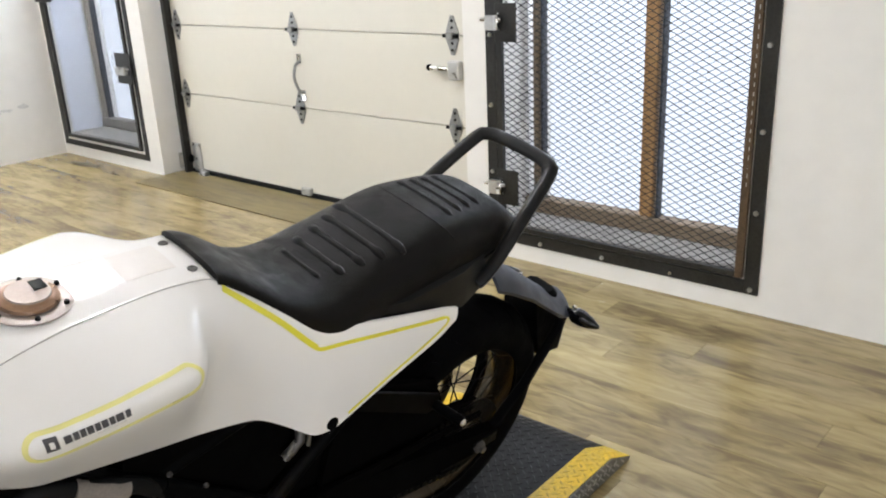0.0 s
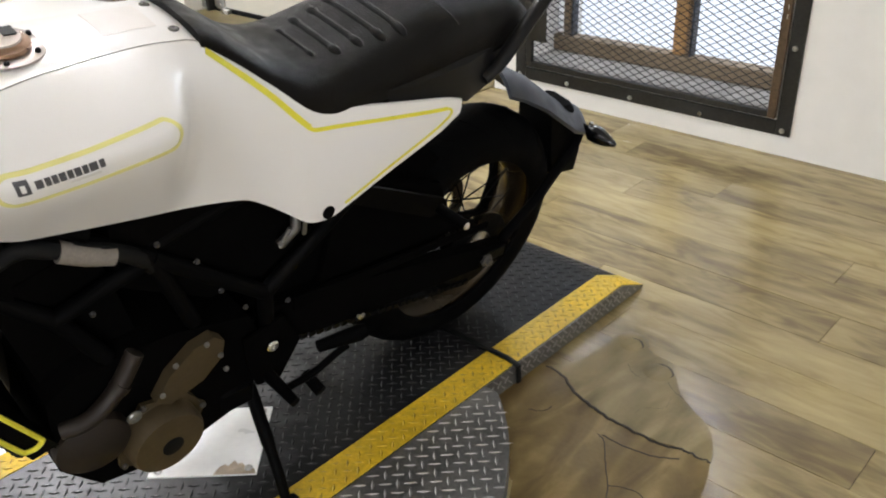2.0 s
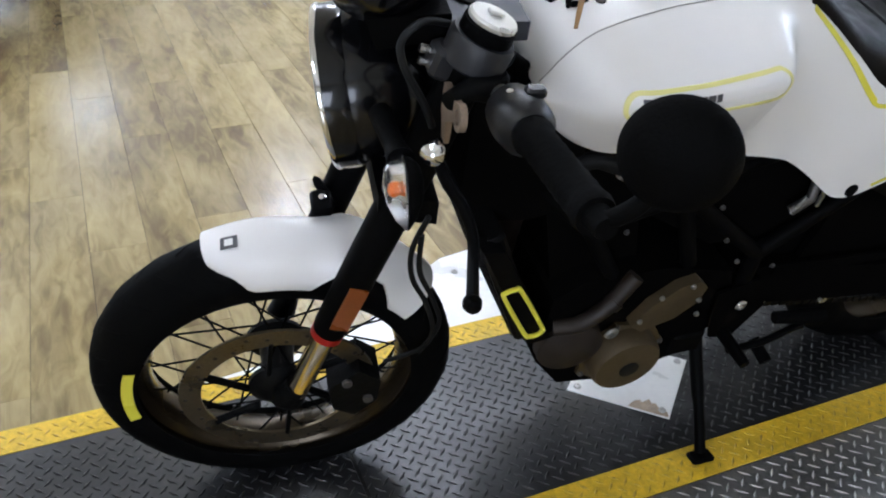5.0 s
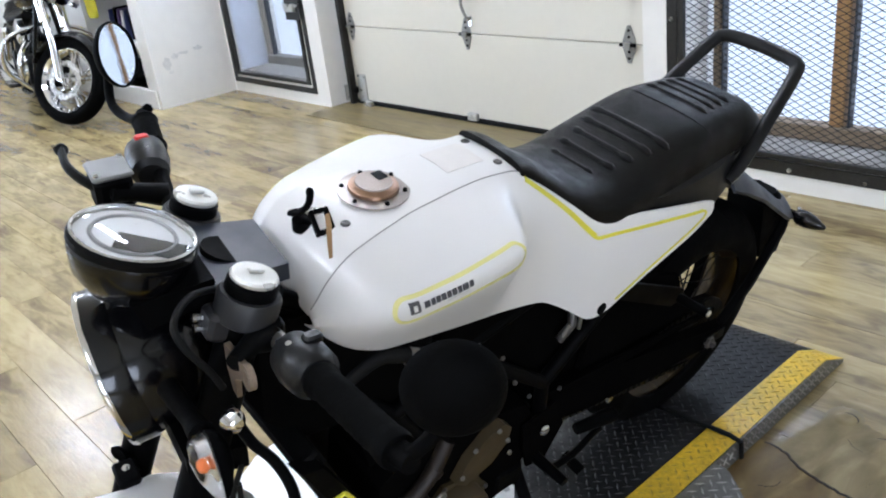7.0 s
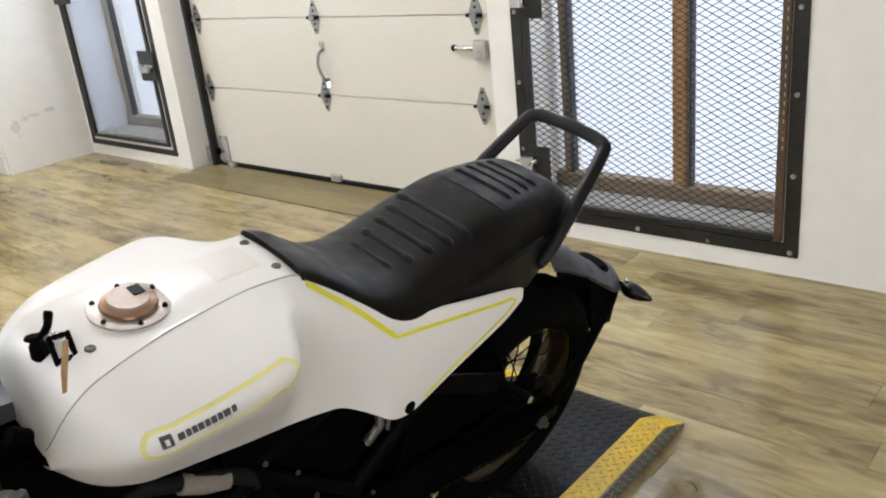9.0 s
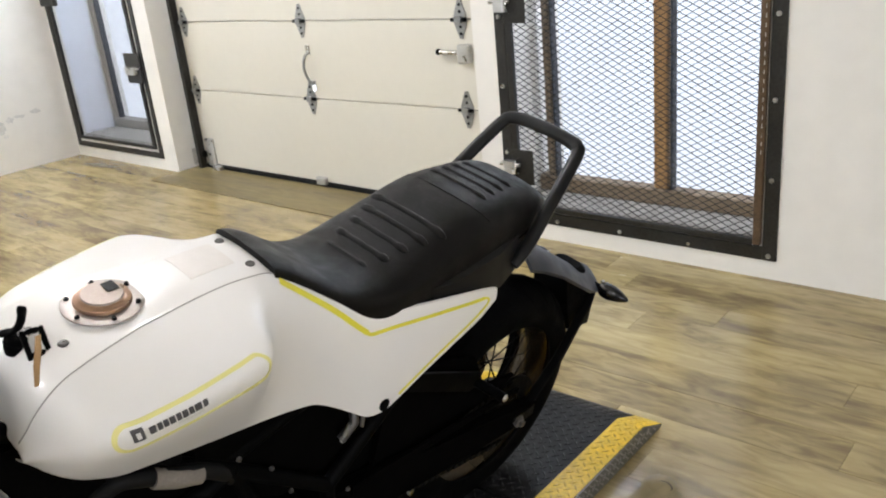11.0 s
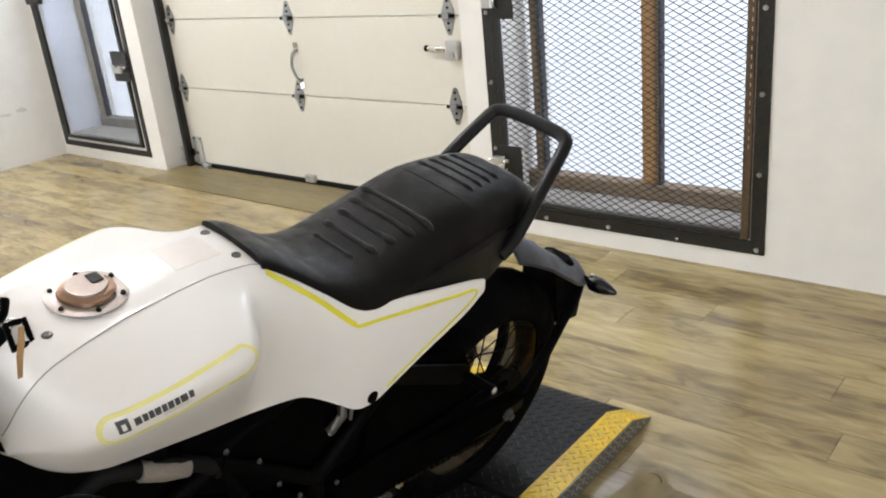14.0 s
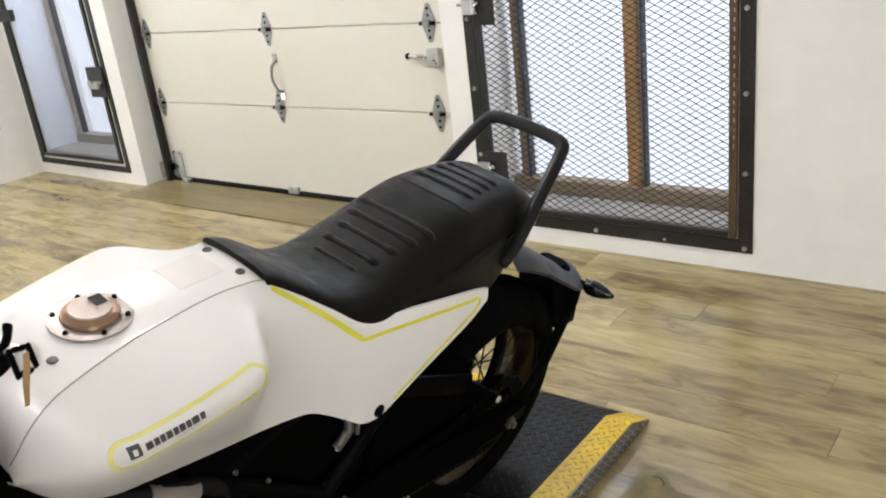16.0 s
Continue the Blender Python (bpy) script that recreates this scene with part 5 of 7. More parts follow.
fpart("lower_clamp", Shape().loft([[(-0.135, y, 0.735), (-0.215, y, 0.718), (-0.215, y, 0.680), (-0.135, y, 0.695)] for y in (0.118, 0.05, -0.05, -0.118)]), PLASTIC)
for sg in (1, -1):
    # pinch block on the outer face of each clamp, with two bolts
    blk = fpart("clamp_block", Shape().box((-0.026, -0.020, -0.030), (0.026, 0.020, 0.008), Matrix.Translation((-0.215, sg * 0.100, 0.928)) @ Matrix.Rotation(radians(-18), 4, "Y"), 0.006), CLAMPGREY, "grey alloy clamp block")
    for dz in (-0.018, -0.002):
        fpart("clamp_bolt", Shape().tube([(-0.190, sg * 0.092, 0.930 + dz), (-0.176, sg * 0.092, 0.934 + dz)], 0.0055, 8), ALLOY, "", blk)
eye = unsteer((-0.180, 0.190, 0.916))
br = fpart("lever_bracket", Shape().loft([[(eye[0] - 0.004, y, z + h), (eye[0] + 0.004, y, z + h), (eye[0] + 0.004, y, z - h), (eye[0] - 0.004, y, z - h)] for y, z, h in ((eye[1] - 0.070, eye[2] - 0.020, 0.020), (eye[1] - 0.045, eye[2] - 0.016, 0.022), (eye[1] - 0.018, eye[2] - 0.004, 0.014), (eye[1] - 0.010, eye[2], 0.012))]), BRACKET, "bronze lever bracket with a round eye")
fpart("eye", Shape().lathe([(0.016, -0.004), (0.016, 0.004), (0.009, 0.004), (0.009, -0.004)], eye, (1, 0, 0.05), 22, closed=True), BRACKET, "", br)
fpart("foot", Shape().loft([[(eye[0] - 0.004, eye[1] - 0.068 + d, eye[2] - 0.036), (eye[0] + 0.004, eye[1] - 0.068 + d, eye[2] - 0.036), (eye[0] + 0.002, eye[1] - 0.062 + d * 0.6, eye[2] - 0.070), (eye[0] - 0.004, eye[1] - 0.062 + d * 0.6, eye[2] - 0.070)] for d in (0.0, 0.026)]), BRACKET, "", br)
fpart("steering_stem", Shape().tube([AP + AX * -0.30, AP + AX * -0.02], 0.034, 16), FRAMEBLK)

# headlamp
HC, HA = V((-0.129, -0.005, 0.822)), V((0.969, -0.130, -0.210))
shell = fpart("headlamp", Shape().lathe([(0, -0.085), (0.04725, -0.08), (0.08033, -0.05), (0.09828, -0.01), (0.1021, 0.02), (0.09828, 0.03)], HC, HA, 40), GLOSSBLACK, "black round headlamp shell")
fpart("lamp_rim", Shape().lathe([(0.1021, 0.010), (0.1063, 0.018), (0.1063, 0.046), (0.09828, 0.047), (0.09733, 0.032), (0.09828, 0.010)], HC, HA, 44, closed=True), GLOSSBLACK, "black lamp rim", shell)
fpart("trim_ring", Shape().lathe([(0.1068, 0.041), (0.1079, 0.044), (0.1068, 0.048), (0.1002, 0.049), (0.1002, 0.0475), (0.1063, 0.0465)], HC, HA, 44, closed=True), CHROME, "thin bright trim ring", shell)
fpart("reflector_bowl", Shape().lathe([(0.09261, 0.033), (0.0756, 0.015), (0.0378, 0.0), (0, -0.004)], HC, HA, 36), CHROME, "", shell)
fpart("lens", Shape().lathe([(0.0945, 0.036), (0.06615, 0.042), (0.02835, 0.044), (0, 0.0445), (0, 0.0415), (0.02835, 0.041), (0.06615, 0.039), (0.09261, 0.034)], HC, HA, 36, closed=True), LENS, "clear lamp lens", shell).visible_shadow = False

# round instrument
IC, IA = V((-0.143, 0.006, 1.003)), V((-0.30, 0.0, 1.0))
dial = fpart("instrument", Shape().lathe([(0.0, -0.07), (0.045, -0.066), (0.066, -0.04), (0.074, -0.012), (0.0745, 0.0), (0.072, 0.004)], IC, IA, 40), GLOSSBLACK, "round instrument with a clear dome")
fpart("bezel", Shape().lathe([(0.0720, -0.004), (0.0755, -0.001), (0.0755, 0.006), (0.071, 0.010), (0.0685, 0.003)], IC, IA, 40, closed=True), DARKCAST, "black bezel", dial)
fpart("trim_ring", Shape().lathe([(0.0712, 0.0095), (0.0730, 0.0112), (0.0712, 0.0130), (0.0690, 0.0118)], IC, IA, 40, closed=True), ALLOY, "thin bright ring", dial)
# face whitened: the dome's bright reflection is put into its colour
fpart("dial_face", Shape().lathe([(0.0690, 0.0040), (0.05, 0.0060), (0.0, 0.0060)], IC, IA, 36), DIALWHITE, "dial face painted pale as the dome's reflection", dial)
fpart("inner_ring", Shape().lathe([(0.052, 0.0062), (0.050, 0.0088), (0.047, 0.0088), (0.046, 0.0062)], IC, IA, 36, closed=True), CAPGREY, "grey inner ring", dial)
fpart("display", Shape().box((-0.045, -0.021, 0.0068), (0.045, 0.018, 0.0092), Matrix.Translation(IC + V((-0.014, 0.034, -0.0048))) @ Matrix.Rotation(radians(-17), 4, "Y") @ Matrix.Rotation(radians(-26), 4, "Z"), 0.003), GLOSSBLACK, "black display window", dial)
fpart("glass", Shape().lathe([(0.070, 0.012), (0.064, 0.0165), (0.048, 0.0205), (0.02, 0.0225), (0.0, 0.0227), (0.0, 0.0207), (0.02, 0.0205), (0.047, 0.0185), (0.062, 0.0148), (0.068, 0.0105)], IC, IA, 36, closed=True), LENS, "clear dial glass", dial).visible_shadow = False
fpart("nose_cowl", Shape().loft([[(-0.115, y, 0.955), (-0.215, y, 0.962), (-0.22, y, 0.93), (-0.13, y, 0.915)] for y in (0.07, 0.0, -0.07)]), PLASTIC)

def half_leaf(prof, centre, axis, out, depth=1.0):
    """One half of a leaf-shaped lamp body: half-round sections along the axis, swelling towards out."""
    ax = V(axis) / np.linalg.norm(axis)
    o = V(out) - ax * (V(out) @ ax)
    o = o / np.linalg.norm(o)
    w = np.cross(ax, o)
    return Shape().loft([[V(centre) + h * ax + r * (depth * math.cos(t) * o + math.sin(t) * w) for t in np.linspace(-math.pi / 2, math.pi / 2, 13)] for r, h in prof])


# bars, controls
for sg in (1, -1):
    root, end = unsteer((-0.243, 0.10, 0.902)), unsteer((-0.216, 0.422, 0.982))
    if sg < 0:
        root, end = root * V((1, -1, 1)) + V((0.03, 0, 0)), end * V((1, -1, 1)) + V((-0.002, 0, -0.015))
    dr = (end - root) / np.linalg.norm(end - root)
    bar = fpart("handlebar", Shape().tube([root - dr * 0.02, root + dr * 0.20], 0.0112, 12), FRAMEBLK, "black clip-on bar")
    if sg > 0:
        fpart("bare_length", Shape().tube([root + dr * 0.045, root + dr * 0.092], 0.0116, 14), ALLOY, "bare alloy length of bar", bar)
    so = 0.0 if sg > 0 else 0.095
    g0, g1 = root + dr * (0.165 + so * 0.9), end
    rr = [0.020, 0.0230, 0.0200] + [0.0192 + 0.0010 * (i % 2) for i in range(14)] + [0.0215, 0.0195]
    fpart("grip", Shape().tube([g0 + (g1 - g0) * t for t in np.linspace(0, 1, len(rr))], rr, 16), RUBBER, "black rubber grip")
    fpart("bar_end", Shape().tube([g1, g1 + dr * 0.022], [0.014, 0.011], 14), PLASTIC)
    sw = fpart("switch_housing", Shape().tube([root + dr * (t + so) + V((so * 0.14, 0, 0)) for t in (0.09, 0.098, 0.125, 0.155, 0.165)], [0.020, 0.029, 0.033, 0.031, 0.022], 18), SWITCHBLK, "worn black switch housing")
    fpart("switch", Shape().box((-0.012, -0.008, 0.0), (0.010, 0.008, 0.012), Matrix.Translation(root + dr * (0.125 + so * 1.25) + V((-0.012 + so * 0.3, 0, 0.027 - so * 0.07))), 0.003), RED if sg < 0 else SWITCHBLK, "", sw)
    fpart("screw", Shape().lathe([(0.004, 0), (0.004, 0.003), (0, 0.003)], root + dr * (0.118 + so) + V((0.012, 0, 0.029)), (0.2, 0, 1), 10), CHROME, "", sw)
    perch = fpart("lever_perch", Shape().tube([root + dr * 0.045, root + dr * 0.05 + V((0.03, 0, 0.004)), root + dr * 0.075 + V((0.062, 0, 0.0))] if sg > 0 else [root + dr * 0.13, V((-0.20, -0.235, 0.93)), V((-0.165, -0.228, 0.938))], [0.018, 0.014, 0.011], 12), DARKCAST)
    lv = [unsteer(q) for q in ((-0.145, 0.205, 0.900), (-0.150, 0.243, 0.878), (-0.166, 0.264, 0.854), (-0.171, 0.290, 0.832), (-0.160, 0.325, 0.822), (-0.137, 0.381, 0.838))] if sg > 0 else [V((-0.17, -0.225, 0.940)), V((-0.142, -0.262, 0.948)), V((-0.126, -0.305, 0.957)), V((-0.128, -0.348, 0.965))]
    fpart("lever", Shape().tube(crom(lv, 6), 0.0062, 10, flat=1.5), FRAMEBLK if sg > 0 else DARKCAST, "black hand lever")
    fpart("lever_ball", Shape().lathe([(0, -0.010), (0.008, -0.007), (0.0105, 0), (0.008, 0.007), (0, 0.010)], lv[-1], dr, 14), FRAMEBLK)
    fpart("pinch_clamp", Shape().box((-0.018, -0.012, -0.016), (0.018, 0.012, 0.016), Matrix.Translation(root + dr * 0.03), 0.004), DARKCAST)
    for q in (0.01, -0.01):
        fpart("pinch_bolt", Shape().tube([root + dr * 0.03 + V((0.016 + 0.0, q, 0.0)), root + dr * 0.03 + V((0.030, q, 0.004))], 0.0055, 8), ALLOY)
    # indicators on stalks
    st, ib = unsteer((-0.118, 0.10, 0.862)), unsteer((-0.112, 0.203, 0.878))
    if sg < 0:
        st, ib = st * V((1, -1, 1)), ib * V((1, -1, 1))
    ia = (0.02, sg * 0.86, -0.45)
    it = fpart("indicator", Shape().tube([st, st + (ib - st) * 0.7, ib], [0.014, 0.012, 0.016], 12), PLASTIC, "clear indicator with an amber bulb")
    prof = [(0.012, 0.0), (0.0195, 0.010), (0.0225, 0.026), (0.0195, 0.048), (0.0115, 0.068), (0.002, 0.080)]
    fpart("lens", half_leaf(prof, ib, ia, (1, 0, 0.1)), LENS, "clear leaf-shaped lens", it, 60).visible_shadow = False
    fpart("back_shell", half_leaf([(r * 1.02, h) for r, h in prof], ib, ia, (-1, 0, -0.1)), PLASTIC, "black back shell", it, 60)
    fpart("bulb", Shape().lathe([(0.0, 0.026), (0.0045, 0.028), (0.0060, 0.034), (0.0045, 0.040), (0, 0.043)], ib + V((0.007, 0, 0)), ia, 14), AMBER, "amber bulb", it)
    fpart("reflector", half_leaf([(r * 0.86, h) for r, h in prof], ib + V((0.0005, 0, 0)), ia, (1, 0, 0.1), 0.12), ALLOY, "bright reflector", it)
fpart("chrome_pivot", Shape().lathe([(0, -0.014), (0.009, -0.011), (0.014, -0.002), (0.013, 0.007), (0.006, 0.013), (0, 0.014)], unsteer((-0.138, 0.229, 0.906)), (0.5, 1, 0.2), 18), CHROME, "chrome lever pivot cap")
res = fpart("brake_reservoir", Shape().box((-0.200, -0.285, 0.905), (-0.146, -0.225, 0.962), bevel=0.008), PLASTIC, "black brake fluid reservoir")
fpart("reservoir_cap", Shape().box((-0.202, -0.287, 0.962), (-0.144, -0.223, 0.969), bevel=0.003), CAPGREY, "grey reservoir cap", res)
for q in ((-0.195, -0.279), (-0.151, -0.231)):
    fpart("screw", Shape().lathe([(0.004, 0), (0.004, 0.003), (0, 0.003)], (q[0], q[1], 0.969), (0, 0, 1), 10), CHROME, "", res)


# bar-end mirrors
def mirror(centre, normal, r, stem, label):
    c, nrm = V(centre), V(normal) / np.linalg.norm(normal)
    sh = part("mirror", Shape().lathe([(0, -0.024), (r * 0.45, -0.021), (r * 0.8, -0.013), (r * 0.97, -0.003), (r, 0.003), (r * 0.97, 0.006), (r * 0.93, 0.006), (r * 0.93, 0.003)], c, nrm, 40), PLASTIC, bike, label)
    part("mirror_glass", Shape().lathe([(r * 0.93, 0.003), (r * 0.5, 0.0036), (0, 0.0038)], c, nrm, 40), MIRROR, sh, "silvered mirror glass")
    part("stem", Shape().tube(crom(stem, 7), 0.0085, 10), PLASTIC, sh)


mirror((-0.252, 0.450, 1.068), (-0.56, -0.71, -0.25), 0.049, [(-0.214, 0.430, 0.985), (-0.224, 0.438, 0.996), (-0.236, 0.444, 1.012), (-0.245, 0.446, 1.032)], "round black bar-end mirror")
mirror((-0.357, -0.60, 0.972), (-0.62, 0.74, 0.27), 0.058, [(-0.338, -0.432, 0.944), (-0.340, -0.52, 0.885), (-0.335, -0.60, 0.88), (-0.345, -0.625, 0.93), (-0.352, -0.618, 0.965)], "round bar-end mirror with bluish glass")

# front mudguard
rings = []
for t in np.linspace(72, 141, 24):
    a = radians(t)
    R0 = 0.304
    w = 0.060 * (0.5 + 0.5 * math.sin(min(1, (t - 72) / 14) * math.pi / 2))
    skirt_h = 0.056 * max(0.0, 1 - max(0, t - 102) / 10) * math.sin(min(1, (t - 70) / 15) * math.pi / 2) + 0.052 * min(1, max(0, t - 120) / 12)
    drop = max(0.010, skirt_h)
    pts = []
    for q in np.linspace(-1, 1, 13):
        y = w * math.sin(q * math.pi / 2)
        rr = R0 + 0.012 - (1 - math.cos(q * math.pi / 2)) * (0.012 + drop)
        pts.append((rr * math.cos(a), y, 0.293 + rr * math.sin(a)))
    rings.append(pts + [(x * 0.988, y * 0.95, 0.293 + (z - 0.293) * 0.985) for x, y, z in pts[::-1]])
def gpart(name, shape, mat, label="", parent=None, sharp=38):
    return part(name, shape.moved(roll_steer), mat, parent or bike, label, sharp)


guard = gpart("front_mudguard", Shape().loft(rings), WHITE, "short gloss white front mudguard", None, 55)
gpart("emblem", Shape().plate([(-0.012, -0.011), (0.012, -0.011), (0.012, 0.011), (-0.012, 0.011)], (0.97, 0, -0.22), (0.0, 1, 0.0), (0.058, 0.018, 0.6015), 0.0012), INK, "charcoal emblem", guard)
gpart("emblem_core", Shape().plate([(-0.006, -0.006), (0.006, -0.006), (0.006, 0.006), (-0.006, 0.006)], (0.97, 0, -0.22), (0.0, 1, 0.0), (0.0582, 0.018, 0.6022), 0.0012), WHITE, "", guard)
gpart("mudguard_stay", Shape().box((-0.092, -0.068, 0.600), (-0.060, -0.022, 0.616), bevel=0.004), PLASTIC, "black mudguard stay")
gpart("stay_bolt", Shape().lathe([(0.006, 0), (0.006, 0.005), (0, 0.006)], (-0.077, -0.045, 0.616), (0, 0, 1), 10), CHROME)
fpart("mudguard_arm", Shape().tube([(-0.10, -0.085, 0.55), (-0.08, -0.082, 0.59), (-0.075, -0.06, 0.61)], 0.014, 8, flat=0.5), PLASTIC)
cal = fpart("brake_caliper", Shape().loft([[(-0.075, y, 0.32), (-0.125, y, 0.36), (-0.16, y, 0.33), (-0.155, y, 0.28), (-0.12, y, 0.245), (-0.085, y, 0.265)] for y in (0.035, 0.05, 0.095, 0.105)]), DARKCAST, "dark brake caliper")
for q in ((-0.105, 0.335), (-0.14, 0.29)):
    fpart("caliper_bolt", Shape().lathe([(0.008, 0), (0.008, 0.006), (0, 0.006)], (q[0], 0.105, q[1]), (0, 1, 0), 10), SCREWGREY, "", cal)
for pts in ([(-0.172, 0.16, 0.739), (-0.159, 0.15, 0.671), (-0.169, 0.14, 0.601), (-0.199, 0.13, 0.529), (-0.221, 0.12, 0.447), (-0.21, 0.11, 0.391), (-0.15, 0.11, 0.375)], [(-0.166, 0.16, 0.708), (-0.174, 0.15, 0.626), (-0.207, 0.132, 0.540), (-0.230, 0.12, 0.459), (-0.21, 0.105, 0.375)]):
    part("brake_hose", Shape().tube(crom(pts, 7), 0.0040, 8), SEAL, bike, "black brake hose")
part("cable", Shape().tube(crom([(-0.218, 0.070, 0.950), (-0.166, 0.090, 0.974), (-0.130, 0.120, 0.972), (-0.129, 0.140, 0.951), (-0.150, 0.150, 0.912), (-0.165, 0.150, 0.875)], 8), 0.0044, 10), SEAL, bike)

# radiator and its lime guard
rad = part("radiator", Shape().box((-0.02, -0.13, -0.14), (0.02, 0.13, 0.13), Matrix.Translation((-0.335, 0, 0.52)) @ Matrix.Rotation(radians(22), 4, "Y"), 0.006), DARKCAST, bike, "black radiator")
for k in range(18):
    part("fin", Shape().box((0.0205, -0.12, -0.13 + k * 0.0145), (0.0225, 0.12, -0.127 + k * 0.0145), Matrix.Translation((-0.335, 0, 0.52)) @ Matrix.Rotation(radians(22), 4, "Y")), FRAMEBLK, rad)
for sg in (1, -1):
    gd = [(-0.320, 0.526), (-0.334, 0.530), (-0.346, 0.522), (-0.398, 0.426), (-0.402, 0.413), (-0.393, 0.404), (-0.380, 0.405), (-0.371, 0.414), (-0.320, 0.512)]
    sh = part("radiator_shroud", Shape().loft([[(-0.258, sg * 0.118, 0.642), (-0.300, sg * 0.118, 0.637), (-0.420, sg * 0.118, 0.402), (-0.378, sg * 0.118, 0.388)], [(-0.268, sg * 0.145, 0.635), (-0.300, sg * 0.148, 0.632), (-0.420, sg * 0.148, 0.404), (-0.382, sg * 0.145, 0.393)]]), PLASTIC, bike)
    part("shroud_outline", Shape().tube([(p[0] + 0.004, sg * 0.149, p[1] + 0.017) for p in crom([(a, b, 0) for a, b in gd], 4, True)], 0.0040, 6, closed=True), LIME, sh, "lime outline on the radiator shroud")

# engine
part("engine_block", Shape().loft([[(-0.42, y, 0.47), (-0.47, y, 0.50), (-0.62, y, 0.50), (-0.76, y, 0.46), (-0.80, y, 0.36), (-0.74, y, 0.24), (-0.60, y, 0.20), (-0.48, y, 0.225), (-0.42, y, 0.31)] for y in (0.125, 0.09, -0.09, -0.125)]), SOOT, bike, "dark cast engine block")
part("cylinder", Shape().loft([[(-0.43 + d, y, 0.47), (-0.58 + d, y, 0.50), (-0.53 + d, y, 0.70), (-0.38 + d, y, 0.67)] for y, d in ((0.085, 0), (0.07, 0.0), (-0.07, 0.0), (-0.085, 0))]), SOOT, bike)
part("head_cover", Shape().box((-0.075, -0.09, -0.03), (0.075, 0.09, 0.035), Matrix.Translation((-0.45, 0, 0.70)) @ Matrix.Rotation(radians(14), 4, "Y"), 0.014), SOOT, bike)
flange = []
for q in np.linspace(0, 2 * math.pi, 56, endpoint=False):
    r = 0.077 + 0.010 * max(0.0, math.cos(7 * (q - radians(20)))) ** 3
    flange.append((-0.583 + r * math.cos(q), 0.298 + r * math.sin(q)))
part("cover_flange", Shape().plate(flange, (1, 0, 0), (0, 0, 1), (0, 0.126, 0), -0.008), BRONZE, bike, "bronze flange with screw bosses")
st = part("generator_cover", Shape().lathe([(0.074, 0.0), (0.075, 0.006), (0.066, 0.010), (0.065, 0.036), (0.061, 0.044), (0.030, 0.046), (0.0, 0.046)], (-0.583, 0.125, 0.298), (0, 1, 0), 36), BRONZE, bike, "bronze generator cover")
part("inspection_plug", Shape().lathe([(0.019, 0.0455), (0.019, 0.0472), (0.017, 0.0476), (0.0, 0.0476)], (-0.586, 0.125, 0.292), (0, 1, 0), 22), SEAL, st, "black inspection plug")
for k in range(7):
    a = radians(20 + 51 * k)
    bolt(st, (-0.583 + 0.080 * math.cos(a), 0.134, 0.298 + 0.080 * math.sin(a)), (0, 1, 0), 0.0055, SCREWGREY)
part("sprocket_cover", Shape().plate([(-0.575, 0.385), (-0.60, 0.365), (-0.66, 0.385), (-0.695, 0.42), (-0.70, 0.455), (-0.68, 0.475), (-0.645, 0.468), (-0.60, 0.43)], (1, 0, 0), (0, 0, 1), (0, 0.126, 0), -0.020), BRONZE, bike, "bronze sprocket cover")
for q in ((-0.585, 0.40), (-0.69, 0.43), (-0.665, 0.47), (-0.70, 0.39), (-0.61, 0.455)):
    bolt(bike, (q[0], 0.148, q[1]), (0, 1, 0), 0.0048, HINGEGREY)
part("clutch_cover", Shape().lathe([(0.095, 0.0), (0.092, 0.03), (0.07, 0.045), (0, 0.048)], (-0.64, -0.125, 0.34), (0, -1, 0), 30), BRONZE, bike)
part("oil_pipe", Shape().tube(crom([(-0.432, 0.128, 0.405), (-0.47, 0.14, 0.415), (-0.515, 0.14, 0.45), (-0.555, 0.132, 0.505)], 6), 0.0145, 12), HEAT, bike, "bronze coolant pipe")
part("hose_clip", Shape().tube([(-0.518, 0.14, 0.452), (-0.527, 0.14, 0.462)], 0.0165, 14), HEAT, bike)
part("front_case", Shape().lathe([(0.06, 0.0), (0.058, 0.02), (0.04, 0.03), (0, 0.032)], (-0.475, 0.118, 0.345), (0.1, 1, 0), 26), HEAT, bike, "dark bronze front case")
bolt(bike, (-0.535, 0.150, 0.385), (0, 1, 0), 0.013, HINGEGREY)
part("exhaust_header", Shape().tube(crom([(-0.43, -0.03, 0.60), (-0.405, -0.04, 0.50), (-0.43, -0.06, 0.36), (-0.49, -0.08, 0.21), (-0.65, -0.09, 0.165), (-0.85, -0.11, 0.19)], 7), 0.021, 14), HEAT, bike, "heat-tinted exhaust header")
part("silencer", Shape().lathe([(0.03, 0), (0.055, 0.03), (0.058, 0.22), (0.045, 0.28), (0.0, 0.285)], (-0.84, -0.15, 0.20), (-1, -0.05, 0.35), 26), PLASTIC, bike, "black silencer")

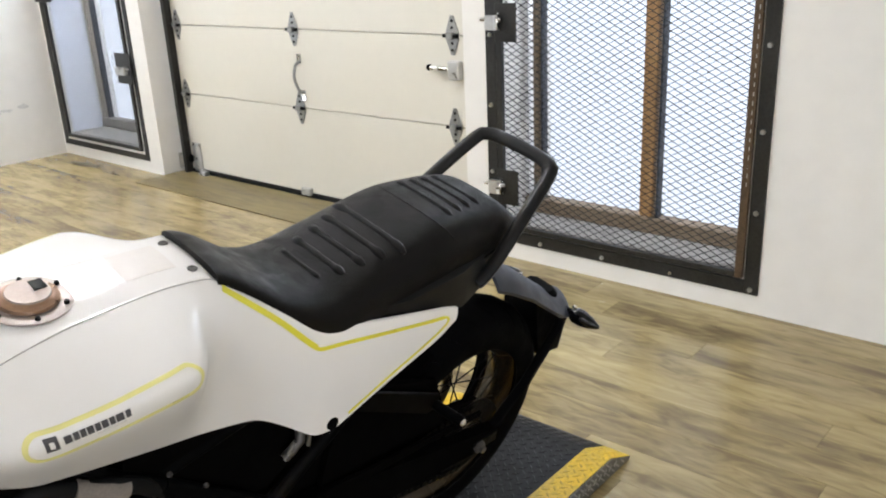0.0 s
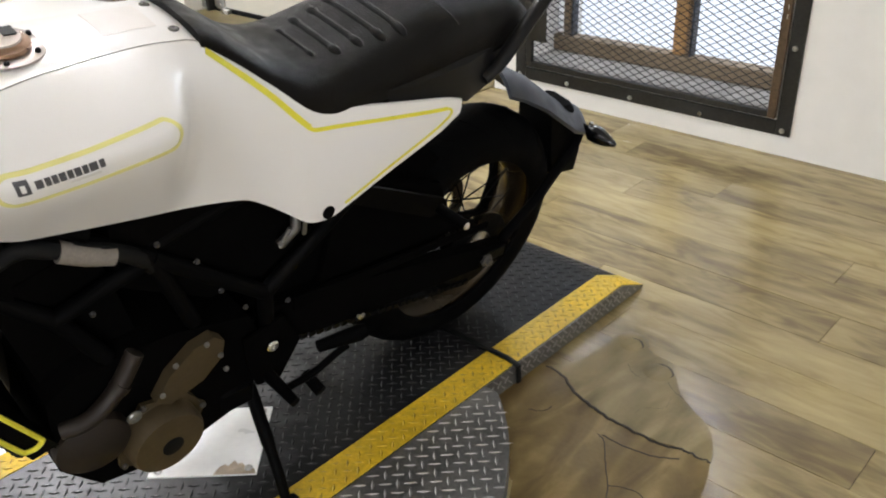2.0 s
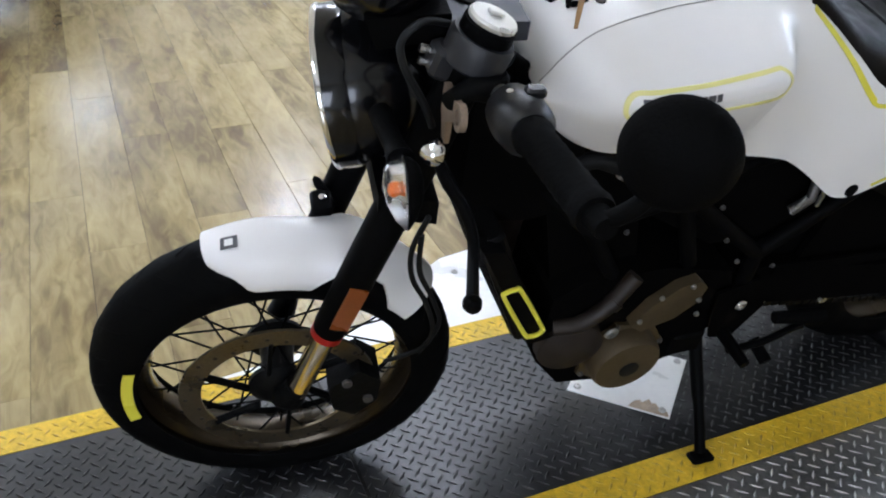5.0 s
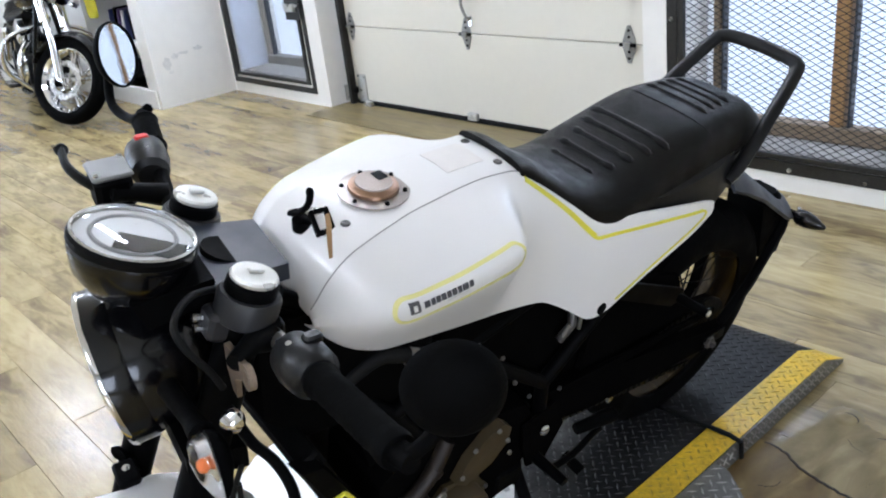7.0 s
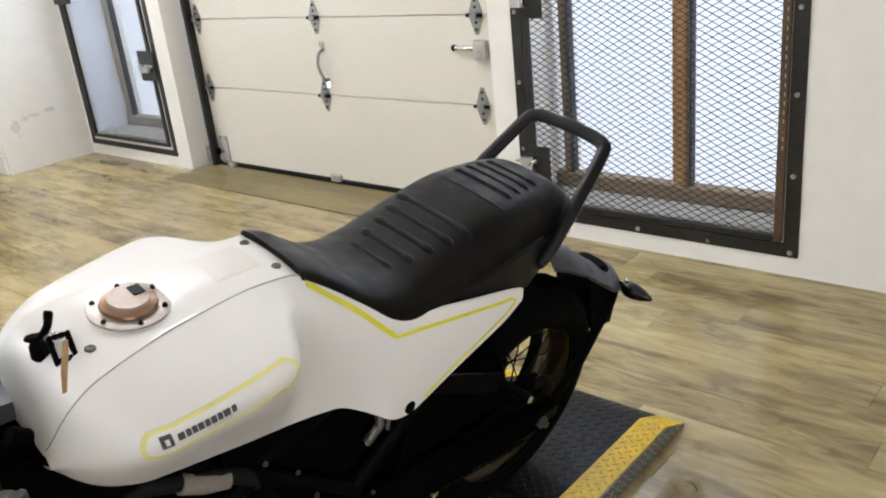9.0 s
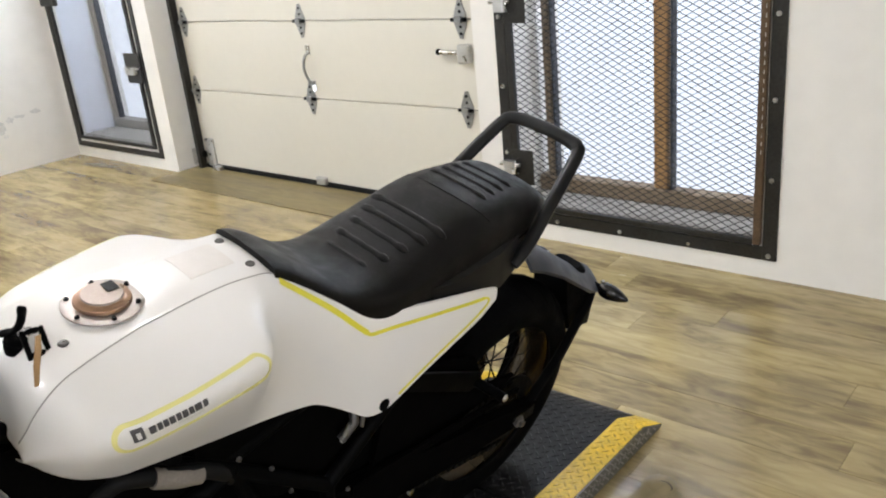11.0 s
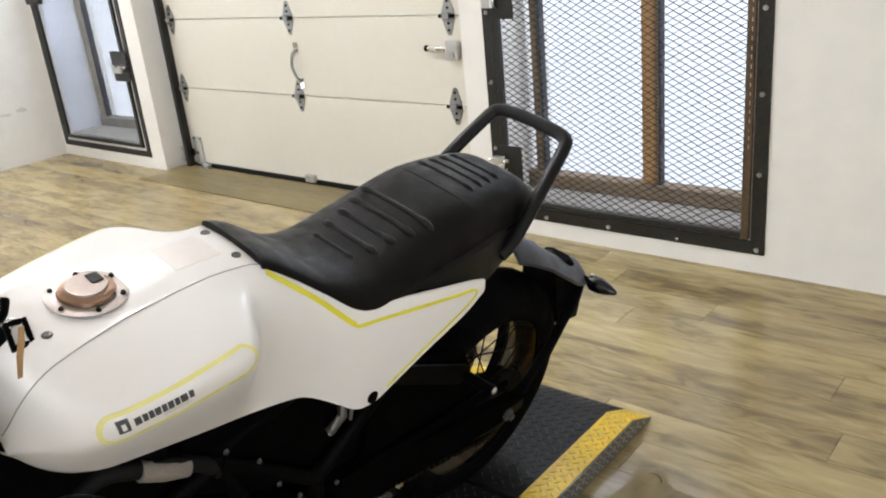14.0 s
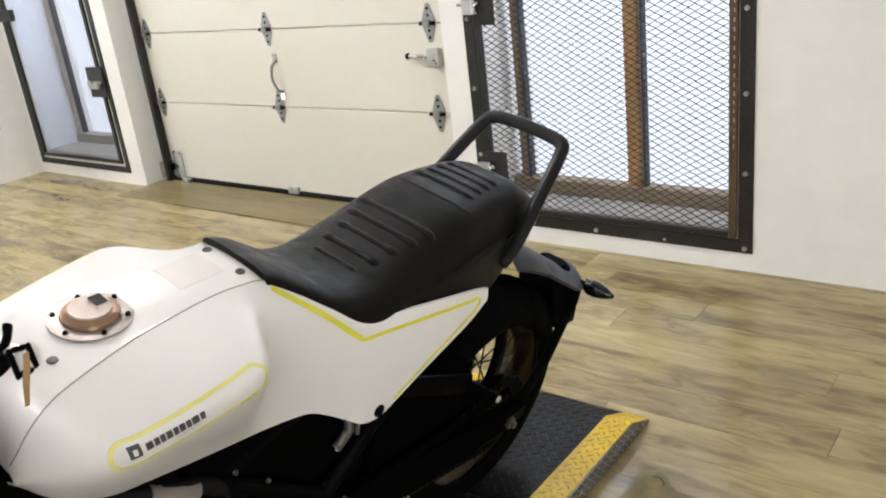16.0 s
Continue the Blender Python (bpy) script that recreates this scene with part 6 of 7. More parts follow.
# frame tubes, swingarm, shock
for sg in (1, -1):
    for a, b in (((-0.29, 0.04, 0.86), (-0.60, 0.115, 0.66)), ((-0.60, 0.115, 0.66), (-0.79, 0.125, 0.50)), ((-0.30, 0.045, 0.74), (-0.46, 0.10, 0.60)), ((-0.46, 0.10, 0.60), (-0.60, 0.115, 0.66)), ((-0.46, 0.10, 0.60), (-0.52, 0.115, 0.50)), ((-0.60, 0.115, 0.66), (-0.66, 0.12, 0.50)), ((-0.79, 0.125, 0.50), (-0.80, 0.125, 0.36)), ((-0.60, 0.095, 0.66), (-1.05, 0.09, 0.76)), ((-0.79, 0.125, 0.50), (-1.15, 0.11, 0.77)), ((-0.30, 0.045, 0.88), (-0.52, 0.10, 0.73))):
        part("frame_tube", Shape().tube([(a[0], sg * a[1], a[2]), (b[0], sg * b[1], b[2])], 0.0135, 12), FRAMEBLK, bike, "satin black trellis frame tube")
    sw = part("swingarm", Shape().loft([[(x, sg * (y + 0.014), z + h), (x, sg * (y - 0.014), z + h), (x, sg * (y - 0.014), z - h), (x, sg * (y + 0.014), z - h)] for x, y, z, h in ((-0.80, 0.10, 0.40, 0.045), (-0.95, 0.115, 0.385, 0.05), (-1.15, 0.118, 0.35, 0.042), (-1.34, 0.118, 0.315, 0.03), (-1.44, 0.118, 0.30, 0.022))]), SOOT, bike, "black swingarm")
    part("axle_nut", Shape().lathe([(0.016, 0), (0.016, 0.010), (0.009, 0.012), (0.009, 0.02), (0, 0.02)], (-1.366, sg * 0.132, 0.306), (0, sg, 0), 6), SCREWGREY, sw)
    part("adjuster", Shape().box((-1.43, min(sg * 0.128, sg * 0.136), 0.292), (-1.35, max(sg * 0.128, sg * 0.136), 0.320), bevel=0.003), DARKCAST, sw)
    pg = part("passenger_peg", Shape().tube([(-1.185, sg * 0.13, 0.52), (-1.19, sg * 0.20, 0.522)], 0.011, 10), FRAMEBLK, bike)
    part("peg_hanger", Shape().plate([(-0.92, 0.64), (-0.96, 0.66), (-1.20, 0.535), (-1.205, 0.505), (-1.17, 0.50)], (1, 0, 0), (0, 0, 1), (0, sg * 0.125, 0), 0.008), FRAMEBLK, bike)
    bolt(pg, (-1.19, sg * 0.198, 0.522), (0, sg, 0), 0.008, ALLOY)
    part("foot_peg", Shape().tube([(-0.795, sg * 0.135, 0.30), (-0.80, sg * 0.215, 0.295)], [0.013, 0.010], 10), FRAMEBLK, bike, "black foot peg")
    part("heel_plate", Shape().plate([(-0.74, 0.42), (-0.82, 0.44), (-0.86, 0.36), (-0.82, 0.28), (-0.77, 0.29), (-0.75, 0.35)], (1, 0, 0), (0, 0, 1), (0, sg * 0.14, 0), 0.006), SOOT, bike)
part("shock_absorber", Shape().tube([(-0.86, 0.0, 0.66), (-0.98, 0.0, 0.42)], 0.022, 14), ALLOY, bike, "alloy shock absorber")
coil = [(-0.865 - 0.105 * t + 0.038 * math.cos(t * 44) * 0.9, 0.038 * math.sin(t * 44), 0.65 - 0.21 * t + 0.038 * math.cos(t * 44) * -0.45) for t in np.linspace(0, 1, 110)]
part("coil_spring", Shape().tube(coil, 0.006, 8), GREYCAP, bike, "white coil spring")
part("linkage_bracket", Shape().tube([(-0.855, 0.11, 0.645), (-0.845, 0.125, 0.615), (-0.815, 0.125, 0.592)], 0.009, 10), SCREWGREY, bike, "dull alloy bracket")
for a, b in (((-0.86, 0.13, 0.63), (-0.86, 0.13, 0.60)), ((-0.83, 0.13, 0.625), (-0.815, 0.128, 0.59))):
    part("linkage_rod", Shape().tube([a, b], 0.0038, 8), HINGEGREY, bike)
part("heat_sleeve", Shape().tube([(-0.478, 0.108, 0.723), (-0.51, 0.116, 0.708), (-0.545, 0.118, 0.694)], 0.0155, 14), SLEEVE, bike, "dull grey-brown hose sleeve")
part("hose", Shape().tube(crom([(-0.38, 0.08, 0.70), (-0.43, 0.095, 0.735), (-0.47, 0.105, 0.727), (-0.56, 0.118, 0.689), (-0.62, 0.11, 0.62)], 6), 0.013, 10), SEAL, bike)
# chain and sprocket
ch = Shape()
for t in np.linspace(0, 1, 34):
    for z0, z1 in ((0.42, 0.395), (0.35, 0.215)):
        x = -0.70 - 0.657 * t
        ch.box((x - 0.007, 0.088, z0 + (z1 - z0) * t - 0.006), (x + 0.007, 0.104, z0 + (z1 - z0) * t + 0.006))
tagged(part("chain", ch, DARKCAST, bike, "oily drive chain"), kind="stuff")
part("rear_sprocket", Shape().lathe([(0.098, 0.092), (0.098, 0.099), (0.05, 0.099), (0.05, 0.092)], (-1.366, 0, 0.306), (0, 1, 0), 42, closed=True), DARKCAST, bike)
part("chain_guard", Shape().plate([(-0.85, 0.455), (-1.2, 0.43), (-1.35, 0.415), (-1.35, 0.40), (-1.2, 0.412), (-0.85, 0.43)], (1, 0, 0), (0, 0, 1), (0, 0.125, 0), -0.006), SOOT, bike)
part("abs_caliper", Shape().box((-1.33, -0.11, 0.36), (-1.24, -0.06, 0.42), bevel=0.01), DARKCAST, bike)
# shift lever, side stand, belly
part("shift_lever", Shape().tube(crom([(-0.80, 0.165, 0.275), (-0.87, 0.17, 0.285), (-0.93, 0.165, 0.300), (-0.955, 0.165, 0.305)], 5), 0.0075, 10), FRAMEBLK, bike)
part("peg_rubber", Shape().tube([(-0.865, 0.155, 0.275), (-0.87, 0.20, 0.262)], 0.012, 12), RUBBER, bike)
part("rear_peg", Shape().tube([(-0.90, 0.145, 0.318), (-0.985, 0.16, 0.318), (-1.0, 0.165, 0.322)], [0.012, 0.017, 0.013], 12), RUBBER, bike, "black peg rubber")
stand = part("side_stand", Shape().tube(crom([(-0.775, 0.105, 0.255), (-0.772, 0.15, 0.20), (-0.762, 0.225, 0.13), (-0.757, 0.262, 0.088)], 5), [0.013] * 8 + [0.0105] * 8, 12), FRAMEBLK, bike, "black side stand")
part("stand_foot", Shape().box((-0.024, -0.016, -0.006), (0.024, 0.016, 0.006), Matrix.Translation((-0.757, 0.268, 0.082)) @ Matrix.Rotation(radians(16), 4, "X"), 0.004), FRAMEBLK, stand)
part("stand_bracket", Shape().box((-0.775, 0.085, 0.235), (-0.70, 0.13, 0.295), bevel=0.008), FRAMEBLK, bike)
part("chain_bolt", Shape().lathe([(0.008, 0), (0.008, 0.006), (0, 0.006)], (-1.006, 0.135, 0.335), (0, 1, 0), 10), ALLOY, bike)
bolt(bike, (-0.794, 0.147, 0.386), (0, 1, 0), 0.012, ALLOY)
for q in ((-0.66, 0.64), (-0.60, 0.70), (-0.70, 0.56), (-0.50, 0.62), (-0.745, 0.50), (-0.83, 0.47)):
    bolt(bike, (q[0], 0.135, q[1]), (0, 1, 0), 0.0045, SCREWGREY)
part("airbox", Shape().loft([[(-x, 0.10, zt), (-x, 0.105, zb), (-x, -0.105, zb), (-x, -0.10, zt)] for x, zt, zb in ((0.55, 0.76, 0.62), (0.70, 0.74, 0.52), (0.80, 0.68, 0.52), (0.86, 0.66, 0.56))]), SOOT, bike)
part("hugger", Shape().plate([(-0.95, 0.64), (-1.10, 0.60), (-1.20, 0.56), (-1.228, 0.50), (-1.245, 0.455), (-1.36, 0.43), (-1.15, 0.40), (-0.92, 0.42)], (1, 0, 0), (0, 0, 1), (0, 0.095, 0), -0.012), SOOT, bike, "black rear hugger plate")
part("inner_guard", Shape().loft([[(-x, 0.088, zt), (-x, 0.088, zb), (-x, -0.088, zb), (-x, -0.088, zt)] for x, zt, zb in ((0.80, 0.66, 0.36), (0.95, 0.72, 0.33), (1.055, 0.74, 0.42))]), SOOT, bike)
rings = []
for t in np.linspace(2, 62, 16):
    a = radians(t)
    up = [(-1.366 - 0.335 * math.cos(math.pi - a) * 1.0, y, 0.306 + (0.335 + 0.006 * (1 - (y / 0.085) ** 2)) * math.sin(a)) for y in np.linspace(0.085, -0.085, 7)]
    rings.append(up + [(x, y, z - 0.005) for x, y, z in up[::-1]])
part("wheel_arch", Shape().loft(rings), SOOT, bike, "black inner wheel arch")


# ---- parked cruisers and the far corner ----
def cruiser(m, group):
    """A chrome and black cruiser; x ahead, front contact at the origin."""
    c = thing("cruiser_motorcycle", "black and chrome cruiser motorcycle parked on its stand", "motorcycle", m, group)

    ax, lock = V((-0.457, 0, 0.889)), radians(40)

    def turned(p):
        """The front end, turned to the left stop."""
        q = V(p) - V((-0.02, 0, 0.26))
        return V((-0.02, 0, 0.26)) + q * math.cos(lock) + np.cross(ax, q) * math.sin(lock) + ax * (ax @ q) * (1 - math.cos(lock))

    def cw(nm, cx, R, w, rr, mv):
        o = new(nm)
        o.parent = c
        prof = [(R - w * 0.45 + w * 0.45 * math.cos(radians(t)), w * 0.5 * math.sin(radians(t))) for t in np.linspace(-120, 120, 15)]
        part("tyre", Shape().lathe(prof + [(rr, w * 0.3), (rr, -w * 0.3)], (cx, 0, R), (0, 1, 0), 48, closed=True).moved(mv), RUBBER, o, "black tyre", 50)
        part("rim", Shape().lathe([(rr + 0.012, -w * 0.36), (rr + 0.012, w * 0.36), (rr - 0.006, w * 0.38), (rr - 0.028, w * 0.2), (rr - 0.028, -w * 0.2), (rr - 0.006, -w * 0.38)], (cx, 0, R), (0, 1, 0), 44, closed=True).moved(mv), CHROME, o, "chrome rim")
        part("hub", Shape().lathe([(0, -0.07), (0.04, -0.065), (0.055, -0.04), (0.055, 0.04), (0.04, 0.065), (0, 0.07)], (cx, 0, R), (0, 1, 0), 22).moved(mv), ALLOY, o)
        for k in range(5):
            for d in (-0.09, 0.09):
                a = 2 * math.pi * k / 5 + 0.3
                part("spoke", Shape().tube([(cx + 0.045 * math.cos(a), 0, R + 0.045 * math.sin(a)), (cx + (rr - 0.02) * math.cos(a + d), 0.0, R + (rr - 0.02) * math.sin(a + d))], [0.02, 0.012], 8).moved(mv), CHROME, o)
        part("brake_disc", Shape().lathe([(0.145, -0.062), (0.145, -0.068), (0.10, -0.068), (0.10, -0.062)], (cx, 0, R), (0, 1, 0), 32, closed=True).moved(mv), ALLOY, o)
        return o
    cw("front_wheel", 0.0, 0.325, 0.13, 0.235, turned)
    cw("rear_wheel", -1.62, 0.33, 0.18, 0.215, lambda p: p)
    for sg in (1, -1):
        part("fork_leg", Shape().tube([(0.0, sg * 0.105, 0.32), (-0.10, sg * 0.105, 0.56), (-0.36, sg * 0.10, 1.02)], [0.03, 0.026, 0.022], 14).moved(turned), CHROME, c, "chrome fork leg")
        part("fork_shroud", Shape().tube([(-0.20, sg * 0.102, 0.72), (-0.34, sg * 0.10, 0.98)], 0.036, 14).moved(turned), CHROME, c)
        part("handlebar", Shape().tube(crom([(-0.36, sg * 0.06, 1.04), (-0.34, sg * 0.22, 1.12), (-0.46, sg * 0.38, 1.10), (-0.60, sg * 0.42, 1.06)], 5), 0.013, 10).moved(turned), CHROME, c)
        part("grip", Shape().tube([(-0.52, sg * 0.40, 1.085), (-0.64, sg * 0.43, 1.05)], 0.019, 12).moved(turned), RUBBER, c)
        part("mirror", Shape().lathe([(0.0, -0.012), (0.05, -0.006), (0.055, 0.004), (0.0, 0.006)], (-0.42, sg * 0.46, 1.24), (-1, 0, 0.1), 20).moved(turned), CHROME, c)
        part("mirror_stem", Shape().tube([(-0.44, sg * 0.36, 1.11), (-0.42, sg * 0.46, 1.24)], 0.006, 8).moved(turned), CHROME, c)
        part("frame_tube", Shape().tube(crom([(-0.38, sg * 0.05, 0.86), (-0.45, sg * 0.12, 0.45), (-0.55, sg * 0.15, 0.19), (-1.15, sg * 0.16, 0.17), (-1.30, sg * 0.14, 0.45)], 5), 0.018, 10), GLOSSBLACK, c)
        part("indicator", Shape().lathe([(0, -0.03), (0.03, -0.02), (0.034, 0.012), (0, 0.02)], (-0.25, sg * 0.22, 0.92), (1, 0, 0), 16).moved(turned), CHROME, c)
        part("crash_bar", Shape().tube(crom([(-0.45, sg * 0.08, 0.70), (-0.42, sg * 0.30, 0.62), (-0.46, sg * 0.33, 0.40), (-0.55, sg * 0.14, 0.20)], 6), 0.016, 12), CHROME, c, "chrome crash bar")
        part("shock", Shape().tube([(-1.35, sg * 0.16, 0.62), (-1.58, sg * 0.16, 0.36)], 0.03, 12), CHROME, c)
        part("foot_board", Shape().box((-0.85, min(sg * 0.2, sg * 0.32), 0.24), (-0.60, max(sg * 0.2, sg * 0.32), 0.27), bevel=0.006), GLOSSBLACK, c)
        part("cylinder", Shape().lathe([(0.07, 0.0), (0.082, 0.01)] + [(0.068 if k % 2 else 0.084, 0.02 + 0.012 * k) for k in range(10)] + [(0.075, 0.15), (0.06, 0.19), (0, 0.195)], (-0.82 - sg * 0.08, 0, 0.42), (sg * -0.42, 0, 1), 20), GLOSSBLACK, c, "finned black cylinder")
    part("headlamp", Shape().lathe([(0, -0.12), (0.06, -0.1), (0.092, -0.02), (0.092, 0.01), (0.08, 0.03), (0, 0.035)], (-0.19, 0, 0.95), (1, 0, -0.05), 28).moved(turned), CHROME, c, "chrome headlamp")
    part("tank", Shape().loft([[(x, w * math.cos(t), z + h * math.sin(t)) for t in np.linspace(0, 2 * math.pi, 20, endpoint=False)] for x, w, z, h in ((-0.42, 0.05, 0.92, 0.05), (-0.52, 0.13, 0.92, 0.10), (-0.70, 0.16, 0.90, 0.115), (-0.88, 0.12, 0.86, 0.09), (-0.98, 0.05, 0.84, 0.05))]), GLOSSBLACK, c, "gloss black teardrop tank", 60)
    part("seat", Shape().loft([[(x, w * math.cos(t), z + h * math.sin(t)) for t in np.linspace(0, 2 * math.pi, 18, endpoint=False)] for x, w, z, h in ((-0.95, 0.08, 0.76, 0.04), (-1.10, 0.17, 0.70, 0.06), (-1.30, 0.17, 0.73, 0.06), (-1.40, 0.12, 0.80, 0.06), (-1.62, 0.10, 0.80, 0.05))]), VINYL, c, "black padded seat", 60)
    for cx, R, t0, t1, w, nm in ((0.0, 0.37, 40, 165, 0.085, "front_fender"), (-1.62, 0.385, 10, 150, 0.12, "rear_fender")):
        rings = []
        for t in np.linspace(t0, t1, 18):
            a = radians(t)
            up = [(cx + (R - 0.05 * (y / w) ** 2) * math.cos(a), y, 0.325 + (R - 0.05 * (y / w) ** 2) * math.sin(a)) for y in np.linspace(w, -w, 9)]
            rings.append(up + [(cx + (x - cx) * 0.985, y * 0.97, 0.325 + (z - 0.325) * 0.985) for x, y, z in up[::-1]])
        part(nm, Shape().loft(rings).moved(turned if nm == "front_fender" else (lambda p: p)), GLOSSBLACK, c, "gloss black fender", 60)
    part("crankcase", Shape().box((-1.08, -0.15, 0.20), (-0.60, 0.15, 0.46), bevel=0.05), DARKCAST, c, "black crankcase")
    part("clutch_cover", Shape().lathe([(0.13, 0), (0.125, 0.04), (0.09, 0.06), (0, 0.065)], (-0.80, -0.14, 0.34), (0, -1, 0), 28), CHROME, c, "chrome clutch cover")
    part("air_cleaner", Shape().lathe([(0.10, 0), (0.10, 0.05), (0.07, 0.065), (0, 0.067)], (-0.82, -0.10, 0.64), (0, -1, 0), 26), CHROME, c)
    for dz in (0.0, 0.10):
        part("exhaust", Shape().tube(crom([(-0.70 - dz, -0.10, 0.56), (-0.55, -0.20, 0.48), (-0.58, -0.22, 0.28 + dz * 0.5), (-0.95, -0.23, 0.22 + dz), (-1.4, -0.24, 0.26 + dz), (-1.95, -0.25, 0.30 + dz)], 6), [0.022] * 18 + [0.03] * 2 + [0.042] * 11, 14), CHROME, c, "chrome exhaust pipe")
    part("side_stand", Shape().tube([(-0.80, 0.15, 0.20), (-0.84, 0.30, 0.012)], 0.014, 10), CHROME, c)
    part("tail_light", Shape().lathe([(0, -0.02), (0.04, -0.01), (0.042, 0.02), (0, 0.03)], (-2.0, 0, 0.62), (-1, 0, 0), 18), RED, c)
    return c


first = cruiser(pose(-6.57, 1.84, 0, -5, 0, -8), "parked cruisers")
copy_thing(first, pose(-7.42, 0.30, 0, -5, 0, 158))
copy_thing(first, pose(-5.80, -0.42, 0, -5, 0, 168))

cart = thing("tool_cart", "black tool cart on casters against the wall", "tool cart", pose(-10.35, 1.75, 0))
part("cabinet", Shape().box((-0.35, -0.25, 0.12), (0.35, 0.25, 0.85), bevel=0.012), PLASTIC, cart)
for k in range(4):
    d = part("drawer", Shape().box((0.351, -0.23, 0.16 + k * 0.165), (0.362, 0.23, 0.31 + k * 0.165), bevel=0.004), GLOSSBLACK, cart)
    part("pull", Shape().box((0.362, -0.2, 0.285 + k * 0.165), (0.378, 0.2, 0.30 + k * 0.165), bevel=0.003), ALLOY, d)
part("handle", Shape().tube([(-0.2, -0.26, 0.80), (-0.2, -0.31, 0.84), (0.2, -0.31, 0.84), (0.2, -0.26, 0.80)], 0.011, 10), ALLOY, cart)
for sx in (-0.28, 0.28):
    for sy in (-0.19, 0.19):
        w = part("caster", Shape().lathe([(0.03, -0.014), (0.05, -0.010), (0.05, 0.010), (0.03, 0.014)], (sx, sy, 0.05), (0, 1, 0), 20), RUBBER, cart)
        part("fork", Shape().box((sx - 0.022, sy - 0.022, 0.07), (sx + 0.022, sy + 0.022, 0.12), bevel=0.004), GALV, w)

vest = thing("work_vest", "bright yellow work vest draped over the shelf edge", "vest")
cl = []
for z, h in ((0.90, 0.10), (0.86, 0.115), (0.80, 0.10), (0.74, 0.105), (0.70, 0.10), (0.675, 0.07)):
    cl.append([(-7.10 + h * math.cos(t) * (1 + 0.10 * math.sin(5 * t + z * 19)), 2.382 + 0.020 * math.sin(t) * (1 + 0.4 * math.cos(4 * t + z * 11)), z) for t in np.linspace(0, 2 * math.pi, 26, endpoint=False)])
part("cloth", Shape().loft(cl), YELLOWCLOTH, vest, "", 60)
cl = []
for k in range(15):
    x, hh = -7.16 + 0.034 * k, 0.030 + 0.022 * math.sin(k * 1.3) ** 2
    cl.append([(x, 2.43 + 0.055 * math.cos(t) * (1 + 0.25 * math.sin(k * 0.9)), 0.864 + max(0.0, hh * (1 + math.sin(t + 0.5 * math.sin(k * 2.1))))) for t in np.linspace(0, 2 * math.pi, 14, endpoint=False)])
part("fold", Shape().loft(cl), YELLOWCLOTH, vest, "", 60)


# ---- the floor, plank by plank ----
floor = tagged(thing("floor", "worn grey-tan wood-look vinyl plank floor", "floor"), kind="structure")
rng = random.Random(11)
PL, PW = 1.22, 0.152
joined = Shape()
rows_y = int((3.3 + 7.0) / PW)
near = []
for r in range(rows_y + 1):
    y0 = -7.0 + r * PW
    if y0 + PW > 3.30:
        continue
    x = -11.0 - rng.random() * PL
    while x < 4.6:
        a, b = max(x, -11.0), min(x + PL, 4.6)
        if b - a > 0.02:
            inside = y0 + PW <= WY + 0.001 or (a > DOOR[0] and b < DOOR[1])
            lo, hi = (a + 0.0006, y0 + 0.0006), (b - 0.0006, y0 + PW - 0.0006)
            if not inside:
                hi = (hi[0], min(hi[1], WY + 0.002))
            if hi[1] - lo[1] > 0.005:
                near.append((lo, hi))
        x += PL
full = {}
def in_view(q):
    return -7.4 < (q[0][0] + q[1][0]) / 2 < 0.6 and q[0][1] > -0.4
parts_n = 0
for lo, hi in near:
    w, d = round(hi[0] - lo[0], 3), round(hi[1] - lo[1], 3)
    dz = rng.uniform(-0.0004, 0.0004)
    if in_view((lo, hi)) and parts_n < 300:
        if (w, d) not in full:
            full[(w, d)] = as_mesh("plank", Shape().box((0, 0, -0.004), (w, d, 0.0), bevel=0.0007), PLANK, 20)
        p = new("plank", full[(w, d)])
        p.parent, p.location = floor, (lo[0], lo[1], dz)
        parts_n += 1
    else:
        joined.box((lo[0], lo[1], -0.004), (hi[0], hi[1], dz))
tagged(part("planks_beyond", joined, PLANK, floor, "", 20), kind="stuff")

# torn floor film beside the lift
tear = thing("torn_floor_patch", "peeling glossy floor film with a dark open seam beside the lift", "floor damage")
seam = [(-0.800, 1.458), (-0.742, 1.447), (-0.682, 1.411), (-0.583, 1.390), (-0.475, 1.388), (-0.402, 1.403), (-0.347, 1.404)]
wob = random.Random(5)


def ragged(pts, n=5, amount=0.004, z=0.003):
    return [(p[0] + wob.uniform(-amount, amount) * 0.4, p[1] + wob.uniform(-amount, amount), z) for p in crom([(a, b, z) for a, b in pts], n)]


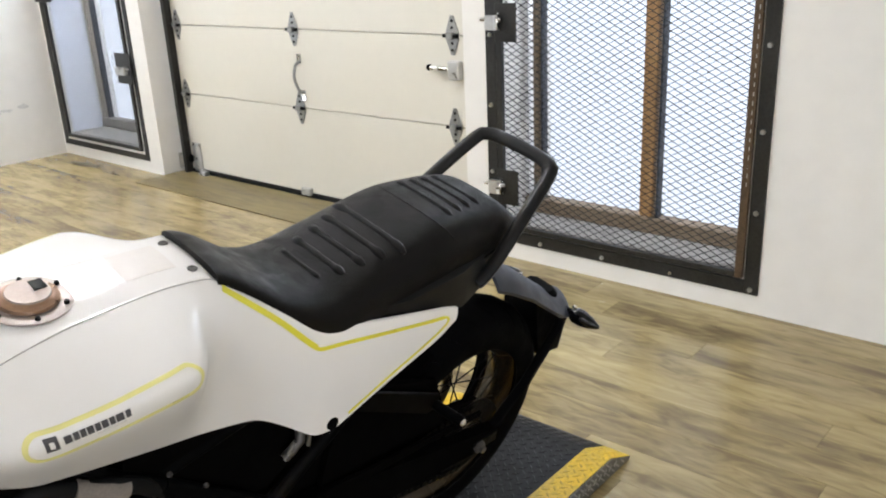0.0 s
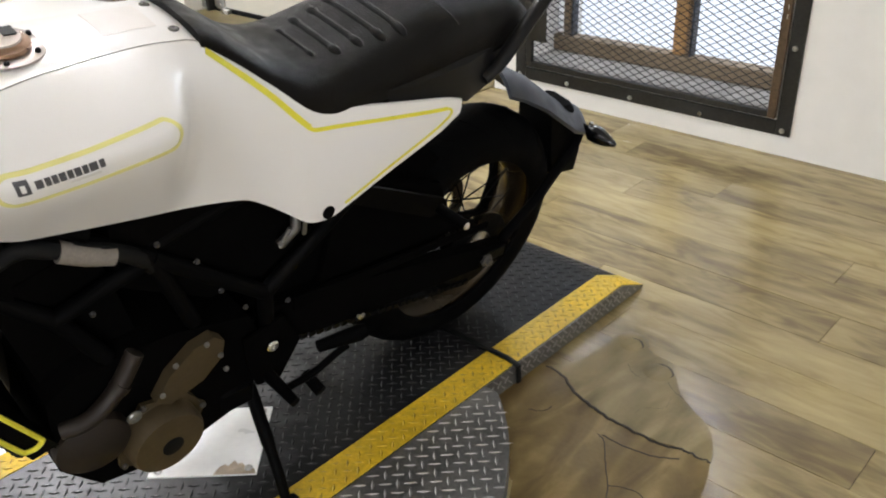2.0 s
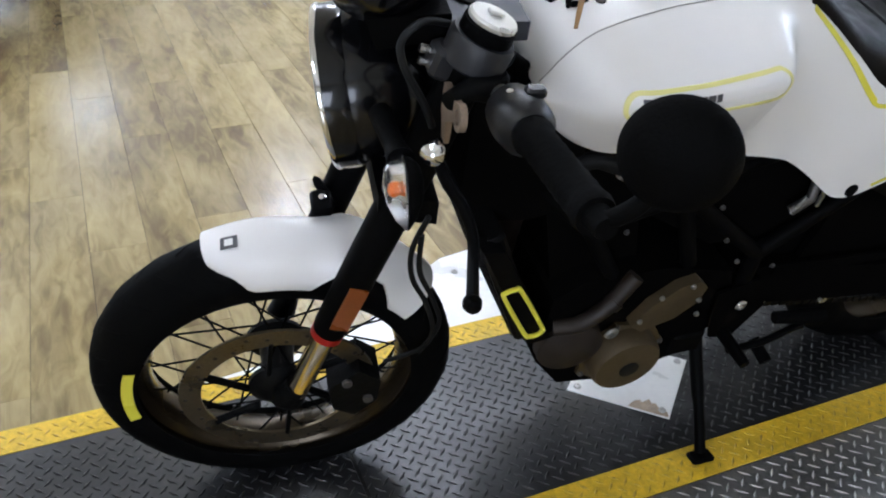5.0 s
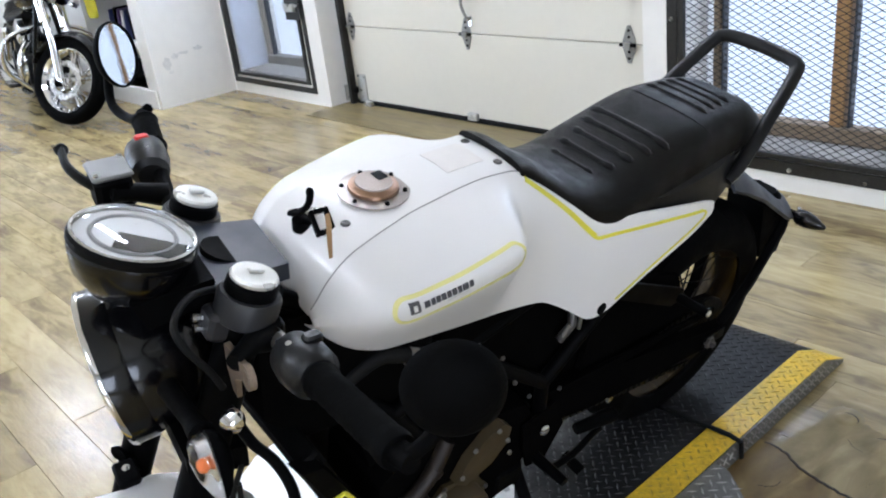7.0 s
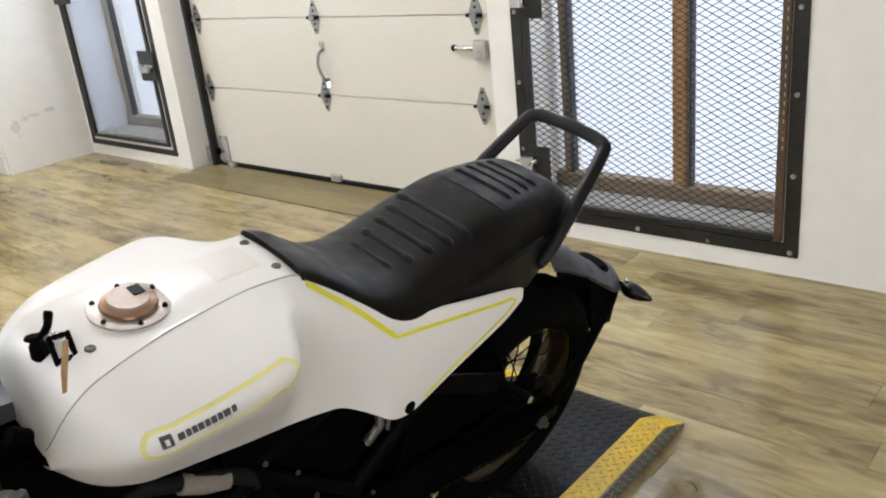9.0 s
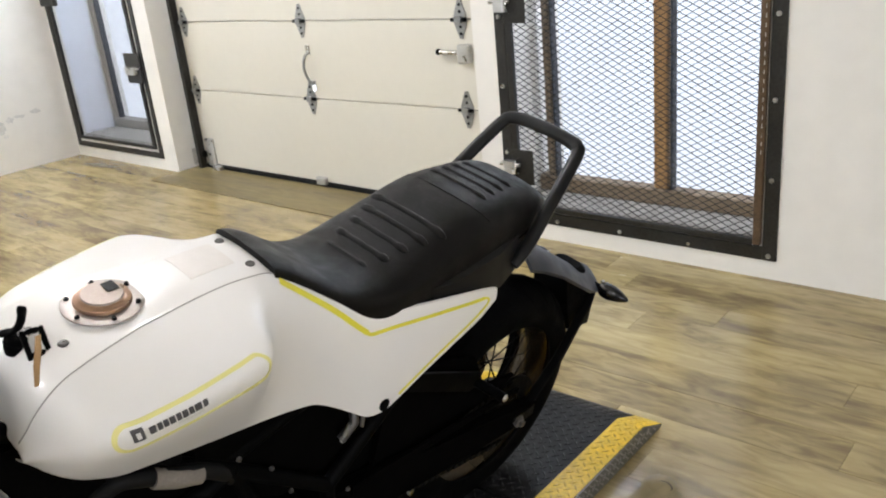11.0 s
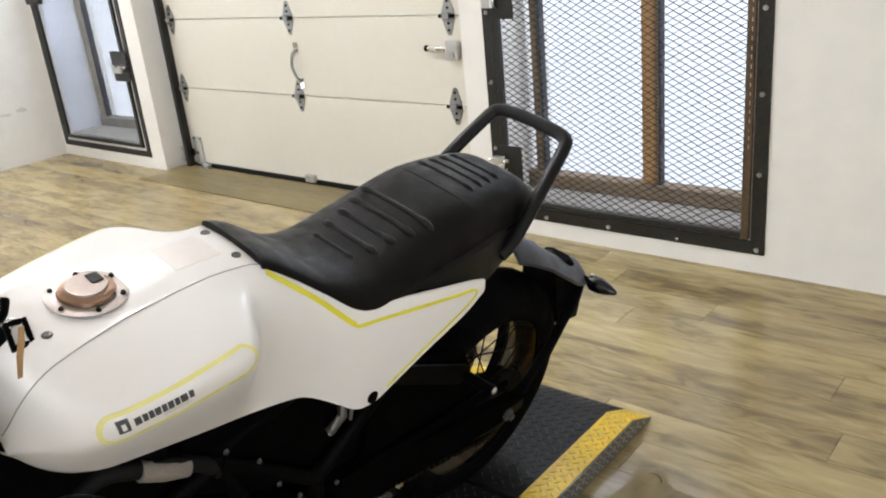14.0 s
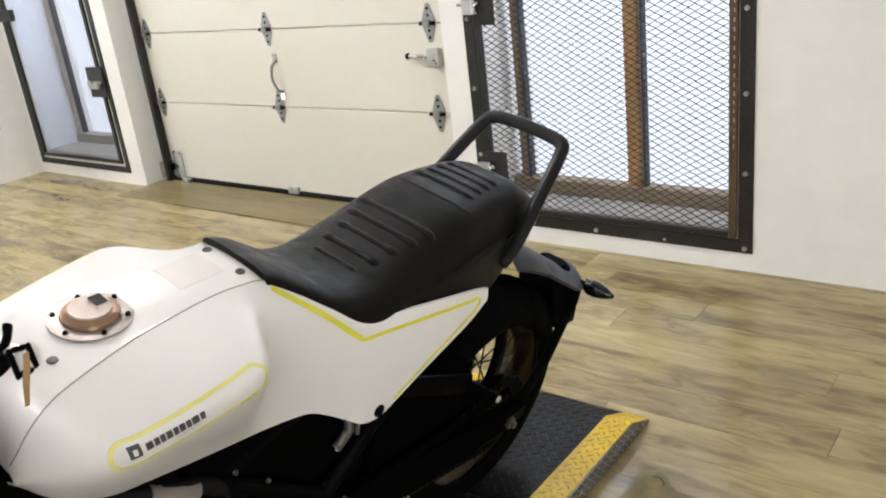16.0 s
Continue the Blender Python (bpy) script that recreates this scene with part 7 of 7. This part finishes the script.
lifted = ragged(seam + [(-0.375, 1.470), (-0.425, 1.520), (-0.494, 1.556), (-0.540, 1.612), (-0.575, 1.655), (-0.640, 1.668), (-0.668, 1.705), (-0.713, 1.716), (-0.742, 1.680), (-0.738, 1.600), (-0.770, 1.490)], 4)
part("film", Shape().plate([p[:2] for p in lifted], (1, 0, 0), (0, 1, 0), (0, 0, 0.0008), 0.0024), LIFTFILM, tear, "lifted grey film")
part("film", Shape().plate([(-0.82, 1.462)] + seam + [(-0.33, 1.36), (-0.30, 1.25), (-0.28, 1.05), (-0.29, 0.80), (-0.33, 0.58), (-0.44, 0.50), (-0.50, 0.90), (-0.62, 1.10), (-0.82, 1.20)], (1, 0, 0), (0, 1, 0), (0, 0, 0.0008), 0.0016), OLDFLOOR, tear, "glossy brown wood-print film")
line = ragged(seam, 8)
part("open_seam", Shape().tube(line, [0.0046 * (1 - 0.75 * abs(i / len(line) - 0.42)) for i in range(len(line))], 6, flat=0.5), GAPSHADE, tear, "dark open seam")
# two blisters in the film, each with its crescent shadow laid on as a dark strip
for cx, cy, rr in ((-0.692, 1.664, 0.026), (-0.583, 1.606, 0.031)):
    blister = part("blister", Shape().lathe([(rr * 1.15, 0.0022), (rr * 0.9, 0.0042), (rr * 0.6, 0.0056), (rr * 0.2, 0.0050), (0.0, 0.0046)], (cx, cy, 0.0008), (0, 0, 1), 22), LIFTFILM, tear, "raised blister in the film")
    part("shade_rim", Shape().tube([(cx + rr * 1.03 * math.cos(t) * (1 + 0.08 * math.sin(5 * t)), cy + rr * 1.03 * math.sin(t), 0.0034) for t in np.linspace(-0.1, 2.5, 16)], [0.0008 + 0.0026 * math.sin(math.pi * i / 15) for i in range(16)], 6, flat=0.5), GAPSHADE, blister)
for pts, r in (([(-0.515, 1.545), (-0.505, 1.500), (-0.540, 1.470), (-0.545, 1.440)], 0.0014), ([(-0.655, 1.590), (-0.632, 1.568), (-0.605, 1.560)], 0.0016), ([(-0.545, 1.585), (-0.52, 1.565), (-0.49, 1.556)], 0.0016), ([(-0.570, 1.330), (-0.545, 1.318), (-0.500, 1.255), (-0.461, 1.200), (-0.42, 1.10), (-0.40, 0.95)], 0.0013), ([(-0.56, 1.335), (-0.50, 1.335), (-0.44, 1.350), (-0.40, 1.375)], 0.0017), ([(-0.47, 1.215), (-0.42, 1.235), (-0.37, 1.225)], 0.0011), ([(-0.735, 1.300), (-0.705, 1.318), (-0.700, 1.345)], 0.0011)):
    part("crack", Shape().tube(ragged(pts, 7, 0.002, 0.0026), r, 5, flat=0.5), GAPSHADE, tear)
